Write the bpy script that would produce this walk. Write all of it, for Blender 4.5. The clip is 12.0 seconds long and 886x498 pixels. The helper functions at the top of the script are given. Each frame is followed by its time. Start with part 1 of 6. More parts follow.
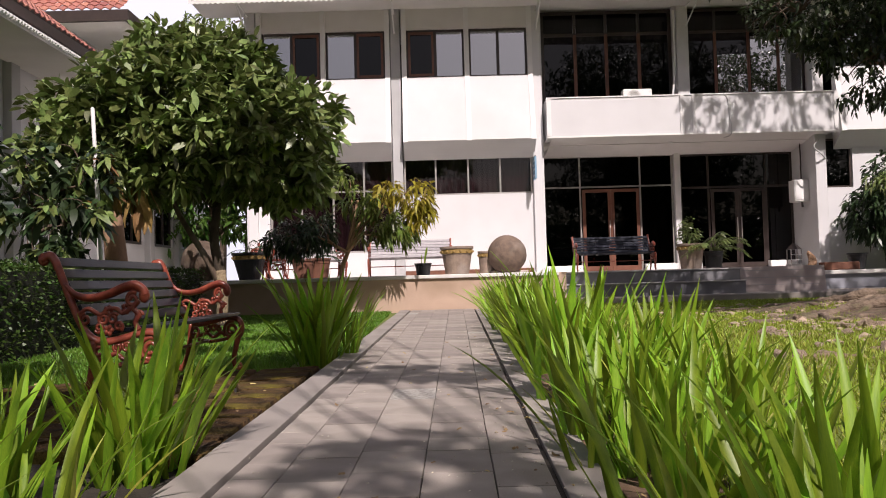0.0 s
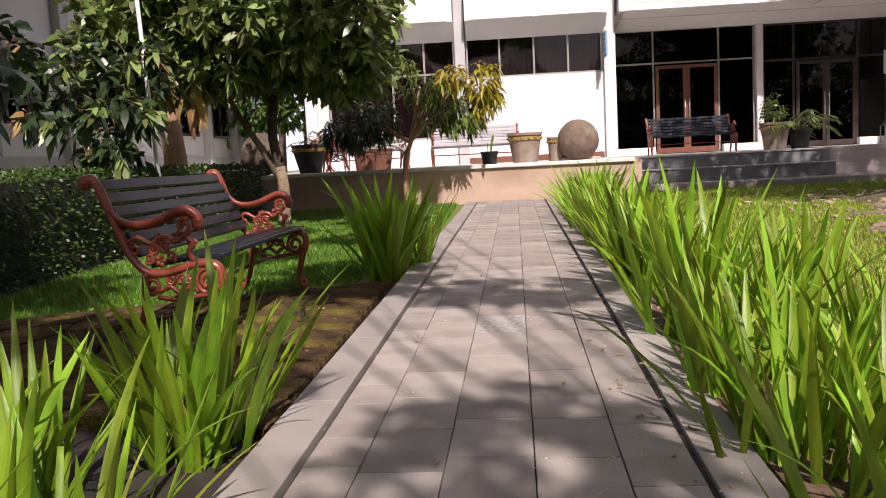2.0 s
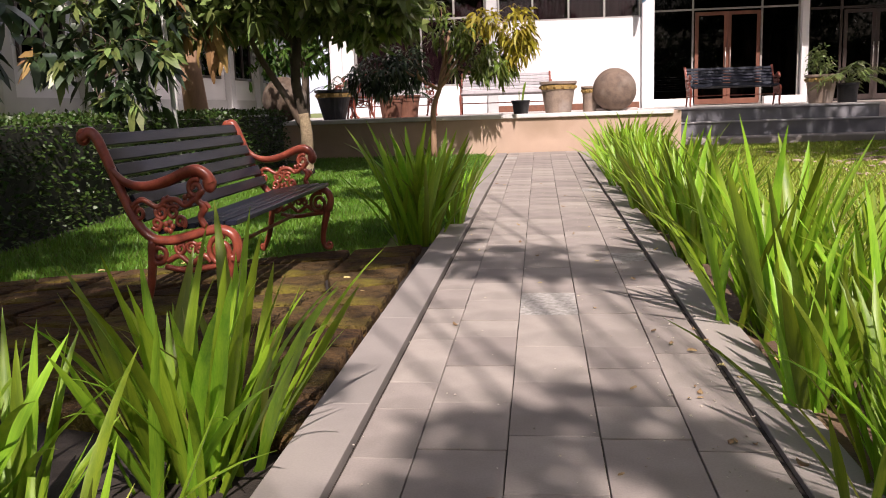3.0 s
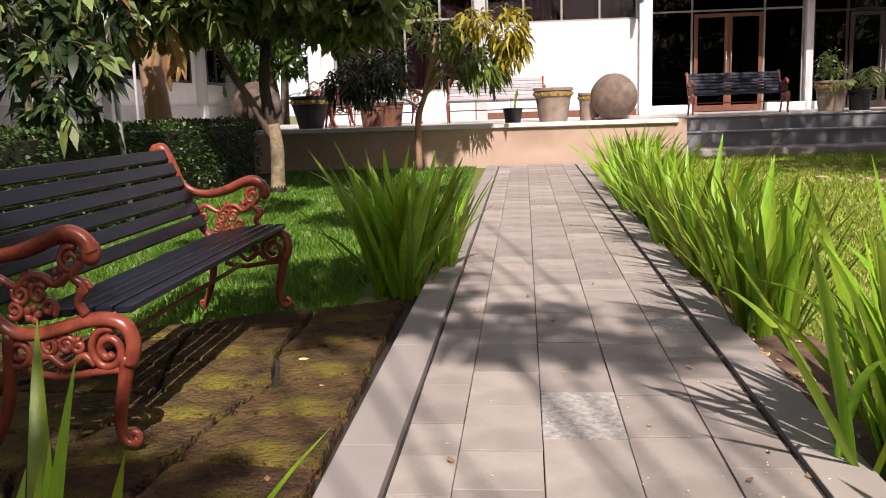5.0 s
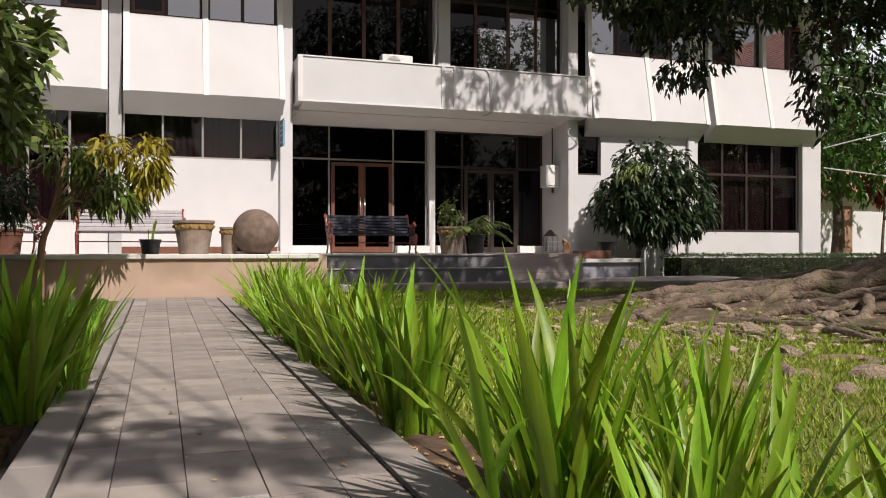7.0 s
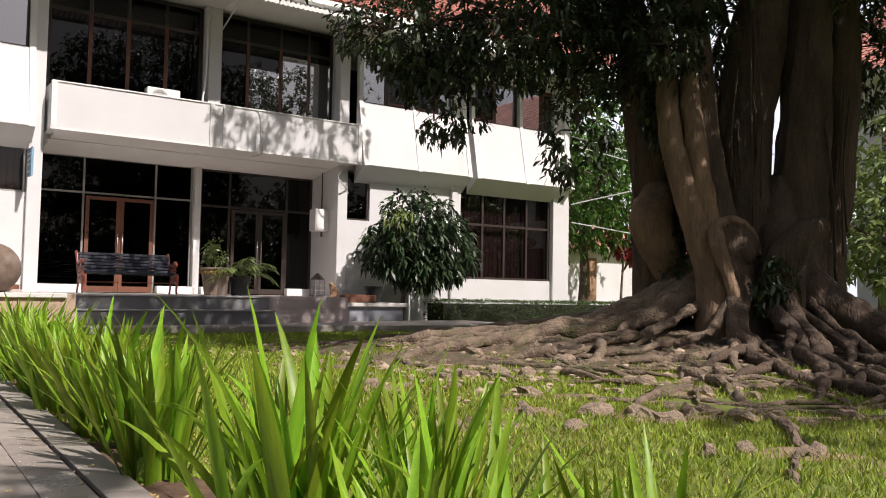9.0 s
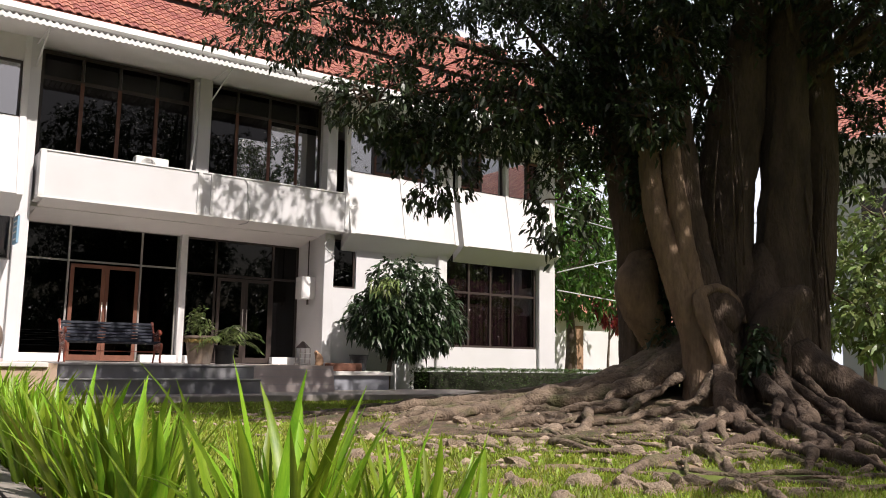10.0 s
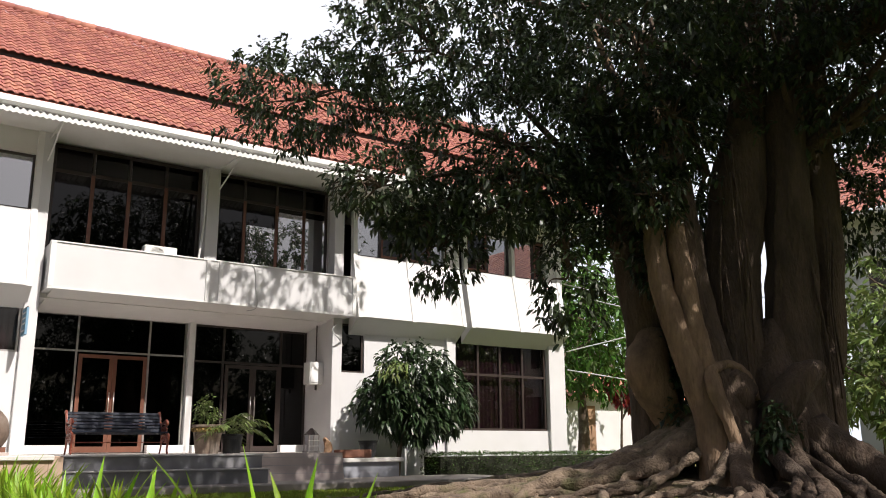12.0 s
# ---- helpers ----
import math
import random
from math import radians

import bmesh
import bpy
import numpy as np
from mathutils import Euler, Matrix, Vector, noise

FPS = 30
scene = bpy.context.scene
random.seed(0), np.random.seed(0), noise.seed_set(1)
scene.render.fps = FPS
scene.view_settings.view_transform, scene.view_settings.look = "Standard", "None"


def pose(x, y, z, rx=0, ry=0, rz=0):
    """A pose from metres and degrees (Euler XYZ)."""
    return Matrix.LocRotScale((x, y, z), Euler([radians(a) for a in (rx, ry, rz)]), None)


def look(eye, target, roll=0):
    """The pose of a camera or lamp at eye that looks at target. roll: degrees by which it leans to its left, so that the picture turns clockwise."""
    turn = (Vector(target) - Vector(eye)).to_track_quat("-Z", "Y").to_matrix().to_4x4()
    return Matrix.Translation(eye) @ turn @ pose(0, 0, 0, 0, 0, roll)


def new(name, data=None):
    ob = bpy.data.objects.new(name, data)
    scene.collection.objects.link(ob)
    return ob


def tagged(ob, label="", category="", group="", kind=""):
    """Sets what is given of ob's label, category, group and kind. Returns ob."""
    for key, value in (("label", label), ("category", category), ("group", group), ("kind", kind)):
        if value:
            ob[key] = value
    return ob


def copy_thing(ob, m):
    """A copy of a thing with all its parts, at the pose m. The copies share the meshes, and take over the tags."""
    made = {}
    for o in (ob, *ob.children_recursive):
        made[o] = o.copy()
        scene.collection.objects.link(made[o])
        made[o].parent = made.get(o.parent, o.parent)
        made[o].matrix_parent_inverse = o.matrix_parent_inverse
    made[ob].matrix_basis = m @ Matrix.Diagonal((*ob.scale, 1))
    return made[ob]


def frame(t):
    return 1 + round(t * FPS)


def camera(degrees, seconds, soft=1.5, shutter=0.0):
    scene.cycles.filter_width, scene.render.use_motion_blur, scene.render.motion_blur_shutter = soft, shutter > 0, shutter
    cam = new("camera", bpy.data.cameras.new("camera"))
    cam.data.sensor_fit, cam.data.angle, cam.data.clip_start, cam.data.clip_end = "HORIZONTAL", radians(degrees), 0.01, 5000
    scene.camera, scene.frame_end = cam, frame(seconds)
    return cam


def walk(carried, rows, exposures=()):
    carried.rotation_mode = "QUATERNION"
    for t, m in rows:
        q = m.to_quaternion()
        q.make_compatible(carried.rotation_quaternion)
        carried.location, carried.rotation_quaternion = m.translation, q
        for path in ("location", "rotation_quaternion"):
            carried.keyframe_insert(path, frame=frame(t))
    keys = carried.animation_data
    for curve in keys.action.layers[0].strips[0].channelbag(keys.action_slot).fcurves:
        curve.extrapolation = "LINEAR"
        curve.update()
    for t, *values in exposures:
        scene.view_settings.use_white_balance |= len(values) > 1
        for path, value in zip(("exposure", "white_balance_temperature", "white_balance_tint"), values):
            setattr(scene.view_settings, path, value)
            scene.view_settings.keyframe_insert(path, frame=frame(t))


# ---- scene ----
cam = camera(54.9, 12.0, soft=1.0)
# seconds, eye x y z, yaw, pitch, roll
ROWS = [
    (0.0, -0.098, -0.953, 0.702, -0.34, 2.03, -1.60),
    (0.5, -0.156, -0.820, 0.692, -0.20, 1.00, -0.60),
    (1.0, -0.230, -0.668, 0.851, -0.78, -4.91, -2.60),
    (1.5, -0.266, -0.501, 0.946, -0.12, -7.41, -2.90),
    (2.0, -0.262, -0.237, 0.920, 3.95, -5.91, -2.90),
    (2.5, -0.323, 0.018, 0.898, 6.13, -7.01, -2.80),
    (3.0, -0.406, 0.328, 0.985, 5.53, -9.47, -1.90),
    (5.0, -0.541, 1.662, 1.089, 4.50, -9.35, -1.80),
    (5.5, -0.583, 1.832, 0.994, 0.17, -8.85, -1.50),
    (6.0, -0.641, 1.845, 0.926, -5.57, -2.92, -1.00),
    (6.5, -0.636, 1.777, 0.882, -11.34, -1.26, -0.70),
    (7.0, -0.595, 1.700, 0.875, -19.54, 0.06, 0.00),
    (7.5, -0.567, 1.600, 0.882, -25.98, 0.29, -0.10),
    (9.5, -0.577, 1.526, 0.882, -35.76, 4.79, 1.19),
    (10.0, -0.587, 1.511, 0.887, -35.62, 7.66, 0.97),
    (10.5, -0.592, 1.506, 0.892, -35.49, 9.86, 0.58),
    (11.0, -0.597, 1.501, 0.892, -35.37, 11.45, 0.27),
    (11.5, -0.597, 1.496, 0.892, -35.23, 12.48, 0.14),
    (12.0, -0.607, 1.486, 0.892, -35.11, 13.12, -0.27),
]


def view(x, y, z, yaw, pitch, roll):
    a, b = radians(yaw), radians(pitch)
    ahead = Vector((-math.sin(a) * math.cos(b), math.cos(a) * math.cos(b), math.sin(b)))
    return look((x, y, z), Vector((x, y, z)) + ahead, roll)


walk(cam, [(r[0], view(*r[1:])) for r in ROWS], [(0.0, 0.08, 6500, 22), (3.0, 0.45, 6580, 23), (5.5, 0.46, 6600, 20), (6.0, 0.14, 6580, 18), (7.0, -0.08, 6550, 16), (9.5, 0.25, 6500, 16), (12.0, 0.30, 6450, 13)])

# ---- light ----
SUN_EL, SUN_AZ = 48.0, 165.0  # azimuth clockwise from +y
world = bpy.data.worlds.new("sky")
scene.world = world
world.use_nodes = True
wn = world.node_tree.nodes
sky = wn.new("ShaderNodeTexSky")
sky.sky_type, sky.sun_disc = "NISHITA", False
sky.sun_elevation, sky.sun_rotation = radians(SUN_EL), radians(SUN_AZ)
sky.air_density, sky.dust_density = 1.0, 4.0
wn["Background"].inputs["Strength"].default_value = 0.048
world.node_tree.links.new(sky.outputs[0], wn["Background"].inputs[0])
sun_data = bpy.data.lights.new("sun", "SUN")
sun_data.energy, sun_data.angle, sun_data.color = 5.0, radians(0.6), (1.0, 0.945, 0.865)
sun = new("sun", sun_data)
sa, se = radians(SUN_AZ), radians(SUN_EL)
to_sun = Vector((math.sin(sa) * math.cos(se), math.cos(sa) * math.cos(se), math.sin(se)))
sun.matrix_world = look(to_sun * 60, (0, 0, 0))


# ---- materials ----
def rgb(c):
    return (*c, 1.0)


def mat(name, c1, c2=None, rough=0.7, scale=6.0, fine=60.0, bump=0.15, metal=0.0, stain=0.0, stain_col=(0.1, 0.09, 0.07), island=0.0, rnd=0.0, spec=0.5, dist=0.01, stretch=(1, 1, 1), trans=0.0):
    """A surface of two colours mixed by coarse and fine noise, with relief, stains and variation between pieces."""
    m = bpy.data.materials.new(name)
    m.use_nodes = True
    nt = m.node_tree
    N, L = nt.nodes.new, nt.links.new
    p = nt.nodes["Principled BSDF"]
    tc = N("ShaderNodeTexCoord")
    mp = N("ShaderNodeMapping")
    mp.inputs["Scale"].default_value = stretch
    L(tc.outputs["Object"], mp.inputs[0])
    n1, n2 = N("ShaderNodeTexNoise"), N("ShaderNodeTexNoise")
    for n, s, d in ((n1, scale, 4), (n2, fine, 3)):
        L(mp.outputs[0], n.inputs["Vector"])
        n.inputs["Scale"].default_value, n.inputs["Detail"].default_value = s, d
    add = N("ShaderNodeMath")
    add.operation = "MULTIPLY_ADD"
    L(n2.outputs[0], add.inputs[0])
    add.inputs[1].default_value = 0.5
    L(n1.outputs[0], add.inputs[2])
    ramp = N("ShaderNodeMapRange")
    ramp.inputs[1].default_value, ramp.inputs[2].default_value = 0.5, 1.0
    L(add.outputs[0], ramp.inputs[0])
    mix = N("ShaderNodeMix")
    mix.data_type = "RGBA"
    mix.inputs["A"].default_value = rgb(c1)
    mix.inputs["B"].default_value = rgb(c2 or c1)
    L(ramp.outputs[0], mix.inputs["Factor"])
    col = mix.outputs["Result"]
    if stain:
        n3 = N("ShaderNodeTexNoise")
        n3.inputs["Scale"].default_value, n3.inputs["Detail"].default_value = scale * 0.35, 6
        L(tc.outputs["Object"], n3.inputs["Vector"])
        r3 = N("ShaderNodeMapRange")
        r3.inputs[1].default_value, r3.inputs[2].default_value, r3.inputs[4].default_value = 0.52, 0.7, stain
        L(n3.outputs[0], r3.inputs[0])
        mx = N("ShaderNodeMix")
        mx.data_type = "RGBA"
        L(r3.outputs[0], mx.inputs["Factor"])
        L(col, mx.inputs["A"])
        mx.inputs["B"].default_value = rgb(stain_col)
        col = mx.outputs["Result"]
    if island or rnd:
        src = N("ShaderNodeNewGeometry").outputs["Random Per Island"] if island else N("ShaderNodeObjectInfo").outputs["Random"]
        amt = island or rnd
        hs = N("ShaderNodeHueSaturation")
        mr = N("ShaderNodeMapRange")
        mr.inputs[3].default_value, mr.inputs[4].default_value = 1 - amt, 1 + amt
        L(src, mr.inputs[0])
        L(mr.outputs[0], hs.inputs["Value"])
        mh = N("ShaderNodeMapRange")
        mh.inputs[3].default_value, mh.inputs[4].default_value = 0.5 - amt * 0.05, 0.5 + amt * 0.05
        L(src, mh.inputs[0])
        L(mh.outputs[0], hs.inputs["Hue"])
        L(col, hs.inputs["Color"])
        col = hs.outputs[0]
    L(col, p.inputs["Base Color"])
    p.inputs["Roughness"].default_value, p.inputs["Metallic"].default_value = rough, metal
    p.inputs["Specular IOR Level"].default_value = spec
    if bump:
        b = N("ShaderNodeBump")
        b.inputs["Strength"].default_value, b.inputs["Distance"].default_value = bump, dist
        L(add.outputs[0], b.inputs["Height"])
        L(b.outputs[0], p.inputs["Normal"])
    if trans:
        t = N("ShaderNodeBsdfTranslucent")
        L(col, t.inputs[0])
        ms = N("ShaderNodeMixShader")
        ms.inputs[0].default_value = trans
        L(p.outputs[0], ms.inputs[1])
        L(t.outputs[0], ms.inputs[2])
        L(ms.outputs[0], nt.nodes["Material Output"].inputs[0])
    return m


def pane(name, tint, rough=0.02, coat=0.0):
    """Tinted window glass: a mirror-like coat over a see-through dark tint; coat adds a metallic film."""
    m = bpy.data.materials.new(name)
    m.use_nodes = True
    nt = m.node_tree
    N, L = nt.nodes.new, nt.links.new
    g, t, mx, f = N("ShaderNodeBsdfGlossy"), N("ShaderNodeBsdfTransparent"), N("ShaderNodeMixShader"), N("ShaderNodeFresnel")
    f.inputs[0].default_value = 1.5
    g.inputs["Roughness"].default_value = rough
    t.inputs[0].default_value = rgb(tint)
    film = N("ShaderNodeMath")
    film.operation, film.use_clamp = "ADD", True
    film.inputs[1].default_value = coat
    L(f.outputs[0], film.inputs[0])
    L(film.outputs[0], mx.inputs[0])
    L(t.outputs[0], mx.inputs[1])
    L(g.outputs[0], mx.inputs[2])
    L(mx.outputs[0], nt.nodes["Material Output"].inputs[0])
    return m


M_white = mat("white_wall_paint", (0.66, 0.655, 0.66), (0.60, 0.595, 0.60), 0.75, 1.2, 90, 0.06, stain=0.25, stain_col=(0.55, 0.54, 0.51))
M_trim = mat("white_trim_paint", (0.77, 0.765, 0.755), (0.70, 0.69, 0.68), 0.6, 3, 80, 0.04)
M_grey_col = mat("pale_grey_paint_and_shade", (0.46, 0.46, 0.46), (0.40, 0.40, 0.40), 0.7, 2, 80, 0.06, stain=0.2, stain_col=(0.3, 0.3, 0.28))
M_soffit = mat("soffit_paint", (0.74, 0.72, 0.70), (0.66, 0.64, 0.62), 0.8, 1.5, 60, 0.05, stain=0.2, stain_col=(0.5, 0.48, 0.44))
# Near-black colour stands for the unlit rooms behind the glass.
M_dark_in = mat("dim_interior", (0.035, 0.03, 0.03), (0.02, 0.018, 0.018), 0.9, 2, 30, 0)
M_glass = pane("smoked_glass", (0.03, 0.027, 0.027))
M_glass_mirror = pane("reflective_sun_glass", (0.25, 0.25, 0.27), 0.015, 0.55)
M_glass_clear = pane("tinted_window_glass", (0.5, 0.46, 0.47), 0.02, 0.03)
M_frame = mat("brown_timber_frame", (0.19, 0.075, 0.045), (0.13, 0.05, 0.03), 0.45, 8, 120, 0.1, stretch=(1, 1, 0.1))
M_dark_frame = mat("dark_bronze_frame", (0.05, 0.035, 0.03), (0.035, 0.025, 0.022), 0.4, 8, 120, 0.05)
M_grey_frame = mat("grey_aluminium", (0.42, 0.40, 0.38), (0.34, 0.32, 0.30), 0.4, 10, 120, 0.03, metal=0.4)
M_curtain = mat("maroon_curtain", (0.05, 0.013, 0.02), (0.026, 0.008, 0.012), 0.9, 9, 60, 0.5, stretch=(1, 1, 0.02), dist=0.03)
# Pale colour stands for sky reflected in the upper panes.
M_sky_reflection = mat("pale_sky_reflection", (0.84, 0.84, 0.86), (0.74, 0.74, 0.76), 0.8, 2, 60, 0.05)
M_tile_roof = mat("red_clay_roof_tile", (0.43, 0.175, 0.135), (0.33, 0.13, 0.10), 0.8, 3, 50, 0.2, island=0.22, stain=0.35, stain_col=(0.28, 0.12, 0.085))
M_terrazzo = mat("terrace_floor", (0.56, 0.53, 0.50), (0.46, 0.43, 0.40), 0.5, 3, 120, 0.05, stain=0.25, stain_col=(0.33, 0.3, 0.27))
M_peach = mat("peach_plaster", (0.52, 0.38, 0.285), (0.42, 0.30, 0.225), 0.85, 2, 80, 0.15, stain=0.6, stain_col=(0.28, 0.2, 0.13))
M_slab_white = mat("white_coping", (0.72, 0.70, 0.67), (0.60, 0.58, 0.55), 0.7, 3, 80, 0.1, stain=0.4, stain_col=(0.3, 0.28, 0.25))
M_step = mat("dark_grey_step_tile", (0.21, 0.21, 0.225), (0.15, 0.15, 0.165), 0.5, 4, 90, 0.08, stain=0.35, stain_col=(0.26, 0.25, 0.24))
M_step_top = mat("grey_step_tread", (0.44, 0.43, 0.43), (0.36, 0.35, 0.35), 0.55, 4, 90, 0.08, stain=0.3, stain_col=(0.2, 0.19, 0.18))
M_ramp = mat("pink_grey_ramp_tile", (0.52, 0.45, 0.42), (0.44, 0.37, 0.35), 0.6, 4, 90, 0.08, stain=0.3, stain_col=(0.35, 0.3, 0.27))
M_planter = mat("blue_grey_plaster", (0.30, 0.31, 0.35), (0.24, 0.25, 0.28), 0.75, 3, 80, 0.1, stain=0.3, stain_col=(0.4, 0.4, 0.42))
M_paver = mat("grey_andesite_paver", (0.35, 0.305, 0.27), (0.25, 0.218, 0.192), 0.78, 5, 140, 0.25, rnd=0.16, stain=0.35, stain_col=(0.14, 0.125, 0.11), dist=0.004)
M_paver_rough = mat("speckled_rough_paver", (0.50, 0.47, 0.43), (0.20, 0.19, 0.17), 0.9, 30, 90, 0.7, rnd=0.08, dist=0.006)
M_kerb = mat("smooth_cement_kerb", (0.33, 0.295, 0.265), (0.26, 0.232, 0.21), 0.75, 3, 120, 0.12, rnd=0.06, stain=0.3, stain_col=(0.16, 0.15, 0.13), dist=0.004)
M_bed = mat("dark_joint_soil", (0.035, 0.026, 0.019), (0.02, 0.015, 0.011), 0.95, 20, 90, 0.5)
M_flag = mat("mossy_flagstone", (0.125, 0.072, 0.028), (0.03, 0.02, 0.011), 0.95, 8, 45, 1.0, rnd=0.28, stain=0.85, stain_col=(0.165, 0.135, 0.018), dist=0.06, spec=0.2)
M_iron = mat("red_orange_cast_iron", (0.29, 0.068, 0.036), (0.15, 0.03, 0.019), 0.3, 22, 120, 0.35, stain=0.55, stain_col=(0.11, 0.022, 0.014), dist=0.004)
M_slat = mat("black_painted_slat", (0.008, 0.009, 0.015), (0.014, 0.016, 0.026), 0.3, 10, 120, 0.15, stretch=(1, 0.08, 1), rnd=0.2, spec=0.15)
M_slat_blue = mat("blue_black_painted_slat", (0.010, 0.014, 0.026), (0.018, 0.023, 0.04), 0.5, 10, 120, 0.1, rnd=0.2, spec=0.12)
M_slat_grey = mat("sun_bleached_slat", (0.36, 0.34, 0.35), (0.28, 0.26, 0.27), 0.6, 10, 120, 0.15, rnd=0.2)
M_stone = mat("weathered_stone", (0.33, 0.25, 0.19), (0.20, 0.15, 0.12), 0.9, 7, 60, 0.5, stain=0.6, stain_col=(0.36, 0.32, 0.29), dist=0.01)
M_stone_ball = mat("brown_weathered_stone", (0.22, 0.155, 0.115), (0.11, 0.078, 0.06), 0.9, 7, 60, 0.5, stain=0.6, stain_col=(0.3, 0.25, 0.21), dist=0.01)
# Dark bark stands for the crown's shade on the upper mango trunk.
M_mango_shaded = mat("shaded_mango_bark", (0.06, 0.045, 0.03), (0.035, 0.026, 0.018), 0.95, 8, 50, 0.8, stain=0.2, stain_col=(0.25, 0.2, 0.14), dist=0.02)
M_lichen = mat("lichen_blotched_bark", (0.40, 0.31, 0.19), (0.12, 0.085, 0.05), 0.95, 9, 50, 0.8, stain=0.5, stain_col=(0.09, 0.07, 0.04), dist=0.02)
M_gold = mat("ochre_relief_band", (0.36, 0.235, 0.07), (0.22, 0.14, 0.045), 0.7, 20, 80, 0.4)
M_black_pot = mat("black_plastic_pot", (0.02, 0.02, 0.022), (0.03, 0.03, 0.032), 0.5, 10, 80, 0.1)
M_terra = mat("brown_clay_pot", (0.2, 0.085, 0.05), (0.13, 0.055, 0.035), 0.85, 10, 80, 0.2)
M_bark = mat("brown_bark", (0.13, 0.09, 0.06), (0.06, 0.042, 0.03), 0.95, 8, 50, 0.9, stretch=(1, 1, 0.3), stain=0.5, stain_col=(0.3, 0.27, 0.22), dist=0.02)
M_bark_pale = mat("pale_smooth_bark", (0.36, 0.22, 0.13), (0.25, 0.15, 0.09), 0.9, 8, 50, 0.6, stretch=(1, 1, 0.3), dist=0.01)
# Dark and light copies of one fig bark: shade and sunlight in the colour.
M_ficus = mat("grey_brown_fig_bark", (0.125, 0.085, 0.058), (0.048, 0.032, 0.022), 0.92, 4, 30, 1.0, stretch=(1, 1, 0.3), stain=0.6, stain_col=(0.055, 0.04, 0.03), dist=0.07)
M_ficus_lit = mat("sunlit_fig_bark", (0.30, 0.20, 0.125), (0.14, 0.092, 0.06), 0.92, 5, 30, 1.0, stretch=(1, 1, 0.3), stain=0.4, stain_col=(0.08, 0.06, 0.04), dist=0.05)
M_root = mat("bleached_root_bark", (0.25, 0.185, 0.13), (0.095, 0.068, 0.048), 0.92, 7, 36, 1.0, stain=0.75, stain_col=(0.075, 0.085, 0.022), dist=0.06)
M_rock = mat("pale_limestone_rubble", (0.52, 0.41, 0.30), (0.2, 0.14, 0.1), 0.92, 8, 40, 1.0, stain=0.5, stain_col=(0.13, 0.1, 0.06), dist=0.02)
M_leaf = mat("mango_leaf", (0.22, 0.275, 0.085), (0.105, 0.15, 0.04), 0.34, 5, 40, 0.05, island=0.5, trans=0.22)
M_leaf_olive = mat("olive_young_leaf", (0.16, 0.21, 0.035), (0.09, 0.135, 0.022), 0.36, 5, 40, 0.05, island=0.45, trans=0.28)
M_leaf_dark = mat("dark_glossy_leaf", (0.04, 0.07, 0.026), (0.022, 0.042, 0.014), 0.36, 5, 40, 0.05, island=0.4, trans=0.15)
M_leaf_lime = mat("lime_young_leaf", (0.20, 0.30, 0.03), (0.13, 0.22, 0.02), 0.4, 5, 40, 0.05, island=0.3, trans=0.35)
M_leaf_yellow = mat("yellowing_leaf", (0.36, 0.29, 0.025), (0.26, 0.23, 0.02), 0.5, 5, 40, 0.05, island=0.35, trans=0.35)
M_leaf_brown = mat("withered_leaf", (0.33, 0.19, 0.07), (0.2, 0.11, 0.04), 0.8, 5, 40, 0.1, island=0.4, trans=0.2)
M_leaf_fig = mat("fig_leaf", (0.042, 0.062, 0.022), (0.024, 0.037, 0.013), 0.42, 5, 40, 0.05, island=0.5, trans=0.18)
M_leaf_far = mat("sunlit_far_leaf", (0.085, 0.17, 0.02), (0.05, 0.11, 0.015), 0.5, 2, 20, 0.1, island=0.5, trans=0.3)
M_leaf_red = mat("red_foliage", (0.33, 0.03, 0.04), (0.2, 0.02, 0.025), 0.5, 2, 20, 0.1, island=0.4, trans=0.25)
M_iris = mat("iris_blade", (0.31, 0.46, 0.03), (0.14, 0.28, 0.017), 0.42, 6, 50, 0.1, rnd=0.42, trans=0.4, stretch=(6, 6, 0.4))
M_iris_dry = mat("pale_yellow_blade", (0.4, 0.42, 0.06), (0.3, 0.33, 0.05), 0.5, 6, 50, 0.1, rnd=0.3, trans=0.35)
M_grass = mat("lawn_grass", (0.32, 0.40, 0.042), (0.21, 0.29, 0.028), 0.55, 1.5, 20, 0, island=0.4, trans=0.3)
M_grass_lush = mat("lush_lawn_grass", (0.14, 0.27, 0.024), (0.08, 0.18, 0.015), 0.5, 1.5, 20, 0, island=0.4, trans=0.3)
M_grass_dry = mat("straw_grass", (0.44, 0.40, 0.09), (0.28, 0.31, 0.05), 0.6, 1.5, 20, 0, island=0.35, trans=0.3)
M_hedge = mat("hedge_leaf", (0.065, 0.115, 0.018), (0.032, 0.065, 0.012), 0.42, 5, 40, 0.05, island=0.5, trans=0.2)
M_metal_white = mat("white_enamel", (0.72, 0.72, 0.70), (0.64, 0.64, 0.62), 0.45, 6, 90, 0.03)
M_chrome = mat("brushed_steel", (0.62, 0.6, 0.57), (0.5, 0.48, 0.45), 0.3, 10, 90, 0.02, metal=1.0)
M_blue_sign = mat("faded_blue_sign", (0.16, 0.3, 0.42), (0.2, 0.36, 0.5), 0.6, 10, 60, 0.05)
M_brick = mat("brown_brick_pier", (0.15, 0.11, 0.09), (0.1, 0.075, 0.06), 0.9, 5, 60, 0.4)
M_litter = mat("fallen_leaf", (0.46, 0.35, 0.16), (0.26, 0.15, 0.06), 0.8, 20, 80, 0.1, rnd=0.5)
M_cable = mat("pale_cable", (0.5, 0.5, 0.48), (0.4, 0.4, 0.38), 0.6, 10, 60, 0)


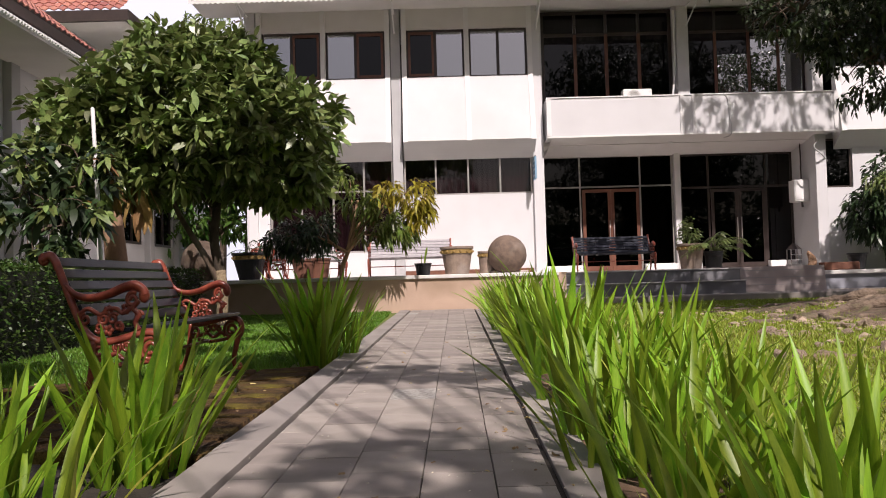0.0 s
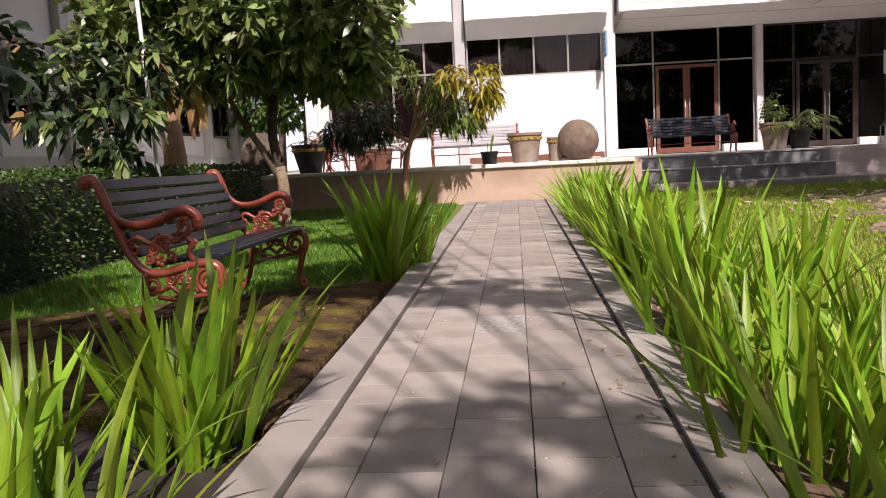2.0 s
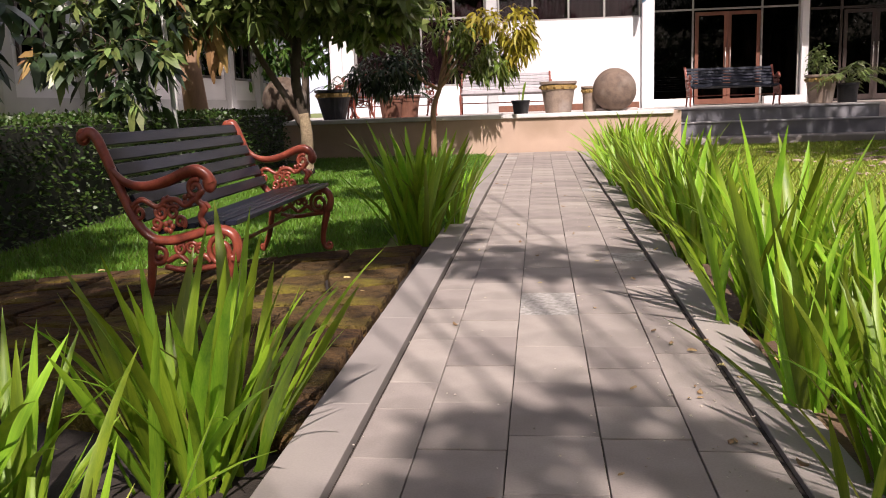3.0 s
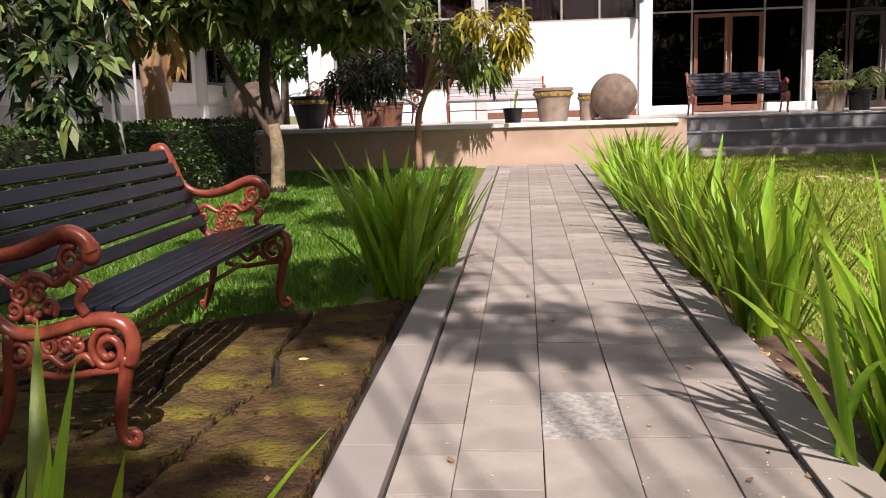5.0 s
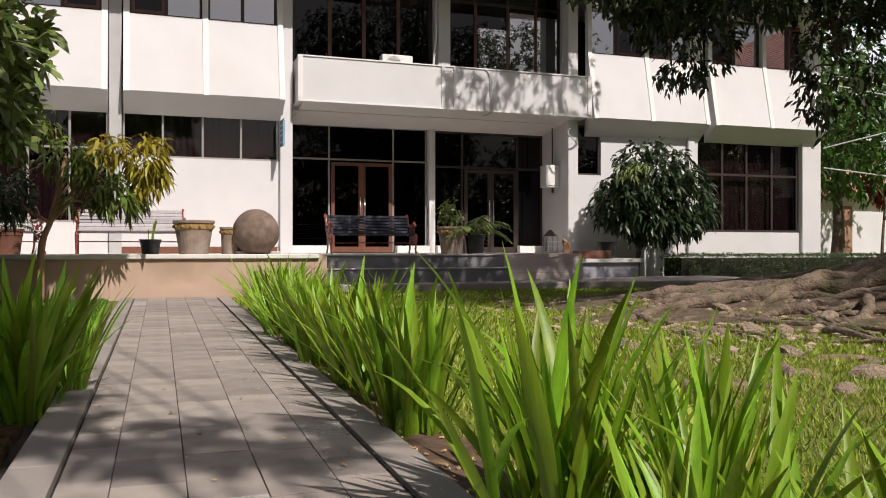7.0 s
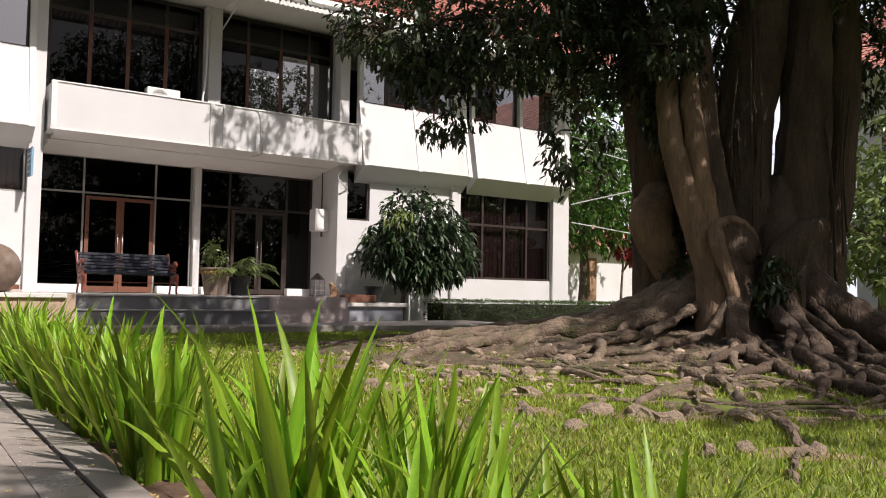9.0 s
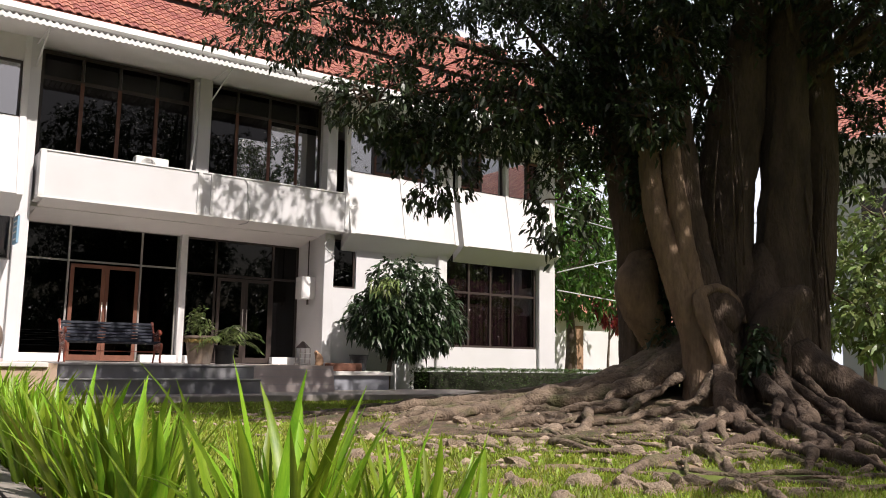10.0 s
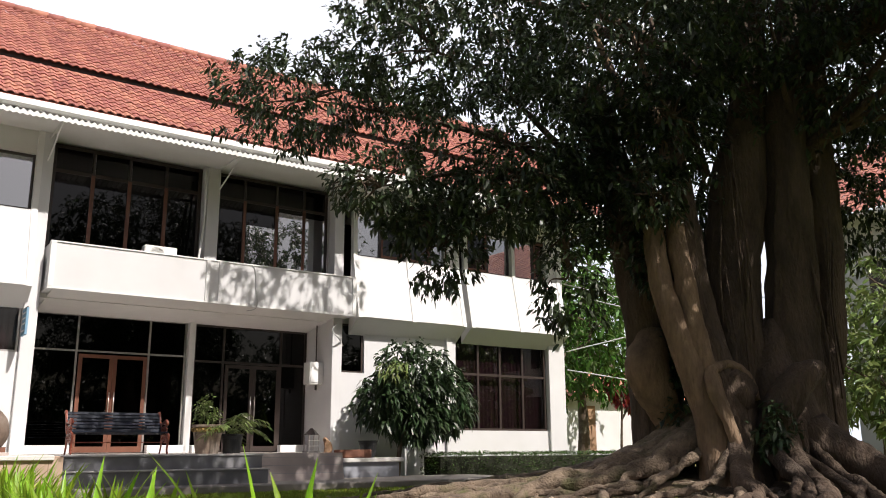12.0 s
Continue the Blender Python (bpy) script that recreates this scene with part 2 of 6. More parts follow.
def ground_material():
    """Lawn soil: green thatch broken by bare earth patches."""
    m = mat("lawn_soil", (0.15, 0.185, 0.028), (0.085, 0.115, 0.02), 0.95, 1.1, 35, 0.6, stain=0.9, stain_col=(0.2, 0.15, 0.08), dist=0.02)
    return m


M_ground = ground_material()


# ---- mesh helpers ----
def mesh_from(bm, name, material, smooth=False):
    me = bpy.data.meshes.new(name)
    bmesh.ops.recalc_face_normals(bm, faces=bm.faces)
    bm.to_mesh(me)
    bm.free()
    if material:
        me.materials.append(material)
    if smooth:
        me.polygons.foreach_set("use_smooth", [True] * len(me.polygons))
    return me


def part(name, bm, material, parent=None, label="", smooth=False):
    ob = new(name, mesh_from(bm, name, material, smooth))
    ob.parent = parent
    if label:
        ob["label"] = label
    return ob


def thing(name, label, category, at=(0, 0, 0), rz=0.0, group="", kind=""):
    ob = new(name)
    ob.empty_display_size = 0.1
    ob.matrix_world = pose(*at, 0, 0, rz)
    return tagged(ob, label, category, group, kind)


def box(bm, x0, x1, y0, y1, z0, z1, bevel=0.0):
    vs = [bm.verts.new((x, y, z)) for x in (x0, x1) for y in (y0, y1) for z in (z0, z1)]
    fs = [bm.faces.new([vs[i] for i in q]) for q in ((0, 1, 3, 2), (4, 6, 7, 5), (0, 4, 5, 1), (2, 3, 7, 6), (0, 2, 6, 4), (1, 5, 7, 3))]
    if bevel:
        es = list({e for f in fs for e in f.edges})
        bmesh.ops.bevel(bm, geom=es, offset=bevel, segments=1, affect="EDGES")
    return bm


def bx(x0, x1, y0, y1, z0, z1, bevel=0.0):
    return box(bmesh.new(), x0, x1, y0, y1, z0, z1, bevel)


def prism(profile, x0, x1):
    """A profile of (y, z) points drawn along x."""
    bm = bmesh.new()
    a = [bm.verts.new((x0, y, z)) for y, z in profile]
    b = [bm.verts.new((x1, y, z)) for y, z in profile]
    n = len(profile)
    bm.faces.new(a)
    bm.faces.new(b[::-1])
    for i in range(n):
        bm.faces.new((a[i], b[i], b[(i + 1) % n], a[(i + 1) % n]))
    return bm


def lathe(bm, profile, at=(0, 0, 0), seg=28, cap=True):
    """A profile of (radius, z) turned about z."""
    rings = []
    for r, z in profile:
        rings.append([bm.verts.new((at[0] + r * math.cos(2 * math.pi * i / seg), at[1] + r * math.sin(2 * math.pi * i / seg), at[2] + z)) for i in range(seg)])
    for a, b in zip(rings, rings[1:]):
        for i in range(seg):
            bm.faces.new((a[i], a[(i + 1) % seg], b[(i + 1) % seg], b[i]))
    if cap:
        bm.faces.new(rings[0][::-1])
        bm.faces.new(rings[-1])
    return bm


def tube(bm, pts, radii, seg=8, cap=True, flat=1.0):
    """A round tube along points; radii a number or one for each point."""
    pts = [Vector(p) for p in pts]
    if not hasattr(radii, "__len__"):
        radii = [radii] * len(pts)
    rings, side = [], None
    for i, p in enumerate(pts):
        d = (pts[min(i + 1, len(pts) - 1)] - pts[max(i - 1, 0)]).normalized()
        if side is None:
            side = d.orthogonal().normalized()
        side = (side - d * side.dot(d)).normalized()
        up = d.cross(side)
        rings.append([bm.verts.new(p + (side * math.cos(2 * math.pi * k / seg) + up * math.sin(2 * math.pi * k / seg) * flat) * radii[i]) for k in range(seg)])
    for a, b in zip(rings, rings[1:]):
        for k in range(seg):
            bm.faces.new((a[k], a[(k + 1) % seg], b[(k + 1) % seg], b[k]))
    if cap:
        bm.faces.new(rings[0][::-1])
        bm.faces.new(rings[-1])
    return bm


def spline(pts, n=6):
    """Catmull-Rom through the points."""
    P = [Vector(p) for p in pts]
    P = [P[0] * 2 - P[1], *P, P[-1] * 2 - P[-2]]
    out = []
    for i in range(1, len(P) - 2):
        a, b, c, d = P[i - 1:i + 3]
        for k in range(n):
            t = k / n
            out.append(0.5 * (2 * b + (c - a) * t + (2 * a - 5 * b + 4 * c - d) * t * t + (3 * b - a - 3 * c + d) * t ** 3))
    out.append(P[-2])
    return out


def gz(y):
    """The ground's height: a gentle rise towards the building."""
    return 0.011 * (min(max(y, -40.0), 21.0) - 9.35)


# ---- ground ----
FIG = Vector((9.95, 8.97, 0.0))


def mound(x, y):
    d2 = (x - FIG.x) ** 2 / 1.6 + (y - FIG.y) ** 2
    l, d = (x - FIG.x) * 0.811 - (y - FIG.y) * 0.584, (x - FIG.x) * 0.584 + (y - FIG.y) * 0.811
    l = max(min(l, 40.0), -40.0)
    along = 1.0 / (1.0 + math.exp(-(l + 5.6) * 2.2)) / (1.0 + math.exp(l * 1.5))
    bank = math.exp(-((d - 0.3) / (1.25 if d < 0.3 else 2.2)) ** 2) * along
    return 0.42 * math.exp(-d2 / 7.5) + 0.25 * bank


def lawn_z(x, y):
    """The lawn's surface, lower than the path and swelling round the fig's roots."""
    return gz(y) - 0.05 + mound(x, y)


def build_ground():
    xs = [-600, -300, -120, -60, -40, -30, -24, -20, -16] + [i * 0.5 for i in range(-26, 50)] + [26, 30, 36, 44, 60, 90, 140, 300, 600]
    ys = [-600, -300, -120, -60, -30, -20, -14, -10, -8] + [i * 0.5 for i in range(-14, 46)] + [24, 28, 34, 44, 60, 90, 140, 300, 600]
    verts = [(x, y, lawn_z(x, y)) for y in ys for x in xs]
    n = len(xs)
    faces = [(j * n + i, j * n + i + 1, j * n + n + i + 1, j * n + n + i) for j in range(len(ys) - 1) for i in range(n - 1)]
    me = bpy.data.meshes.new("ground")
    me.from_pydata(verts, [], faces)
    me.materials.append(M_ground)
    me.polygons.foreach_set("use_smooth", [True] * len(me.polygons))
    tagged(new("ground", me), "lawn ground of grass and bare earth", "ground", kind="structure")


build_ground()

# ---- hazy sky far behind ----
def backdrop():
    bm = bmesh.new()
    n = 40
    a = [radians(-75 + 165 * i / n) for i in range(n + 1)]
    lo = [bm.verts.new((320 * math.sin(t), 320 * math.cos(t), -5)) for t in a]
    hi = [bm.verts.new((320 * math.sin(t), 320 * math.cos(t), 330)) for t in a]
    for i in range(n):
        bm.faces.new((lo[i], lo[i + 1], hi[i + 1], hi[i]))
    m = bpy.data.materials.new("bright_haze")
    m.use_nodes = True
    p = m.node_tree.nodes["Principled BSDF"]
    p.inputs["Base Color"].default_value = (0, 0, 0, 1)
    p.inputs["Emission Color"].default_value = (0.86, 0.90, 1.0, 1)
    p.inputs["Emission Strength"].default_value = 0.95
    tagged(part("backdrop", bm, m), "bright hazy white sky", "sky", kind="structure")


backdrop()

# ---- terrace, steps, ramp, planter ----
T = 0.79  # terrace floor
WALL_Y = 16.75


def structure(name, label, category):
    return thing(name, label, category, kind="structure")


terrace = structure("terrace", "raised terrace with pale floor, white coping and peach plaster face", "terrace")
part("floor", bx(-14, 2.4, 17.09, 24.5, T - 0.2, T), M_terrazzo, terrace)
part("floor", bx(2.4, 6.95, 19.25, 24.5, T - 0.3, T), M_terrazzo, terrace)
part("floor", bx(9.14, 10.7, 22.32, 24.5, T - 0.3, T), M_terrazzo, terrace)
part("floor", bx(6.95, 9.14, 24.0, 24.5, T - 0.3, T), M_terrazzo, terrace)
bm = bx(-14, 2.32, WALL_Y, WALL_Y + 0.3, -0.25, T - 0.07)
part("retaining_wall", bm, M_peach, terrace)
part("coping", bx(-14, 2.4, WALL_Y - 0.06, WALL_Y + 0.34, T - 0.07, T + 0.01, 0.012), M_slab_white, terrace, "white painted coping slab")
part("return_wall", bx(2.32, 2.55, WALL_Y, 19.3, -0.25, T - 0.004, 0.01), M_peach, terrace)

steps = structure("entrance_steps", "dark grey tiled entrance steps with paler treads", "steps")
part("step", bx(2.56, 6.93, 18.55, 19.25, -0.1, 0.47), M_step, steps)
part("tread", bx(2.56, 6.95, 18.52, 18.9, 0.47, 0.50, 0.006), M_step_top, steps)
part("step", bx(2.56, 6.93, 18.9, 19.25, 0.47, T - 0.04), M_step, steps)
part("tread", bx(2.56, 6.95, 18.87, 19.25, T - 0.04, T - 0.008, 0.006), M_step_top, steps)

walkway = structure("walkway", "pale grey concrete walkway before the steps", "walkway")
part("slab", bx(2.4, 13.5, 17.75, 20.6, -0.1, 0.2, 0.02), M_kerb, walkway)

ramp = structure("ramp", "pink-grey tiled access ramp beside the steps", "ramp")
part("slope", prism([(19.3, 0.1), (19.42, T + 0.004), (24.0, T + 0.004), (24.0, 0.1)], 6.96, 9.13), M_ramp, ramp)
for i in range(4):
    f = (i + 0.5) / 4
    yy, zz = 19.3 + 0.12 * f, 0.1 + (T - 0.1) * f
    part("joint", bx(6.97, 9.12, yy - 0.006, yy + 0.03, zz - 0.006, zz + 0.006), M_step_top, ramp)

planter = structure("planter", "blue-grey plastered planter box with white coping", "planter")
part("box", bx(9.22, 11.17, 20.2, 22.2, -0.1, 0.56), M_planter, planter)
part("coping", bx(9.15, 11.25, 20.1, 22.3, 0.56, 0.66, 0.012), M_slab_white, planter, "white painted coping")

# ---- main building ----
WY = 22.62  # ground floor wall
UY = 22.6  # upper windows
FY = 22.1  # fronts of bays and balcony
X0, X1 = -5.35, 19.1

main = structure("wall_main", "two-storey white painted office building", "building")


def wall(x0, x1, y0, y1, z0, z1, m=None):
    part("wall", bx(x0, x1, y0, y1, z0, z1), m or M_white, main)


wall(X0, -4.72, WY, WY + 0.25, T, 4.3)
wall(-4.72, -1.28, WY, WY + 0.25, T, 1.5)
wall(-1.0, 2.6, WY, WY + 0.25, T, 3.03)
wall(10.72, 14.3, WY, WY + 0.25, -0.1, 2.95)
wall(11.5, 14.3, WY, WY + 0.25, 2.95, 4.4)
wall(14.62, 18.4, WY, WY + 0.25, -0.1, 1.4)
wall(X0, X0 + 0.25, WY + 0.25, 31, T - 0.2, 8.3)
wall(X1 - 0.25, X1, WY + 0.25, 31, -0.1, 8.3)
wall(X0, X1, 31, 31.25, 0, 8.3)
part("slab", bx(X0 + 0.25, X1 - 0.25, WY + 0.3, 31, 4.35, 4.6), M_soffit, main)
part("slab", bx(X0 + 0.25, X1 - 0.25, UY + 0.3, 31, 8.35, 8.55), M_soffit, main)
# Dark sheets and floor: the rooms' lack of light is in their colour.
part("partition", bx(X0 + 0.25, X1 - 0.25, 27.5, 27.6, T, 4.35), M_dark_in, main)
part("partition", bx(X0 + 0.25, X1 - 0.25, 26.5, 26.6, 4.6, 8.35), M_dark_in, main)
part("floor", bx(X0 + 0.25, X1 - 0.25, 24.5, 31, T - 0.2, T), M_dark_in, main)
wall(2.62, 2.88, WY + 0.25, 24.3, T, 4.45)
wall(10.45, 10.7, WY + 0.25, 24.3, T - 0.1, 4.45)


def column(x0, x1, z1, m, y0=22.5):
    part("column", bx(x0, x1, y0, WY + 0.25, 0.0, z1, 0.01), m, main)


# Column between the left bays: recess shade put into its grey colour.
for a, b, m in ((-5.3, -5.02, M_white), (-1.27, -1.0, M_grey_col), (2.6, 2.9, M_white), (10.42, 10.72, M_white), (14.3, 14.62, M_white), (18.4, 19.1, M_white)):
    column(a, b, 8.35, m)
part("column", bx(6.8, 7.14, 22.9, 23.5, 5.5, 8.35, 0.01), M_white, main)
part("column", bx(6.92, 7.09, 24.0, 24.3, T, 4.4, 0.008), M_trim, main, "slim white post")


def bay(x0, x1, panes):
    """An upper bay that leans out towards its foot, with fins and windows."""
    b = structure("window_bay", "white upper bay with slanted apron, slim fins and casement windows", "bay")
    part("apron", prism([(FY, 4.47), (FY + 0.38, 6.3), (FY + 0.5, 6.3), (FY + 0.5, 4.6), (WY + 0.045, 4.42), (WY + 0.045, 4.02)], x0, x1), M_white, b)
    part("header", bx(x0, x1, UY - 0.05, UY + 0.2, 7.66, 8.35), M_soffit, b)
    mid = (x0 + x1) / 2
    for xa in (x0, mid - 0.07, x1 - 0.13):
        part("fin", prism([(FY - 0.025, 4.45), (FY + 0.35, 6.3), (FY + 0.4, 8.35), (FY + 0.55, 8.35), (FY + 0.45, 4.45)], xa - 0.002, xa + 0.132), M_trim, b)
    for c0, c1 in ((x0 + 0.135, mid - 0.075), (mid + 0.067, x1 - 0.137)):
        w = part("window", bx(c0, c1, UY + 0.02, UY + 0.1, 6.3, 6.36), M_dark_frame, b)
        for xa, xb, za, zb in ((c0, c1, 7.6, 7.66), (c0, c0 + 0.05, 6.36, 7.6), (c1 - 0.05, c1, 6.36, 7.6), ((c0 + c1) / 2 - 0.04, (c0 + c1) / 2 + 0.04, 6.36, 7.6)):
            part("window_frame", bx(xa, xb, UY + 0.02, UY + 0.1, za, zb), M_dark_frame, w)
        h = (c0 + c1) / 2
        for k, (xa, xb) in enumerate(((c0 + 0.05, h - 0.04), (h + 0.04, c1 - 0.05))):
            pale = panes.pop(0) if panes else False
            p = part("pane", bx(xa, xb, UY + 0.05, UY + 0.058, 6.36, 7.6), M_glass_mirror if pale else M_glass, w)
            p.visible_shadow = False
            # Pale sheet behind the glass, added to imitate the reflected sky.
            if pale:
                part("blind", bx(xa, xb, UY + 0.14, UY + 0.15, 6.36, 7.5), M_sky_reflection, w, "pale sheet standing for sky reflected in the pane")
            else:
                for xc, xd, zc, zd in ((xa, xb, 6.36, 6.43), (xa, xb, 7.53, 7.6), (xa, xa + 0.06, 6.43, 7.53), (xb - 0.06, xb, 6.43, 7.53)):
                    part("sash", bx(xc, xd, UY + 0.0, UY + 0.045, zc, zd), M_frame, w)


bay(-4.98, -1.29, [True, False, True, False])
bay(-0.96, 2.66, [False, True, True, True])
bay(11.0, 14.75, [True, False, False, True])
bay(14.95, 18.95, [False, True, True, False])


def glazing(name, label, x0, x1, y, z0, z1, cols, rows, m_frame, m_glass, t=0.05, m_mullion=None):
    """A framed glazed opening: outer frame, mullions, transoms and a pane in each field."""
    w = structure(name, label, "window")
    for xa, xb, za, zb in ((x0, x1, z0, z0 + t), (x0, x1, z1 - t, z1), (x0, x0 + t, z0 + t, z1 - t), (x1 - t, x1, z0 + t, z1 - t)):
        part("window_frame", bx(xa, xb, y - 0.05, y + 0.05, za, zb), m_frame, w)
    for c in cols:
        if m_mullion:
            part("mullion", bx(c - t / 2, c + t / 2, y - 0.05, y + 0.045, z0 + t, rows[0]), m_mullion, w, "brown timber mullion")
            part("mullion", bx(c - t / 3, c + t / 3, y - 0.045, y + 0.045, rows[0], z1 - t), m_frame, w)
        else:
            part("mullion", bx(c - t / 2, c + t / 2, y - 0.045, y + 0.045, z0 + t, z1 - t), m_frame, w)
    for r in rows:
        part("transom", bx(x0 + t, x1 - t, y - 0.042, y + 0.042, r - t / 2, r + t / 2), m_frame, w)
    xs, zs = [x0, *cols, x1], [z0, *rows, z1]
    for xa, xb in zip(xs, xs[1:]):
        for za, zb in zip(zs, zs[1:]):
            p = part("pane", bx(xa + t / 2, xb - t / 2, y - 0.006, y + 0.004, za + t / 2, zb - t / 2), m_glass, w)
            p.visible_shadow = False
    return w


def curtain(x0, x1, y, z0, z1, parent):
    bm = bmesh.new()
    n = int((x1 - x0) / 0.035)
    a = [bm.verts.new((x0 + (x1 - x0) * i / n, y + 0.025 * math.sin(i * 1.5) + 0.01 * math.sin(i * 0.37), z0)) for i in range(n + 1)]
    b = [bm.verts.new((v.co.x, v.co.y, z1)) for v in a]
    for i in range(n):
        bm.faces.new((a[i], a[i + 1], b[i + 1], b[i]))
    part("curtain", bm, M_curtain, parent, "maroon pleated curtain", smooth=True)


w = glazing("window_1", "tall brown-framed window with maroon curtains", -4.7, -1.28, WY + 0.1, 1.5, 4.32, [-3.84, -2.96, -2.1], [3.2], M_grey_frame, M_glass_clear)
curtain(-4.68, -1.3, WY + 0.3, 1.5, 4.3, w)
w = glazing("window_2", "high strip window with dark maroon curtains", -0.98, 2.58, WY + 0.1, 3.03, 4.32, [-0.1, 0.8, 1.69], [], M_grey_frame, M_glass_clear, 0.045)
curtain(-0.95, 2.55, WY + 0.3, 3.03, 4.3, w)
w = glazing("window_3", "small high window with dark panes", 10.74, 11.48, WY + 0.1, 2.95, 4.32, [], [], M_dark_frame, M_glass)
w = glazing("window_4", "large framed window with maroon curtains", 14.64, 18.38, WY + 0.1, 1.4, 4.32, [15.6, 16.47, 17.4], [3.1], M_dark_frame, M_glass_clear, 0.07)
curtain(14.66, 18.36, WY + 0.3, 1.4, 4.3, w)

# entrance
DY = 24.2
e1 = glazing("window_5", "dark glazed entrance screen with slim grey metal frame", 3.0, 6.9, DY, T + 0.02, 4.22, [4.15, 5.93], [3.3], M_grey_frame, M_glass, 0.045)
e2 = glazing("window_6", "dark glazed screen with bronze frame", 7.1, 10.44, DY, T + 0.02, 4.2, [7.95, 9.65], [3.2], M_dark_frame, M_glass, 0.06)


def double_door(name, x0, x1, y, z1, m, label):
    d = structure(name, label, "door")
    c = (x0 + x1) / 2
    for xa, xb in ((x0, c - 0.004), (c + 0.004, x1)):
        leaf = part("leaf", bx(xa, xb, y - 0.1, y - 0.05, T + 0.03, T + 0.17), m, d)
        for q in ((xa, xa + 0.09, T + 0.17, z1), (xb - 0.09, xb, T + 0.17, z1), (xa + 0.09, xb - 0.09, z1 - 0.09, z1)):
            part("stile", bx(q[0], q[1], y - 0.1, y - 0.05, q[2], q[3]), m, leaf)
        part("pane", bx(xa + 0.09, xb - 0.09, y - 0.08, y - 0.074, T + 0.17, z1 - 0.09), M_glass, leaf)
    for s in (-1, 1):
        bm = bmesh.new()
        tube(bm, [(c + s * 0.06, y - 0.16, T + 0.85), (c + s * 0.06, y - 0.16, T + 1.5)], 0.014, 10)
        for zz in (T + 0.95, T + 1.4):
            tube(bm, [(c + s * 0.06, y - 0.16, zz), (c + s * 0.06, y - 0.1, zz)], 0.009, 8)
        part("handle", bm, M_chrome, d, "long brushed steel pull handle", smooth=True)


double_door("door_1", 4.2, 5.88, DY, 3.22, M_frame, "closed double door of brown timber and dark glass")
double_door("door_2", 8.0, 9.6, DY, 3.14, M_dark_frame, "closed double door with dark bronze frame")
for a, b in ((3.05, 4.12), (5.96, 6.9), (7.12, 7.6), (9.6, 10.4)):
    tagged(part("trim", bx(a, b, 23.86, DY - 0.12, T, T + 0.2, 0.01), M_trim), "low white plinth block against the glazed screen", "plinth", kind="structure")

# balcony
balc = structure("balcony", "white painted balcony parapet over the entrance", "balcony")
BX0, BX1 = 2.97, 10.9
part("parapet", bx(BX0, BX1, FY, FY + 0.14, 4.46, 5.53, 0.012), M_white, balc)
part("side_panel", bx(BX0, BX0 + 0.14, FY + 0.14, 23.3, 4.46, 5.53), M_white, balc)
part("side_panel", bx(BX1 - 0.14, BX1, FY + 0.14, 23.0, 4.46, 5.53), M_white, balc)
part("floor_slab", prism([(FY + 0.14, 4.47), (24.3, 4.17), (24.3, 4.72), (FY + 0.14, 4.62)], BX0 + 0.14, BX1 - 0.14), M_soffit, balc)
part("rim", bx(BX0 - 0.01, BX1 + 0.01, FY - 0.025, FY + 0.16, 5.53, 5.56), M_trim, balc)
part("rim", bx(BX0 - 0.01, BX1 + 0.01, FY - 0.02, FY - 0.002, 4.45, 4.5), M_trim, balc)
for xa in (BX0 - 0.01, BX1 - 0.11):
    part("edge_strip", bx(xa, xa + 0.12, FY - 0.03, FY - 0.003, 4.5, 5.53), M_trim, balc)
for xa in (6.65, 6.98):
    part("strip", bx(xa - 0.05, xa + 0.05, FY - 0.03, FY - 0.003, 4.5, 5.53), M_trim, balc)
bm = bmesh.new()
tube(bm, spline([(7.78, FY - 0.015, 5.56), (7.9, FY - 0.015, 5.4), (7.93, FY - 0.015, 5.0), (7.98, FY - 0.015, 4.46), (7.9, FY + 0.6, 4.42), (7.5, FY + 1.2, 4.36)]), 0.012, 6)
part("cable", bm, M_grey_col, balc, "thin grey cable running down the parapet")
bm = bmesh.new()
lathe(bm, [(0.05, 0), (0.06, 0.05), (0.05, 0.06)], (6.55, 22.9, 4.34), 12)
part("lamp", bm, M_metal_white, balc)

UG = 23.4
g1 = glazing("window_7", "dark upper glazing with brown mullions behind the balcony", 3.02, 6.78, UG, 4.72, 8.3, [4.0, 4.9, 5.84], [7.62], M_dark_frame, M_glass, 0.09, M_frame)
g2 = glazing("window_8", "upper glazing with pale reflective panes behind the balcony", 7.16, 10.6, UG, 4.72, 8.3, [8.04, 9.0, 9.85], [7.62], M_dark_frame, M_glass, 0.08, M_frame)
for a, b, z1 in ((8.1, 8.95, 6.95), (9.06, 9.8, 7.45), (9.9, 10.55, 7.4)):
    part("pane", bx(a, b, UG - 0.03, UG - 0.022, 4.8, z1), M_glass_mirror, g2, "sliding pane of reflective glass")
wall(10.6, 11.0, UG - 0.1, UG + 0.15, 4.6, 8.35)
wall(2.86, 3.02, UG - 0.1, UG + 0.15, 4.6, 8.35)


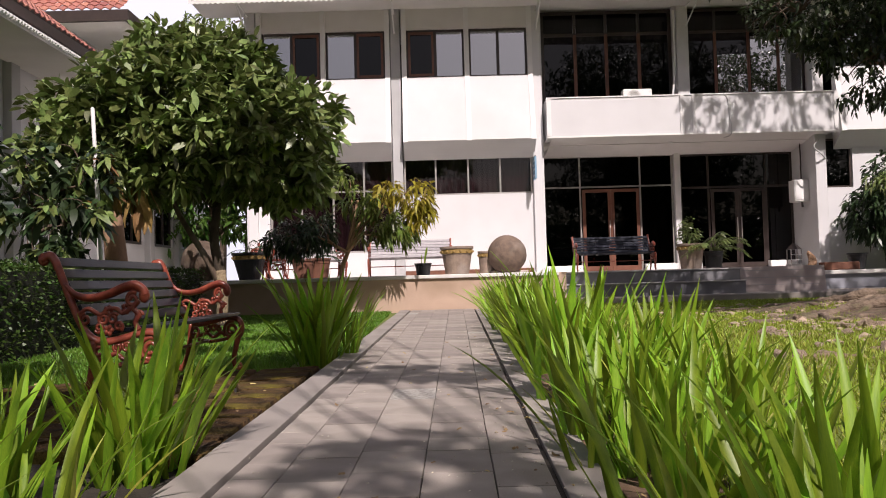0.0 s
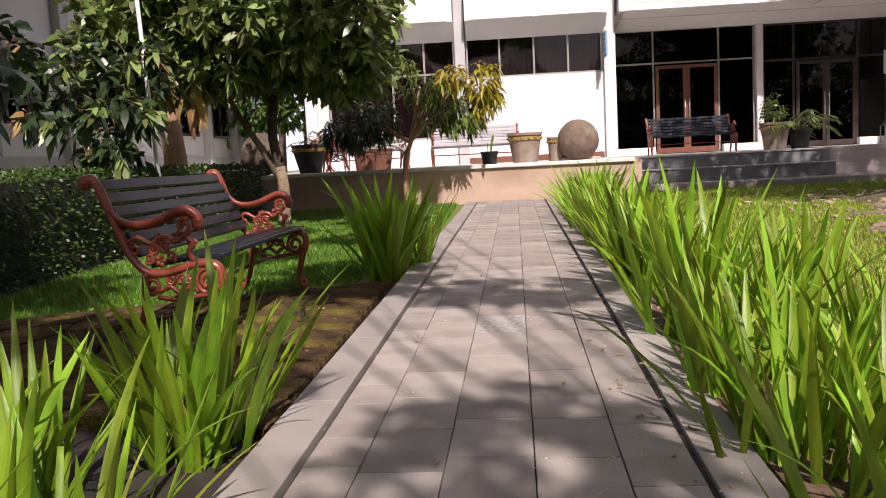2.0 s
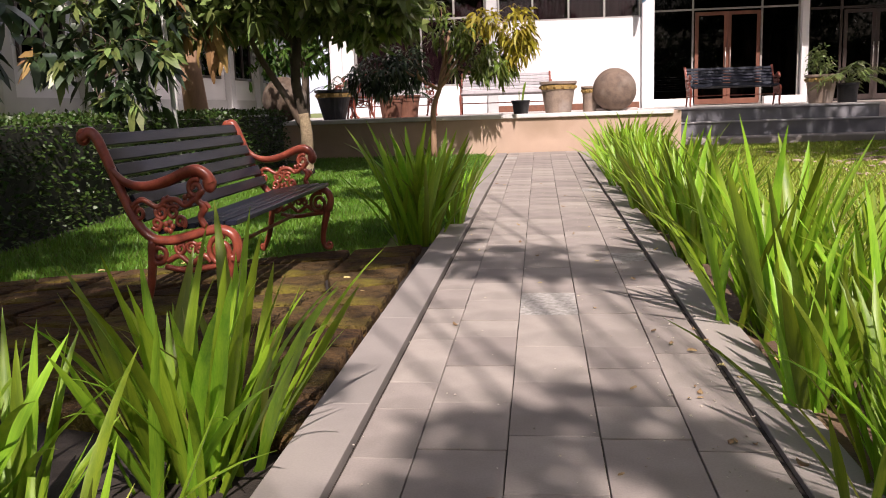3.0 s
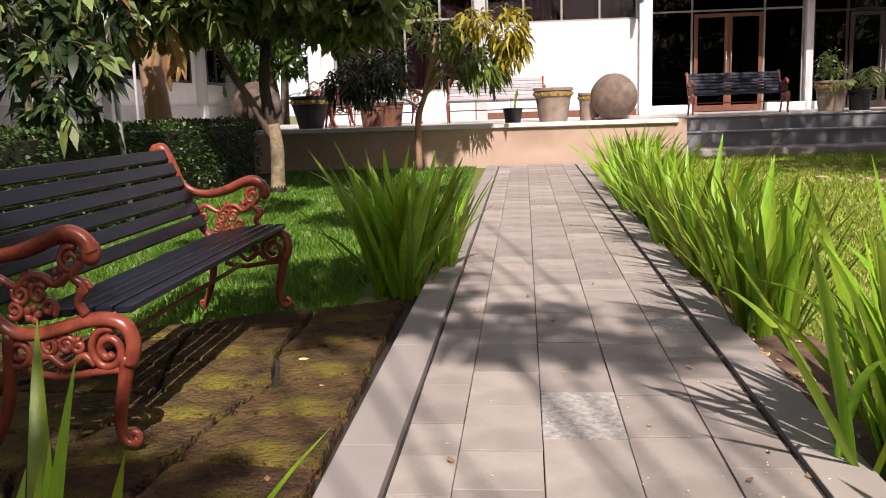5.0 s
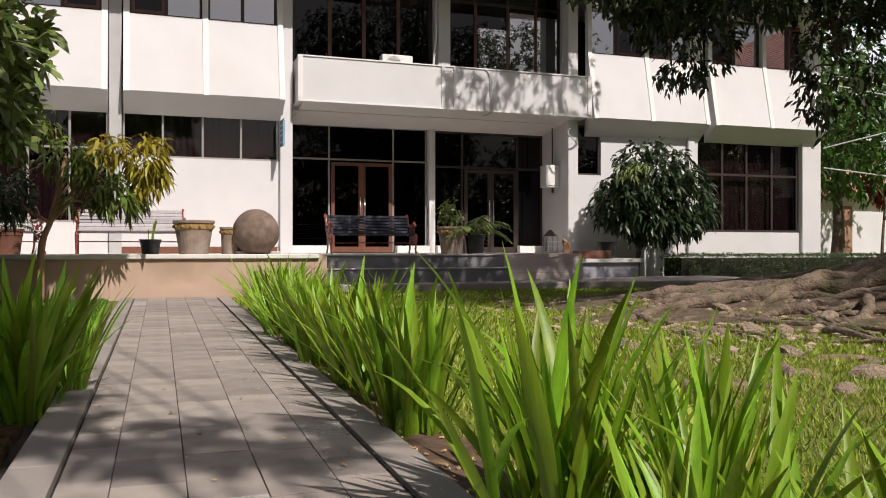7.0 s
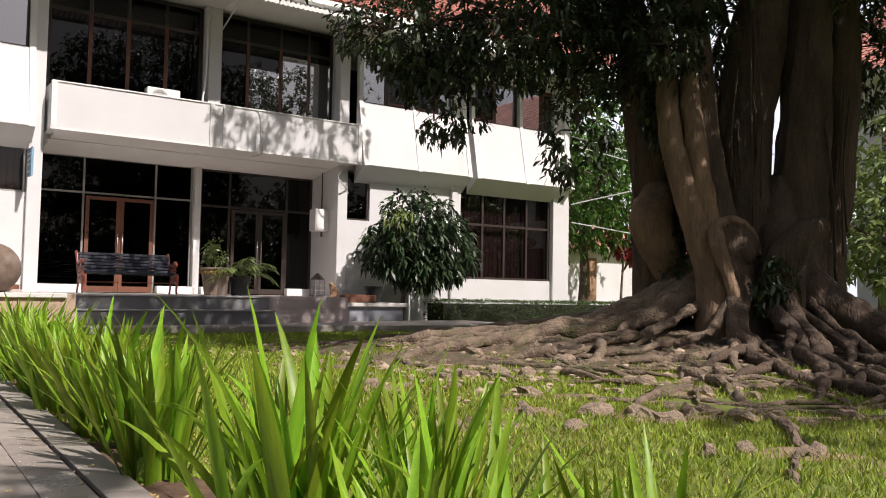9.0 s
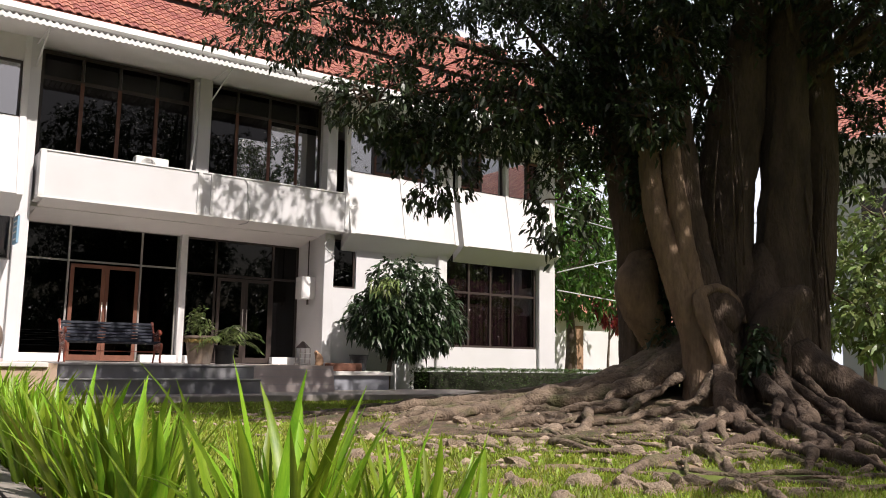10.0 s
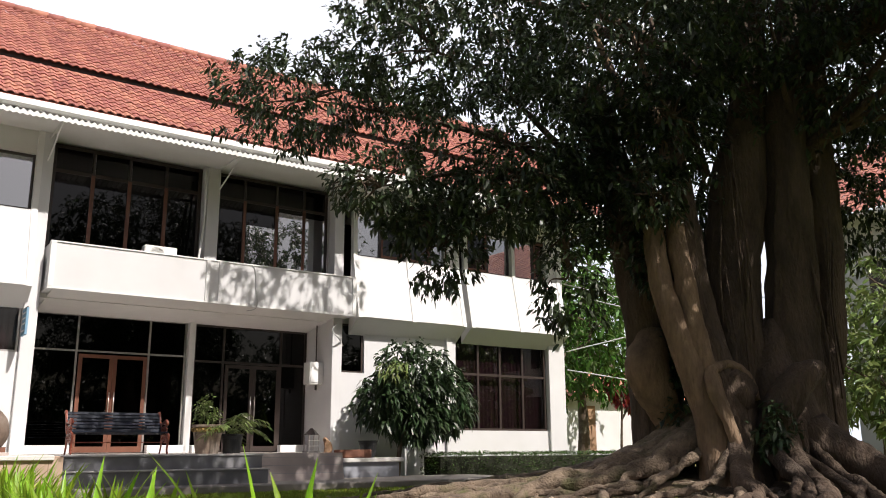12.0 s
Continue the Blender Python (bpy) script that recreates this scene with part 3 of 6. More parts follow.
# roof
def roof_tiles(name, x0, x1, ya, za, yb, zb, parent, w=0.21, rowlen=0.27):
    """Rows of barrel-waved clay tiles, each tile an island of its own, lapping the row below."""
    L = math.hypot(yb - ya, zb - za)
    n, k = int(L / rowlen), int((x1 - x0) / w)
    up = Vector((0, (yb - ya) / L, (zb - za) / L))
    nor = Vector((0, -up.z, up.y))
    prof = [(0.0, 0.0), (0.2, 0.03), (0.42, 0.038), (0.62, 0.02), (0.8, -0.002), (1.02, 0.0)]
    vs, fs = [], []
    rnd = random.Random(5)
    for r in range(n):
        for c in range(k):
            base = Vector((x0 + c * w, ya, za)) + up * (r * rowlen)
            j = rnd.uniform(-0.006, 0.006)
            i0 = len(vs)
            for lift, along in ((0.03, 0.0), (0.03 + 0.0, 0.0), (0.0, rowlen * 1.12)):
                for u, h in prof:
                    vs.append(base + Vector((u * w, 0, 0)) + nor * (h + lift + j) + up * along)
            m = len(prof)
            for q in range(m):
                vs[i0 + q] = vs[i0 + q] - nor * 0.024
            for s in range(2):
                for q in range(m - 1):
                    a = i0 + s * m + q
                    fs.append((a, a + 1, a + m + 1, a + m))
    me = bpy.data.meshes.new(name)
    me.from_pydata([tuple(v) for v in vs], [], fs)
    me.materials.append(M_tile_roof)
    ob = new(name, me)
    ob.parent = parent
    return tagged(ob, "rows of red clay barrel tiles", kind="stuff")


EY, EZ = 21.15, 8.5
RY, RZ = 27.0, 13.2
sl = (RZ - EZ) / (RY - EY)
SYp = 23.45
roof = structure("roof", "steep red clay tile roof with a stepped course", "roof")
roof_tiles("roof_tiles", -6.6, 20.6, EY, EZ, SYp, EZ + sl * (SYp - EY), roof)
roof_tiles("roof_tiles", -6.4, 20.4, SYp - 0.12, EZ + sl * (SYp - 0.12 - EY) + 0.14, RY, RZ + 0.14, roof)
part("deck", prism([(EY, EZ - 0.03), (RY, RZ - 0.03), (RY + 5.9, EZ - 0.03), (RY + 5.9, EZ - 0.2), (RY, RZ - 0.2), (EY, EZ - 0.2)], -6.55, 20.5), M_tile_roof, roof)
bm = bmesh.new()
for i in range(60):
    tube(bm, [(-6.4 + i * 0.45, RY, RZ + 0.15), (-6.4 + i * 0.45 + 0.48, RY, RZ + 0.17)], 0.13, 8)
part("ridge_tiles", bm, M_tile_roof, roof, smooth=True)
# Dark board fills the step; the shadow line is in its colour.
part("step_shadow_board", prism([(SYp - 0.03, EZ + sl * (SYp - EY) - 0.02), (SYp - 0.03, EZ + sl * (SYp - EY) + 0.12), (SYp + 0.1, EZ + sl * (SYp - EY) + 0.2), (SYp + 0.1, EZ + sl * (SYp - EY))], -6.4, 20.4), M_dark_frame, roof)
part("gutter", prism([(EY - 0.12, 8.42), (EY - 0.14, 8.28), (EY + 0.02, 8.25), (EY + 0.04, 8.42)], -6.6, 20.6), M_metal_white, roof)
part("soffit", bx(-6.5, 20.5, EY + 0.06, UY + 0.3, 8.24, 8.3), M_soffit, roof)
# corrugated awning under the gutter
n = 1400
vs, fs = [], []
for i in range(n + 1):
    x = -6.4 + 26.8 * i / n
    h = 0.024 * math.sin(i * 2 * math.pi / 7.0)
    vs += [(x, EY - 0.18, 8.11 + h), (x, EY - 0.18, 8.125 + h), (x, EY + 0.3, 8.2 + h * 0.6), (x, EY - 0.18, 8.02 + h * 0.6)]
for i in range(n):
    a, b = 4 * i, 4 * i + 4
    fs += [(a, b, b + 1, a + 1), (a + 1, b + 1, b + 2, a + 2), (a + 3, b + 3, b, a)]
me = bpy.data.meshes.new("awning")
me.from_pydata(vs, [], fs)
me.materials.append(M_metal_white)
awn = structure("awning", "white corrugated awning sheet along the eaves", "awning")
ob = new("sheet", me)
ob.parent = awn
for x in (-5.2, -1.15, 2.78, 6.97, 10.6, 14.55, 18.9):
    bm = bmesh.new()
    tube(bm, [(x, UY - 0.1, 7.55), (x, EY - 0.1, 8.06)], 0.02, 8)
    tube(bm, [(x, UY - 0.1, 8.1), (x, EY - 0.1, 8.1)], 0.018, 8)
    part("bracket", bm, M_metal_white, awn)


# ---- left wing ----
left = structure("wall_left", "grey-white side wing with dark windows and pilasters", "building")
LX = -8.4
part("wall", bx(LX - 0.3, LX, 3, 30, -0.3, 5.3), M_white, left)
for i in range(9):
    y = 5 + i * 2.6
    part("pilaster", bx(LX, LX + 0.18, y, y + 0.35, -0.3, 5.3, 0.01), M_grey_col, left)
    part("dado", bx(LX, LX + 0.04, y + 0.352, y + 2.598, -0.3, 1.35), M_grey_col, left)
    wn_ = part("window", bx(LX, LX + 0.06, y + 0.75, y + 2.2, 1.9, 1.97), M_dark_frame, left)
    part("window_frame", bx(LX, LX + 0.06, y + 0.75, y + 2.2, 3.3, 3.37), M_dark_frame, wn_)
    for q in (0.75, 1.45, 2.13):
        part("window_frame", bx(LX, LX + 0.06, y + q, y + q + 0.07, 1.97, 3.3), M_dark_frame, wn_)
    part("pane", bx(LX + 0.002, LX + 0.02, y + 0.82, y + 2.13, 1.97, 3.3), M_glass, wn_)
part("beam", bx(LX + 0.01, LX + 0.8, 3, 13.2, 4.5, 5.5), M_grey_col, left)
part("eave_board", bx(LX + 1.0, LX + 1.08, 3, 21.2, 5.42, 5.62), M_dark_frame, left)
part("soffit", bx(LX, LX + 1.0, 3, 21.2, 5.5, 5.56), M_soffit, left)


def side_roof(y0, y1, xa, za, xb, zb, parent):
    """A tiled slope whose eave runs along y."""
    ob = roof_tiles("roof_tiles", 0, y1 - y0, 0, 0, math.hypot(xb - xa, 0), zb - za, parent)
    ob.matrix_world = Matrix.Translation((xa, y0, za)) @ pose(0, 0, 0, 0, 0, 90)
    return ob


lroof = structure("roof_left", "red clay tile roof of the side wing", "roof")
side_roof(3, 17.0, LX + 1.25, 5.62, LX - 2.5, 8.6, lroof)
part("deck", prism([(3.0, 0), (17.0, 0), (17.0, -0.1), (3.0, -0.1)], 0, 4.6), M_dark_frame, lroof).matrix_world = Matrix.Translation((LX + 1.2, 0, 5.58)) @ pose(0, 0, 0, 0, 180 + math.degrees(math.atan2(2.98, 3.75)), 0)
part("fascia", bx(LX + 1.1, LX + 1.26, 3, 17, 5.4, 5.6), M_dark_frame, lroof)
side = structure("roof_back", "red clay hip roof on white walls behind the garden", "building")
part("wall", bx(-13, -8.72, 19.3, 24, 0, 6.9), M_white, side)
part("soffit", bx(-13, -7.0, 18.2, 25, 6.88, 6.94), M_soffit, side)
part("fascia", bx(-13, -6.95, 18.15, 18.25, 6.75, 7.0), M_dark_frame, side)
part("fascia", bx(-7.05, -6.95, 18.25, 25, 6.75, 7.0), M_dark_frame, side)
roof_tiles("roof_tiles", -13, -7.0, 18.15, 7.0, 22, 9.6, side)
# corrugated white gutter strip of the side wing
bm = bmesh.new()
for i in range(130):
    tube(bm, [(LX + 1.42, 3.5 + i * 0.105, 5.2), (LX + 1.42, 3.5 + i * 0.105 + 0.06, 5.2)], 0.045, 6)
part("sheet_edge", bm, M_metal_white, left)
part("strut", bx(LX + 0.1, LX + 1.4, 3, 17.4, 5.12, 5.16), M_soffit, left)

# ---- right background ----
house = structure("wall_far_house", "small white house with a brown door beyond the lawn", "building")
part("wall", bx(28, 41, 35, 35.3, 0, 3.6), M_white, house)
part("roof", prism([(34.4, 3.5), (38, 5.3), (42, 3.5)], 27.4, 41.6), M_tile_roof, house)
part("door", bx(32.15, 32.85, 34.93, 35.0, 0.7, 3.05), M_bark_pale, house, "plain brown wooden door")
part("step", bx(31.6, 34.0, 34.0, 35.0, 0, 0.5), M_kerb, house)
right = structure("wall_right", "far right white building with red tile roof", "building")
part("wall", bx(27, 27.4, 2, 17, 0, 8.4), M_white, right)
for i in range(6):
    part("window", bx(26.94, 27.0, 3 + i * 2.3, 4.6 + i * 2.3, 4.6, 6.8), M_dark_frame, right)
    part("window", bx(26.94, 27.0, 3 + i * 2.3, 4.6 + i * 2.3, 1.6, 3.2), M_dark_frame, right)
part("pier", bx(26.3, 26.98, 12.2, 13.2, 0, 3.2), M_brick, right)
ob = side_roof(1, 18, 25.8, 8.3, 31, 12.3, right)
ob.matrix_world = Matrix.Translation((25.8, 18, 8.3)) @ pose(0, 0, 0, 0, 0, -90)
part("deck", bx(25.8, 31, 1, 18, 8.15, 8.28), M_soffit, right)

# ---- plain unseen wall closing the garden behind, added to darken glass reflections ----
back = structure("wall_behind", "plain unseen brown wall added behind to darken glass reflections", "wall")
part("wall", bx(-26, 40, -17.3, -17, -0.4, 4.6), M_brick, back)
part("coping", bx(-26, 40, -17.35, -16.95, 4.6, 4.7), M_slab_white, back)


# ---- path ----
SKEW = 0.02


def px(x0, y):
    """The path's line x0, which drifts with y."""
    return x0 + SKEW * (y - 4.0)


PATH_ROT = pose(0, 0, 0, math.degrees(math.atan(0.011)), 0, -math.degrees(math.atan(SKEW)))


def piece_mesh(name, w, l, h, material, seed=0):
    """A slab with a chamfered, slightly uneven upper edge; top at z = 0."""
    bm = bmesh.new()
    r = random.Random(seed)
    c = 0.002
    rings = []
    for inset, z in ((0, -h), (0, -c), (c, 0.0)):
        rings.append([bm.verts.new((sx * (w / 2 - inset) + r.uniform(-0.001, 0.001), sy * (l / 2 - inset) + r.uniform(-0.001, 0.001), z)) for sx, sy in ((-1, -1), (1, -1), (1, 1), (-1, 1))])
    for a, b in zip(rings, rings[1:]):
        for i in range(4):
            bm.faces.new((a[i], a[(i + 1) % 4], b[(i + 1) % 4], b[i]))
    bm.faces.new(rings[-1])
    return mesh_from(bm, name, material)


MID_JOINTS = (2.15, 2.54, 2.95, 3.47, 3.95, 4.49, 4.97, 5.26)  # cross joints of the middle row


def build_path():
    path = structure("pavement", "grey stone-paved garden path with dark joints", "path")
    bm = bmesh.new()
    q = [bm.verts.new((px(x, y), y, gz(y) - 0.02)) for x, y in ((-1.15, -8), (0.57, -8), (0.57, 16.7), (-1.15, 16.7))]
    bm.faces.new(q)
    part("bed", bm, M_bed, path)
    rnd = random.Random(11)
    cols = ((-0.93, -0.731), (-0.731, -0.447), (-0.447, -0.153), (-0.153, 0.132), (0.132, 0.355))
    cache = {}
    for ci, (xa, xb) in enumerate(cols):
        y = -5.0 + rnd.uniform(0, 0.3)
        while y < 16.65:
            l = rnd.choice((0.29, 0.29, 0.42, 0.42, 0.58))
            if ci == 2:
                ahead = [j for j in MID_JOINTS if j > y + 0.05]
                l = ahead[0] - y if ahead and (y > 2.1 or abs(ahead[0] - y - l) < 0.15) else l
            rough = (rnd.random() < 0.02 and y > 6.2) or (ci == 2 and abs(y - 4.49) < 0.02) or (ci == 4 and 5.55 < y < 5.9)
            l = min(l, 16.68 - y)
            if l < 0.08:
                break
            w = xb - xa - 0.004
            key = (ci, round(l, 2), bool(rough))
            if key not in cache:
                cache[key] = piece_mesh("paver", w, l - 0.006, 0.045, M_paver_rough if rough else M_paver, len(cache))
            ob = new("paver", cache[key])
            ob.parent = path
            yc = y + l / 2
            ob.matrix_world = Matrix.Translation((px((xa + xb) / 2, yc), yc, gz(yc) + rnd.uniform(-0.0025, 0.002))) @ PATH_ROT @ pose(0, 0, 0, rnd.uniform(-0.25, 0.25), rnd.uniform(-0.3, 0.3), 0)
            y += l
    for name, xa, xb, dz in (("kerb_left", -1.14, -0.944, 0.018), ("kerb_right", 0.382, 0.565, 0.004)):
        k = structure(name, "smooth grey cement kerb along the path", "kerb")
        me = piece_mesh("kerb_stone", xb - xa, 1.196, 0.2, M_kerb, 7)
        for i in range(18):
            yc = -4.6 + i * 1.2
            if yc > 16.2:
                continue
            ob = new("kerb_stone", me)
            ob.parent = k
            ob.matrix_world = Matrix.Translation((px((xa + xb) / 2, yc), yc, gz(yc) + dz + rnd.uniform(-0.001, 0.001))) @ PATH_ROT


build_path()


def flagstones():
    f = structure("paving_flagstones", "mossy brown flagstone paving with wide cracks", "paving")
    rnd = random.Random(3)
    nx, ny = 6, 8

    def corner(i, j):
        r = random.Random(i * 57 + j)
        u, v = i / nx, j / ny
        x = -1.16 - 2.9 * u
        y0, y1 = 2.9 + 0.25 * (-x - 1.2), 6.62 + (x + 1.2) * 0.45
        edge = i == 0
        return Vector((x + (0 if edge else r.uniform(-0.12, 0.12)), y0 + (y1 - y0) * v + r.uniform(-0.11, 0.11) * (0 < j < ny), 0))

    for i in range(nx):
        for j in range(ny):
            q = [corner(i, j), corner(i, j + 1), corner(i + 1, j + 1), corner(i + 1, j)]
            c = sum(q, Vector()) / 4
            pts = []
            for a in range(4):
                p0, p1 = q[a], q[(a + 1) % 4]
                for t in (0.06, 0.35, 0.65, 0.94):
                    p = p0.lerp(p1, t)
                    d = (c - p).normalized()
                    pts.append(p + d * (0.007 + rnd.uniform(0, 0.016)))
            bm = bmesh.new()
            zt = rnd.uniform(-0.008, 0.004)
            lo = [bm.verts.new((p.x - c.x, p.y - c.y, -0.14)) for p in pts]
            up = [bm.verts.new((p.x - c.x, p.y - c.y, -0.02 + zt)) for p in pts]
            top = [bm.verts.new(((p.x - c.x) * 0.97, (p.y - c.y) * 0.97, zt + rnd.uniform(-0.003, 0.003))) for p in pts]
            mid = bm.verts.new((0, 0, zt + 0.001))
            n = len(pts)
            for k in range(n):
                m = (k + 1) % n
                bm.faces.new((lo[k], lo[m], up[m], up[k]))
                bm.faces.new((up[k], up[m], top[m], top[k]))
                bm.faces.new((top[k], top[m], mid))
            ob = part("flagstone", bm, M_flag, f, smooth=False)
            ob.location = (c.x, c.y, gz(c.y) + 0.012)


flagstones()
bm = bmesh.new()
q = [bm.verts.new((x, y, gz(y) - 0.042 - 0.02 * (y < 3))) for x, y in ((-7, -8), (-1.14, -8), (-1.08, 7.2), (-1.3, 7.2), (-1.3, 6.4), (-4.2, 5.6), (-4.6, 16.7), (-7, 16.7))]
bm.faces.new(q)
tagged(part("soil_bed", bm, M_bed), "dark bare soil bed beside the kerb", "soil", kind="structure")
bm = bmesh.new()
q = [bm.verts.new((x, y, lawn_z(x, y) + 0.012)) for x, y in ((0.5, -8), (1.0, -8), (1.0, 3.0), (1.05, 5.0), (0.8, 7.0), (0.85, 14.8), (0.7, 15.6), (0.62, 9))]
bm.faces.new(q)
tagged(part("soil_strip", bm, mat("leafy_soil", (0.13, 0.075, 0.045), (0.07, 0.042, 0.028), 0.95, 14, 60, 0.8, stain=0.7, stain_col=(0.2, 0.13, 0.07))), "reddish soil strip under the iris row", "soil", kind="structure")


# ---- benches ----
def spiral(c, r, turns, start, n=26, grow=0.25):
    """Points of a flat scroll in the (u, z) plane about c."""
    return [(c[0] + r * (1 - (1 - grow) * i / n) * math.cos(start + turns * 2 * math.pi * i / n), 0.0, c[1] + r * (1 - (1 - grow) * i / n) * math.sin(start + turns * 2 * math.pi * i / n)) for i in range(n + 1)]


def uz(pts, n=6):
    return spline([(u, 0, z) for u, z in pts], n)


def bench_end():
    """A cast-iron bench end: sweeping back and seat band, arm, legs and scrollwork. u runs forwards."""
    frame_bm, arm_bm, bm = bmesh.new(), bmesh.new(), bmesh.new()
    band = uz([(-0.80, 0.845), (-0.755, 0.87), (-0.715, 0.84), (-0.66, 0.72), (-0.60, 0.58), (-0.54, 0.46), (-0.46, 0.385), (-0.36, 0.372), (-0.24, 0.395), (-0.12, 0.418), (-0.03, 0.40), (0.0, 0.34), (-0.02, 0.27)])
    n = len(band)
    tube(frame_bm, band, [0.030 - 0.006 * abs(math.sin(3.1 * i / n)) for i in range(n)], 10, flat=0.75)
    tube(frame_bm, uz([(-0.02, 0.30), (-0.05, 0.2), (-0.075, 0.1), (-0.07, 0.04), (-0.04, 0.016), (-0.015, 0.03)]), [0.029 - 0.0005 * i for i in range(31)], 10, flat=0.8)
    tube(frame_bm, spiral((-0.03, 0.034), 0.026, 1.2, -1.57), 0.012, 8)
    tube(frame_bm, uz([(-0.46, 0.375), (-0.475, 0.25), (-0.50, 0.13), (-0.55, 0.03), (-0.575, 0.014)]), [0.026 - 0.0004 * i for i in range(25)], 10, flat=0.8)
    tube(frame_bm, spiral((-0.565, 0.03), 0.022, 1.1, 4.7), 0.011, 8)
    tube(frame_bm, spiral((-0.785, 0.845), 0.026, 1.2, 1.2), 0.02, 8)
    arm = uz([(-0.655, 0.70), (-0.58, 0.64), (-0.48, 0.62), (-0.36, 0.64), (-0.26, 0.675), (-0.19, 0.685), (-0.14, 0.66), (-0.125, 0.625)])
    tube(arm_bm, arm, [0.017 + 0.0003 * i for i in range(len(arm))], 10, flat=1.35)
    bmesh.ops.create_icosphere(arm_bm, subdivisions=2, radius=0.037, matrix=Matrix.Translation((-0.128, 0, 0.628)) @ Matrix.Diagonal((1.0, 0.9, 1.25, 1)))
    tube(bm, spiral((-0.205, 0.605), 0.045, 1.4, 1.0), 0.013, 8)
    tube(bm, uz([(-0.165, 0.60), (-0.20, 0.555), (-0.165, 0.52), (-0.19, 0.475), (-0.165, 0.43)]), 0.017, 8)
    tube(bm, spiral((-0.165, 0.515), 0.026, 1.1, 0), 0.011, 8)
    tube(bm, uz([(-0.20, 0.565), (-0.27, 0.53), (-0.31, 0.555), (-0.37, 0.555), (-0.42, 0.525), (-0.50, 0.56), (-0.56, 0.53)]), 0.0135, 8)
    for c, r, s in (((-0.335, 0.50), 0.034, 0.5), ((-0.40, 0.50), 0.034, 2.6), ((-0.30, 0.455), 0.03, -1.0), ((-0.43, 0.45), 0.03, 3.7), ((-0.52, 0.50), 0.036, 1.6)):
        tube(bm, spiral(c, r, 1.3, s), 0.0105, 8)
    for c in ((-0.365, 0.545), (-0.365, 0.435), (-0.25, 0.555)):
        for k in range(5):
            a = k * 2 * math.pi / 5
            bmesh.ops.create_icosphere(bm, subdivisions=1, radius=0.017, matrix=Matrix.Translation((c[0] + 0.02 * math.cos(a), 0, c[1] + 0.02 * math.sin(a))) @ Matrix.Diagonal((1, 0.7, 1, 1)))
    tube(bm, spiral((-0.095, 0.318), 0.072, 1.7, 1.2), 0.0145, 8)
    tube(bm, spiral((-0.43, 0.31), 0.055, 1.6, 2.0), 0.0135, 8)
    tube(bm, uz([(-0.39, 0.275), (-0.32, 0.30), (-0.26, 0.265), (-0.19, 0.30), (-0.15, 0.27)]), 0.0135, 8)
    tube(bm, uz([(-0.40, 0.25), (-0.28, 0.232), (-0.14, 0.248), (-0.03, 0.255)]), 0.0135, 8)
    for c, r, s in (((-0.25, 0.335), 0.03, 0.4), ((-0.31, 0.335), 0.03, 2.6), ((-0.205, 0.33), 0.024, 1.2)):
        tube(bm, spiral(c, r, 1.3, s), 0.0105, 8)
    for k in range(5):
        a = k * 2 * math.pi / 5
        bmesh.ops.create_icosphere(bm, subdivisions=1, radius=0.016, matrix=Matrix.Translation((-0.28 + 0.018 * math.cos(a), 0, 0.365 + 0.018 * math.sin(a))) @ Matrix.Diagonal((1, 0.7, 1, 1)))
    return frame_bm, arm_bm, bm


BENCH_LEN = 1.9


def bench(slat_mat, label, iron=None):
    b = thing("garden_bench", label, "bench")
    ends = [mesh_from(q, nm, iron or M_iron, True) for q, nm in zip(bench_end(), ("end_frame", "armrest", "scrollwork"))]
    for s in (-1, 1):
        end = new("end_frame", ends[0])
        end.parent = b
        end.location = (0, s * BENCH_LEN / 2, 0)
        end["label"] = "ornate red-orange cast-iron end with scrolls"
        for me in ends[1:]:
            ob = new(me.name.split(".")[0], me)
            ob.parent = end
    h = BENCH_LEN / 2 - 0.012
    for i in range(6):
        u, z = (-0.405 + i * 0.074, 0.412 + 0.010 * math.sin(i * 0.6) + 0.006 * i)
        bm = bx(-0.031, 0.031, -h, h, -0.012, 0.012, 0.004)
        ob = part("seat_slat", bm, slat_mat, b)
        ob.matrix_local = pose(u, 0, z, 0, -4, 0)
    for i in range(6):
        f = i / 5
        u, z = (-0.515 - 0.185 * f - 0.02 * f * f, 0.485 + 0.345 * f)
        bm = bx(-0.011, 0.011, -h, h, -0.0305, 0.0305, 0.004)
        ob = part("back_slat", bm, slat_mat, b)
        ob.matrix_local = pose(u, 0, z, 0, -27, 0)
    bm = bmesh.new()
    tube(bm, [(-0.3, -h, 0.24), (-0.3, h, 0.24)], 0.011, 8)
    part("tie_rod", bm, iron or M_iron, b)
    return b


b1 = bench(M_slat, "ornate cast-iron garden bench with black painted slats on flagstones")
b1.matrix_world = pose(-1.81, 5.40, gz(5.37) + 0.014) @ Matrix.Diagonal((0.94, 1.09, 1.09, 1))
b2 = bench(M_slat_blue, "red cast-iron bench with blue-black slats before the entrance")
b2.matrix_world = pose(4.24, 19.75, T, 0, 0, -90)
b3 = bench(M_slat_grey, "cast-iron bench with sun-bleached grey slats on the terrace")
b3.matrix_world = pose(-0.75, 18.6, T, 0, 0, -90)
b4 = copy_thing(b3, pose(-3.1, 18.9, T, 0, 0, -60))
b4["label"] = "weathered cast-iron bench with grey slats behind potted plants"
b5 = copy_thing(b3, pose(-4.3, 18.7, T, 0, 0, 180))
b5["label"] = "weathered cast-iron bench turned sideways on the terrace"


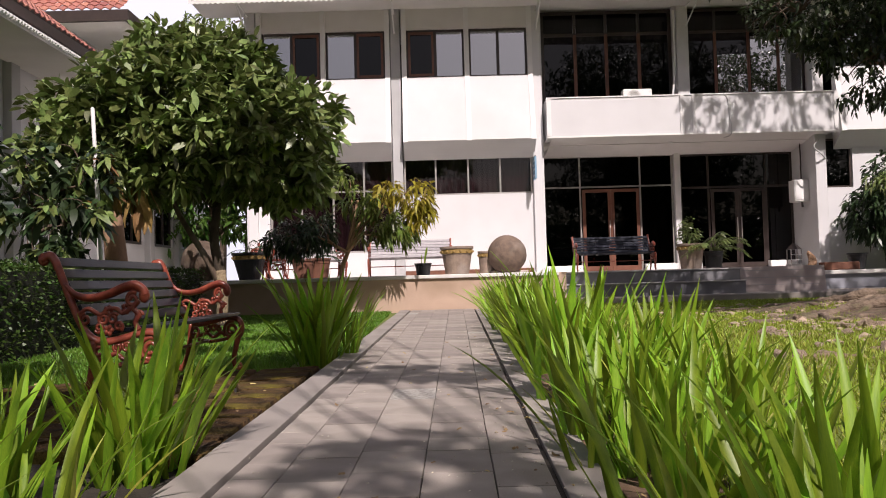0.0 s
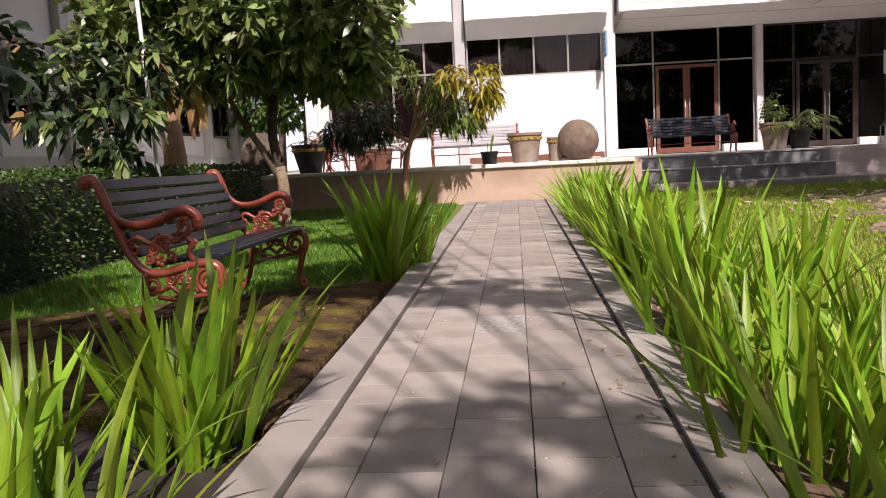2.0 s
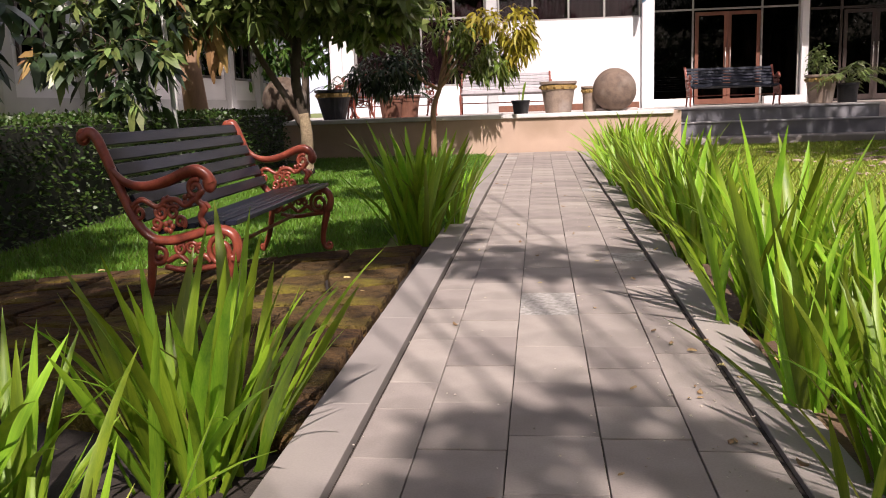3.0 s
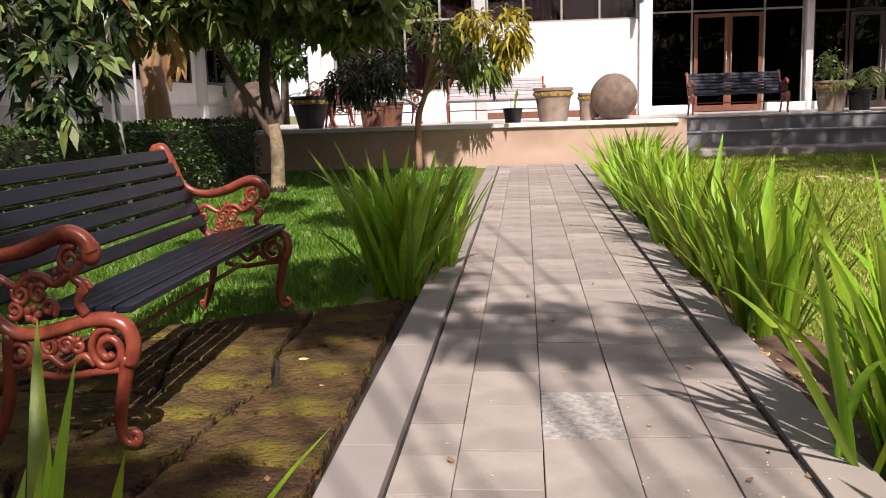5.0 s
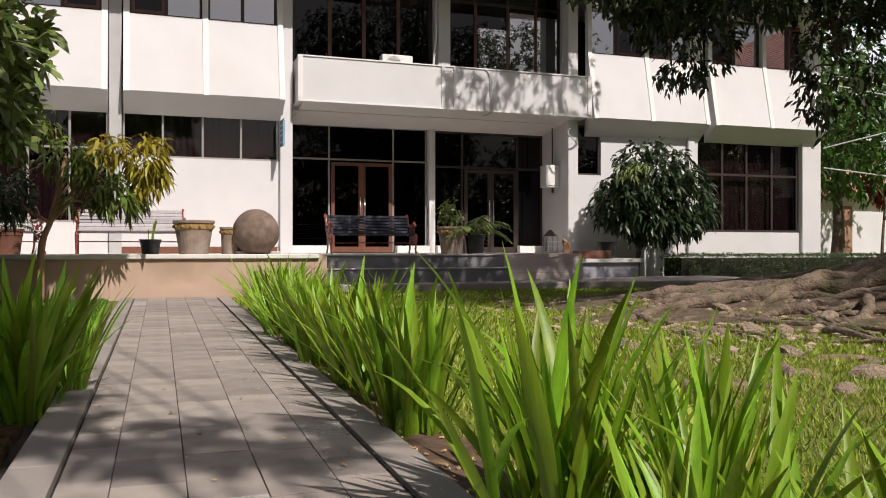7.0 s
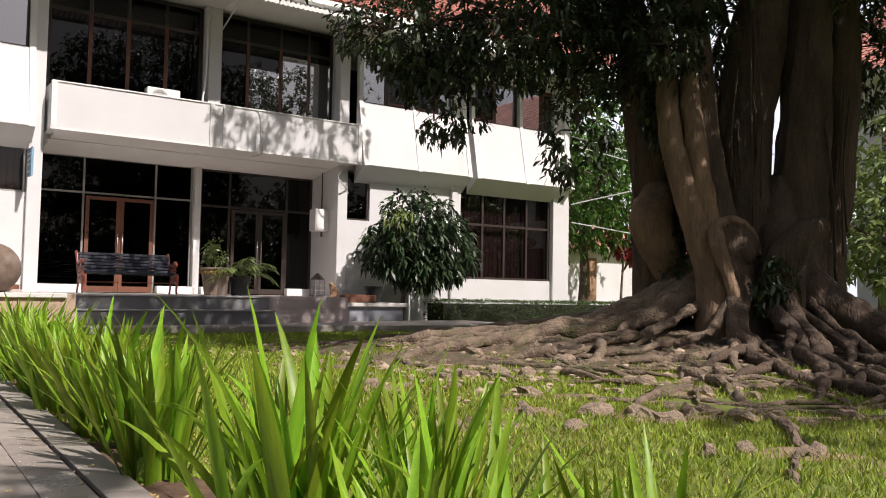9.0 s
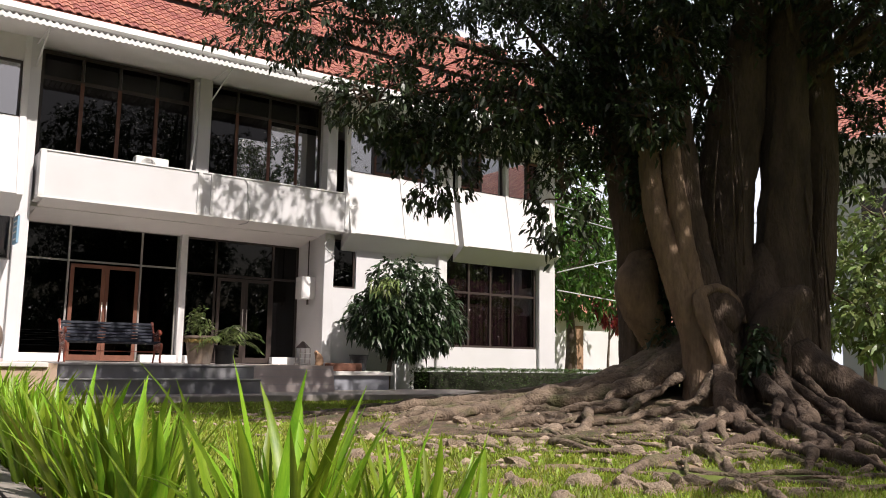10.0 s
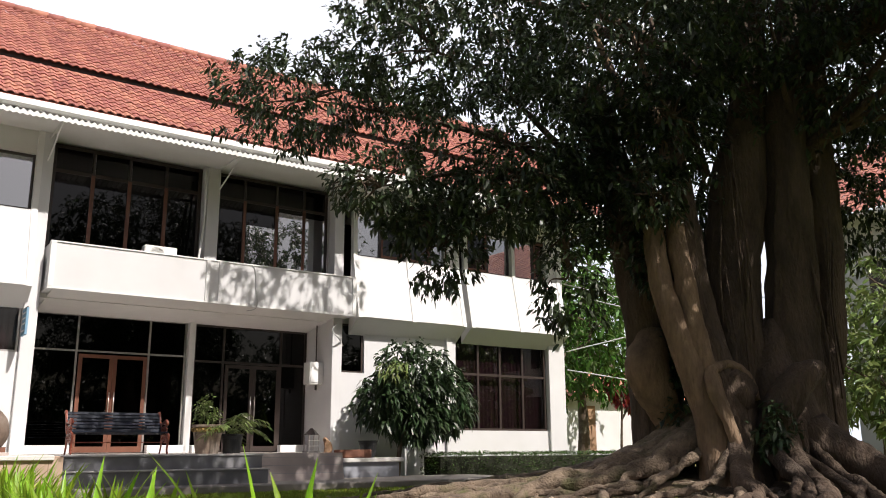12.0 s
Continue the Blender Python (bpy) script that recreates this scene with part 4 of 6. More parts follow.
# ---- irises ----
def blade_mesh(name, L, w, lean, droop, twist, material):
    """A sword-shaped leaf with a folded midrib, curving over towards its tip."""
    bm = bmesh.new()
    n = 9
    rows = []
    p, ang = Vector((0, 0, 0)), lean
    for i in range(n + 1):
        t = i / n
        ww = w * (0.62 + 0.5 * t - 0.1 * t * t) if t < 0.55 else w * 0.865 * max(0.0, (1 - (t - 0.55) / 0.45)) ** 0.72
        ta = twist * t
        side = Vector((-math.sin(ta) * math.cos(ang), math.cos(ta), math.sin(ta) * math.sin(ang) * 0.3))
        nor = Vector((math.cos(ang), 0, -math.sin(ang)))
        rows.append([bm.verts.new(p + side * s * max(ww, 0.0008) + nor * k * ww * 0.35) for s, k in ((-1, 0), (0, 1), (1, 0))])
        ang += droop * (0.25 + 1.5 * t) / n
        p = p + Vector((math.sin(ang), 0, math.cos(ang))) * (L / n)
    for a, b in zip(rows, rows[1:]):
        bm.faces.new((a[0], a[1], b[1], b[0]))
        bm.faces.new((a[1], a[2], b[2], b[1]))
    return mesh_from(bm, name, material, True)


rb = random.Random(21)
BLADES = [blade_mesh("leaf", rb.uniform(0.72, 0.98), rb.uniform(0.026, 0.036), rb.uniform(0.0, 0.06), d, rb.uniform(-0.7, 0.7), M_iris) for d in (0.05, 0.1, 0.18, 0.3, 0.4, 0.55, 1.0, 0.12, 0.22)]
BLADES_DRY = [blade_mesh("leaf", 0.75, 0.016, 0.05, 0.8, 0.5, M_iris_dry), blade_mesh("leaf", 0.65, 0.014, 0.0, 0.4, 0.5, M_iris_dry)]


def iris(x, y, n, spread, size, seed, label):
    r = random.Random(seed)
    z = gz(y) - 0.05
    c = thing("iris_clump", label, "iris", (x, y, z), group="irises along the path")
    fans = max(2, n // 6)
    centres = [(r.gauss(0, spread * 0.45), r.gauss(0, spread * 0.6)) for _ in range(fans)]
    for i in range(n):
        fx, fy = centres[i % fans]
        yaw = r.uniform(0, 360)
        out = math.hypot(fx, fy)
        if out > 0.02 and r.random() < 0.6:
            yaw = math.degrees(math.atan2(fy, fx)) + r.gauss(0, 40)
        dry = r.random() < 0.06
        ob = new("leaf", r.choice(BLADES_DRY if dry else BLADES))
        ob.parent = c
        s = size * r.uniform(0.68, 1.12)
        tilt = abs(r.gauss(0, 10)) + 20 * min(1, out / 0.28)
        ob.matrix_local = Matrix.Translation((fx + r.gauss(0, 0.028), fy + r.gauss(0, 0.028), -0.01)) @ pose(0, 0, 0, 0, 0, yaw) @ pose(0, 0, 0, 0, min(tilt, 52), 0) @ Matrix.Diagonal((s, s, s, 1))
    return c


green, lush = "bright green iris clump of sword leaves beside the kerb", "dense green iris clump with arching sword leaves on bare soil"
k = 0
for y, x, n, sp, sz in ((0.75, 0.95, 40, 0.2, 1.0), (1.2, 1.2, 40, 0.2, 1.05), (1.55, 0.86, 44, 0.18, 1.0), (2.0, 1.15, 44, 0.2, 1.0), (2.45, 0.9, 46, 0.18, 1.02), (2.9, 1.12, 46, 0.2, 1.02), (3.35, 0.88, 48, 0.17, 1.05), (3.75, 1.15, 44, 0.2, 1.12), (4.3, 0.95, 70, 0.18, 1.1), (3.2, 1.5, 30, 0.2, 1.05), (4.2, 1.4, 26, 0.2, 0.95),
                        (5.95, 0.84, 56, 0.15, 1.0), (6.75, 0.98, 40, 0.16, 0.92), (7.4, 0.8, 50, 0.17, 0.95), (7.95, 0.98, 44, 0.18, 0.95), (8.5, 0.82, 50, 0.18, 0.95), (9.05, 0.95, 46, 0.2, 0.95), (9.6, 0.86, 46, 0.2, 0.95), (10.2, 0.9, 46, 0.22, 0.95), (10.85, 0.95, 46, 0.22, 0.95), (11.5, 0.95, 44, 0.24, 0.98), (12.2, 0.98, 44, 0.25, 1.0), (12.95, 1.02, 44, 0.26, 1.0), (13.7, 1.05, 40, 0.26, 1.0)):
    k += 1
    iris(px(x, y) - (0.2 if y < 5 else 0.13), y, int(n * 1.2), sp, sz * (0.74 if y < 3.8 else 1.0), 100 + k, green)
for y, x, n, sp, sz in ((2.78, -1.4, 92, 0.23, 0.9), (2.3, -1.8, 44, 0.2, 0.8), (1.75, -1.5, 50, 0.22, 0.72), (1.45, -1.95, 44, 0.22, 0.85), (0.95, -1.6, 36, 0.22, 0.8)):
    k += 1
    iris(x, y, n, sp, sz, 100 + k, lush)
iris(-1.24, 6.95, 100, 0.15, 1.14, 150, "large fresh green iris clump where lawn meets kerb")
iris(-1.1, 7.6, 40, 0.2, 0.9, 151, lush)


# ---- lawn ----
def blades(name, count, area, keep, h, material, seed, label):
    """Short grass blades, one triangle each, scattered over an area."""
    r = np.random.default_rng(seed)
    x = r.uniform(area[0], area[1], count)
    y = area[2] + (area[3] - area[2]) * r.uniform(0, 1, count) ** 1.15
    ok = np.array([keep(a, b) for a, b in zip(x, y)])
    x, y = x[ok], y[ok]
    n = len(x)
    z = np.array([lawn_z(a, b) for a, b in zip(x, y)])
    a = r.uniform(0, 2 * np.pi, n)
    hh = h * r.uniform(0.5, 1.3, n)
    wd = 0.004 + 0.0008 * y
    lx, ly = r.normal(0, 0.5, n) * hh, r.normal(0, 0.5, n) * hh
    v = np.empty((n, 3, 3))
    v[:, 0] = np.stack([x - np.cos(a) * wd, y - np.sin(a) * wd, z - 0.005], 1)
    v[:, 1] = np.stack([x + np.cos(a) * wd, y + np.sin(a) * wd, z - 0.005], 1)
    v[:, 2] = np.stack([x + lx, y + ly, z + hh], 1)
    me = bpy.data.meshes.new(name)
    me.vertices.add(3 * n)
    me.vertices.foreach_set("co", v.reshape(-1))
    me.loops.add(3 * n)
    me.loops.foreach_set("vertex_index", np.arange(3 * n, dtype=np.int32))
    me.polygons.add(n)
    me.polygons.foreach_set("loop_start", np.arange(0, 3 * n, 3, dtype=np.int32))
    me.update()
    me.materials.append(material)
    tagged(new(name, me), label, "grass", kind="stuff")


def patch(x, y, s=0.7, o=0.0):
    return noise.noise(Vector((x * s + o, y * s, 3.7)))


def on_left(x, y):
    return x < px(-1.16, y) and y > 6.62 + (x + 1.2) * 0.45 and not (y < 7.4 and x > -1.5) and x > -4.55


def on_right(x, y):
    return x > 0.82 + 0.3 * patch(x, y, 2) and mound(x, y) < 0.2 + 0.12 * patch(x, y, 1.5, 9.0) and patch(x, y) > -0.62


blades("lawn_left", 100000, (-4.6, -1.1, 4.9, 16.7), on_left, 0.055, M_grass_lush, 1, "lush green short lawn grass")
blades("lawn_right", 190000, (0.6, 13, 0.5, 18.2), on_right, 0.05, M_grass, 2, "sunny green lawn grass with thin patches")
blades("lawn_straw", 60000, (0.9, 13, 0.5, 18.2), on_right, 0.04, M_grass_dry, 3, "yellowed straw grass among the lawn")


def on_bank(x, y):
    return mound(x, y) > 0.1 and patch(x, y, 1.1, 4.0) > 0.12


blades("moss", 60000, (3.8, 12.0, 6.5, 15.0), on_bank, 0.035, mat("root_moss", (0.10, 0.135, 0.02), (0.045, 0.065, 0.012), 0.8, 2, 20, 0, island=0.4, trans=0.2), 4, "dark green moss and grass between the fig roots")


# ---- hedges ----
def leaf_batch(name, pos, out, length, ratio, droop, material, seed, parent=None, stations=3, up=0.0):
    """Many leaves in one mesh: pos and out are arrays of places and directions."""
    r = np.random.default_rng(seed)
    n = len(pos)
    out = out / np.maximum(np.linalg.norm(out, axis=1, keepdims=True), 1e-6)
    ref = r.normal(0, 1, (n, 3)) * 0.6 + np.array([0, 0, 1.0 + up])
    side = np.cross(out, ref)
    side /= np.maximum(np.linalg.norm(side, axis=1, keepdims=True), 1e-6)
    L = length * r.uniform(0.65, 1.2, (n, 1))
    prof = {2: ((0.5, 1.0),), 3: ((0.3, 0.85), (0.68, 0.85))}[stations]
    pts = [pos]
    for t, w in prof:
        c = pos + out * L * t - np.array([0, 0, 1]) * (droop * L * t * t)
        pts += [c - side * L * ratio * w * 0.5, c + side * L * ratio * w * 0.5]
    pts.append(pos + out * L - np.array([0, 0, 1]) * (droop * L))
    k = len(pts)
    v = np.stack(pts, 1).reshape(-1, 3)
    base = (np.arange(n) * k)[:, None]
    tris = [(0, 2, 1)]
    for i in range(len(prof) - 1):
        a = 1 + 2 * i
        tris += [(a, a + 1, a + 3), (a, a + 3, a + 2)]
    a = 1 + 2 * (len(prof) - 1)
    tris.append((a, a + 1, k - 1))
    f = (base[:, :, None] + np.array(tris)[None]).reshape(-1).astype(np.int32)
    me = bpy.data.meshes.new(name)
    me.vertices.add(len(v))
    me.vertices.foreach_set("co", v.reshape(-1))
    me.loops.add(len(f))
    me.loops.foreach_set("vertex_index", f)
    me.polygons.add(len(f) // 3)
    me.polygons.foreach_set("loop_start", np.arange(0, len(f), 3, dtype=np.int32))
    me.update()
    me.materials.append(material)
    ob = new(name, me)
    ob.parent = parent
    return ob


def hedge(x0, x1, y0, y1, z0, z1, n, label, seed):
    h = thing("hedge", label, "hedge", kind="")
    # Dark box stands for the shade between the leaves.
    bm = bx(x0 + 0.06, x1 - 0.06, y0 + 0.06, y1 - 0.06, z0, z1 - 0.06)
    part("core", bm, mat("hedge_inner_shade", (0.02, 0.022, 0.01), (0.012, 0.014, 0.007), 0.95, 20, 60, 0.5), h)
    r = np.random.default_rng(seed)
    ax, ay, at = (y1 - y0) * (z1 - z0), (x1 - x0) * (z1 - z0), (x1 - x0) * (y1 - y0)
    w = np.array([ax, ax, ay, ay, at])
    pick = r.choice(5, n, p=w / w.sum())
    u, v, j = r.uniform(0, 1, n), r.uniform(0, 1, n), r.normal(0, 0.025, n)
    pos, nor = np.zeros((n, 3)), np.zeros((n, 3))
    for f, (sx, sy) in enumerate(((-1, 0), (1, 0), (0, -1), (0, 1))):
        m = pick == f
        if sx:
            pos[m] = np.stack([np.full(m.sum(), x0 if sx < 0 else x1) + j[m], y0 + (y1 - y0) * u[m], z0 + (z1 - z0) * v[m]], 1)
        else:
            pos[m] = np.stack([x0 + (x1 - x0) * u[m], np.full(m.sum(), y0 if sy < 0 else y1) + j[m], z0 + (z1 - z0) * v[m]], 1)
        nor[m] = (sx, sy, 0.3)
    m = pick == 4
    pos[m] = np.stack([x0 + (x1 - x0) * u[m], y0 + (y1 - y0) * v[m], z1 + j[m]], 1)
    nor[m] = (0, 0, 1)
    leaf_batch("leaves", pos, nor + r.normal(0, 0.6, (n, 3)), 0.055, 0.6, 0.15, M_hedge, seed, h, 2)
    return h


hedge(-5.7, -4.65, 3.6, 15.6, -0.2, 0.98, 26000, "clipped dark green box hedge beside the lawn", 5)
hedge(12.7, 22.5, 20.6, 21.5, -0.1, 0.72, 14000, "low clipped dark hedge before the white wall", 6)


# ---- trees ----
def crown(lobes, clusters, per, r):
    """Leaf places and directions: rosettes near the skin of several ellipsoid lobes. Returns places, directions and twig ends."""
    vol = np.array([l[3] * l[4] + l[4] * l[5] + l[3] * l[5] for l in lobes])
    pick = r.choice(len(lobes), clusters, p=vol / vol.sum())
    L = np.array(lobes)[pick]
    d = r.normal(0, 1, (clusters, 3))
    d /= np.linalg.norm(d, axis=1, keepdims=True)
    rad = r.uniform(0.35, 1.0, (clusters, 1)) ** 0.45 * (1 + r.normal(0, 0.09, (clusters, 1)))
    c = L[:, :3] + d * L[:, 3:6] * rad
    pos = np.repeat(c, per, axis=0)
    out = np.repeat(d, per, axis=0) * 0.55 + r.normal(0, 0.75, (clusters * per, 3))
    return pos + r.normal(0, 0.05, pos.shape), out, c, d


def limbs(bm, root, tips, r0, rnd, sag=0.0):
    for t in tips:
        t = Vector(t)
        root_v = Vector(root)
        m1 = root_v.lerp(t, 0.35) + Vector((rnd.uniform(-0.15, 0.15), rnd.uniform(-0.15, 0.15), rnd.uniform(0.0, 0.25) - sag))
        m2 = root_v.lerp(t, 0.7) + Vector((rnd.uniform(-0.15, 0.15), rnd.uniform(-0.15, 0.15), rnd.uniform(0.0, 0.2) - sag))
        pts = spline([root_v, m1, m2, t], 5)
        n = len(pts)
        tube(bm, pts, [r0 * (1 - 0.85 * i / (n - 1)) for i in range(n)], 7)


def tree(name, label, category, trunk_pts, trunk_r, lobes, clusters, per, leaf_len, ratio, droop, leaf_mat, bark, seed, extra=(), limb_r=0.06, base=None, twig=0.0):
    r, rnd = np.random.default_rng(seed), random.Random(seed)
    t = thing(name, label, category, trunk_pts[0])
    o = Vector(trunk_pts[0])
    bm = bmesh.new()
    pts = spline(trunk_pts, 5)
    n = len(pts)
    tube(bm, [p - o for p in pts], [trunk_r[0] + (trunk_r[1] - trunk_r[0]) * i / (n - 1) + trunk_r[0] * 0.5 * math.exp(-i * 1.4) for i in range(n)], 12)
    limbs(bm, pts[-1] - o, [Vector(l[:3]) - o for l in lobes], limb_r, rnd)
    for l in lobes:
        c = Vector(l[:3]) - o
        limbs(bm, c, [c + Vector((rnd.uniform(-1, 1) * l[3], rnd.uniform(-1, 1) * l[4], rnd.uniform(-0.7, 0.9) * l[5])) * 0.8 for _ in range(5)], limb_r * 0.35, rnd)
    part("trunk", bm, bark, t, smooth=True)
    pos, out, c, d = crown(lobes, clusters, per, r)
    leaf_batch("crown", pos - np.array(o), out, leaf_len, ratio, droop, leaf_mat, seed, t)["label"] = "crown of many separate leaves"
    for i, (mt, k) in enumerate(extra):
        sel = r.choice(len(c), k)
        p = np.repeat(c[sel], per, axis=0) - np.array(o)
        q = np.repeat(d[sel], per, axis=0) * 0.6 + r.normal(0, 0.6, p.shape)
        leaf_batch("young_leaves", p + r.normal(0, 0.03, p.shape) + np.repeat(d[sel], per, axis=0) * 0.06, q, leaf_len * 0.95, ratio, droop, mt, seed + 7 + i, t)
    return t


# the broad mango tree on the left lawn
tree("mango_tree", "leafy mango tree with broad crown and pale-blotched trunk on the lawn", "tree",
     [(-3.7, 13.2, 0.0), (-3.68, 13.2, 0.7), (-3.8, 13.2, 1.4), (-3.75, 13.2, 2.0)], (0.085, 0.07),
     [(-4.4, 13.2, 3.5, 1.9, 1.8, 1.3), (-3.0, 13.0, 3.2, 1.35, 1.4, 1.1), (-5.5, 13.0, 3.1, 1.2, 1.3, 1.0), (-4.0, 13.4, 4.3, 1.3, 1.3, 0.8), (-2.6, 13.3, 2.5, 0.75, 0.9, 0.5), (-4.6, 12.8, 2.55, 1.1, 1.0, 0.4)],
     1600, 13, 0.255, 0.42, 0.22, M_leaf, M_mango_shaded, 31, extra=((M_leaf_lime, 22),), limb_r=0.07)
# pale lichen on the foot of the mango's trunk
bm = bmesh.new()
tube(bm, spline([(-3.7, 13.2, -0.06), (-3.695, 13.2, 0.2), (-3.68, 13.2, 0.6), (-3.715, 13.2, 0.95)], 6), [0.135, 0.125, 0.115, 0.108, 0.103, 0.1, 0.098, 0.097, 0.096, 0.095, 0.094, 0.093, 0.092, 0.091, 0.09, 0.089, 0.088, 0.087, 0.086], 14)
ob = part("lower_trunk", bm, M_lichen, bpy.data.objects["mango_tree"], "pale lichen-blotched lower bark", smooth=True)
ob.matrix_world = Matrix()
# a second stem of the mango
bm = bmesh.new()
tube(bm, spline([(-3.73, 13.2, 0.75), (-3.95, 13.15, 1.2), (-4.35, 13.1, 1.9), (-4.6, 13.1, 2.6)], 5), [0.062 - 0.0018 * i for i in range(16)], 10)
ob = part("limb", bm, M_bark, bpy.data.objects["mango_tree"], smooth=True)
ob.matrix_world = Matrix()

# young tree in the shade at the hedge
tree("shade_tree", "young dark-leaved tree with slender forked stem", "tree",
     [(-3.85, 5.4, -0.07), (-3.83, 5.4, 0.6), (-3.86, 5.42, 1.15)], (0.055, 0.045),
     [(-4.2, 5.5, 1.62, 0.5, 0.6, 0.36), (-3.75, 5.6, 1.7, 0.45, 0.6, 0.36), (-4.7, 5.8, 1.55, 0.6, 0.6, 0.42), (-4.3, 6.1, 1.4, 0.5, 0.5, 0.25)],
     50, 9, 0.2, 0.42, 0.6, M_leaf_dark, M_bark, 33, limb_r=0.035)
tree("shrub_tree", "dark large-leaved shrub rising behind the hedge", "tree",
     [(-5.3, 9.9, -0.05), (-5.25, 9.9, 0.7), (-5.3, 9.95, 1.4)], (0.05, 0.04),
     [(-5.2, 9.9, 1.75, 0.7, 0.8, 0.6), (-4.75, 9.7, 1.5, 0.55, 0.6, 0.45), (-5.5, 10.1, 2.2, 0.6, 0.7, 0.5), (-4.7, 10.2, 2.2, 0.5, 0.6, 0.45)],
     70, 9, 0.24, 0.42, 0.6, M_leaf_dark, M_bark, 34, extra=((M_leaf_brown, 6), (M_leaf, 40)), limb_r=0.03)

# withered hanging leaf bunch
bm = bmesh.new()
for a, sx, L in ((0.0, 0.0, 0.85), (0.9, 0.09, 0.7), (2.4, -0.1, 0.6), (3.6, 0.05, 0.75), (5.0, -0.05, 0.5), (1.7, 0.16, 0.4)):
    u = Vector((math.cos(a), math.sin(a), 0))
    rows = [[bm.verts.new(Vector((sx * (1 + k * 0.2), 0.04 * math.sin(a * 3 + k), -L * k / 6)) + u * s * 0.085 * math.sin(math.pi * (0.08 + 0.88 * k / 6)) + Vector((0, 0.03 * abs(s), 0))) for s in (-1, 0, 1)] for k in range(7)]
    for p0, p1 in zip(rows, rows[1:]):
        bm.faces.new((p0[0], p0[1], p1[1], p1[0]))
        bm.faces.new((p0[1], p0[2], p1[2], p1[1]))
for v in bm.verts:
    v.co += noise.noise_vector(v.co * 7) * 0.03
wl = part("withered_leaves", bm, M_leaf_brown, bpy.data.objects["mango_tree"], "withered brown hanging leaves", smooth=False)
wl.matrix_world = Matrix.Translation((-4.72, 12.2, 2.25))

# pale bare trunk behind the hedge
bm = bmesh.new()
tube(bm, spline([(0, 0, 0), (0.02, 0, 0.8), (-0.05, 0, 1.8), (-0.12, 0, 2.8)], 5), [0.27 - 0.007 * i for i in range(16)], 14)
ob = part("tree_trunk", bm, M_bark_pale, smooth=True)
ob.location = (-6.55, 16.2, 0.0)
tagged(ob, "pale peeling bare tree trunk behind the hedge", "tree trunk")

# small tree with yellowing leaves against the terrace wall
o = Vector((-2.05, 16.25, 0.05))
yt = thing("small_tree", "small crooked tree with green and yellowing drooping leaves by the terrace", "tree", o)
bm = bmesh.new()
tube(bm, spline([(0, 0, 0), (0.0, 0, 0.6), (0.02, 0, 0.95), (0.15, 0, 1.3), (0.25, 0.05, 1.75), (0.35, 0.05, 2.3)], 5), [0.06 - 0.0012 * i for i in range(26)], 10)
rnd = random.Random(4)
tips = [(0.9, 0, 2.2), (1.45, 0, 2.5), (-0.6, 0, 1.8), (-1.1, 0, 1.6), (0.2, 0.1, 2.75), (0.95, 0, 1.55), (1.0, 0, 2.4)]
limbs(bm, (0.12, 0, 1.25), tips, 0.035, rnd)
part("trunk", bm, M_bark_pale, yt, smooth=True)
r = np.random.default_rng(41)
# Left-hand leaves take the dark leaf colour to stand for shade.
for nm, mt, lobes, cl, lf in (("crown", M_leaf_olive, [(0.75, 0, 1.85, 0.55, 0.45, 0.34), (0.4, 0, 2.3, 0.4, 0.4, 0.28), (0.15, 0, 2.75, 0.16, 0.16, 0.14), (1.15, 0, 1.65, 0.38, 0.4, 0.22)], 130, 0.19),
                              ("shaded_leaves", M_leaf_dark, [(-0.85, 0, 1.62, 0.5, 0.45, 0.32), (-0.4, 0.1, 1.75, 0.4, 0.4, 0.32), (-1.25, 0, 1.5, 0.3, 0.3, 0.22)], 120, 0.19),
                              ("yellow_leaves", M_leaf_yellow, [(1.5, 0, 2.35, 0.36, 0.35, 0.36), (1.6, 0, 2.0, 0.22, 0.3, 0.25), (1.0, 0, 2.45, 0.28, 0.3, 0.14)], 75, 0.21)):
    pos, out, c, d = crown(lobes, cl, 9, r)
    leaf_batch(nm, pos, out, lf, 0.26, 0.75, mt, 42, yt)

# round drooping bush behind the planter
o = Vector((11.75, 21.2, 0.05))
rbush = thing("mango_bush", "round dark bush with drooping leaves growing beside the planter", "bush", o)
bm = bmesh.new()
tube(bm, spline([(0, 0, -0.1), (0.05, 0, 0.7), (0.2, 0, 1.3), (0.4, 0, 2.0)], 5), [0.075 - 0.002 * i for i in range(16)], 8)
limbs(bm, (0.2, 0, 1.3), [(1.3, 0, 2.0), (-0.4, 0, 2.0), (0.7, 0.4, 2.9), (0.3, -0.4, 2.8), (1.1, -0.4, 1.7), (-0.2, 0.2, 1.4)], 0.035, random.Random(5))
part("trunk", bm, M_bark, rbush, smooth=True)
pos, out, c, d = crown([(0.5, 0, 2.6, 1.2, 1.1, 1.1), (1.4, 0, 2.05, 1.0, 0.9, 0.85), (-0.35, 0, 2.1, 0.8, 0.9, 0.8), (0.6, -0.1, 1.55, 0.9, 0.8, 0.5)], 700, 11, np.random.default_rng(51))
leaf_batch("crown", pos, out, 0.23, 0.32, 0.7, M_leaf_dark, 52, rbush)
pos, out, c, d = crown([(-0.4, -0.5, 2.75, 0.4, 0.4, 0.35)], 26, 10, np.random.default_rng(53))
leaf_batch("young_leaves", pos, out, 0.22, 0.24, 0.9, M_leaf, 54, rbush)

# ---- the great fig ----
LAT, DEP = Vector((0.811, -0.584, 0)), Vector((0.584, 0.811, 0))


def fg(l, d, z):
    return FIG + LAT * l + DEP * d + Vector((0, 0, z))


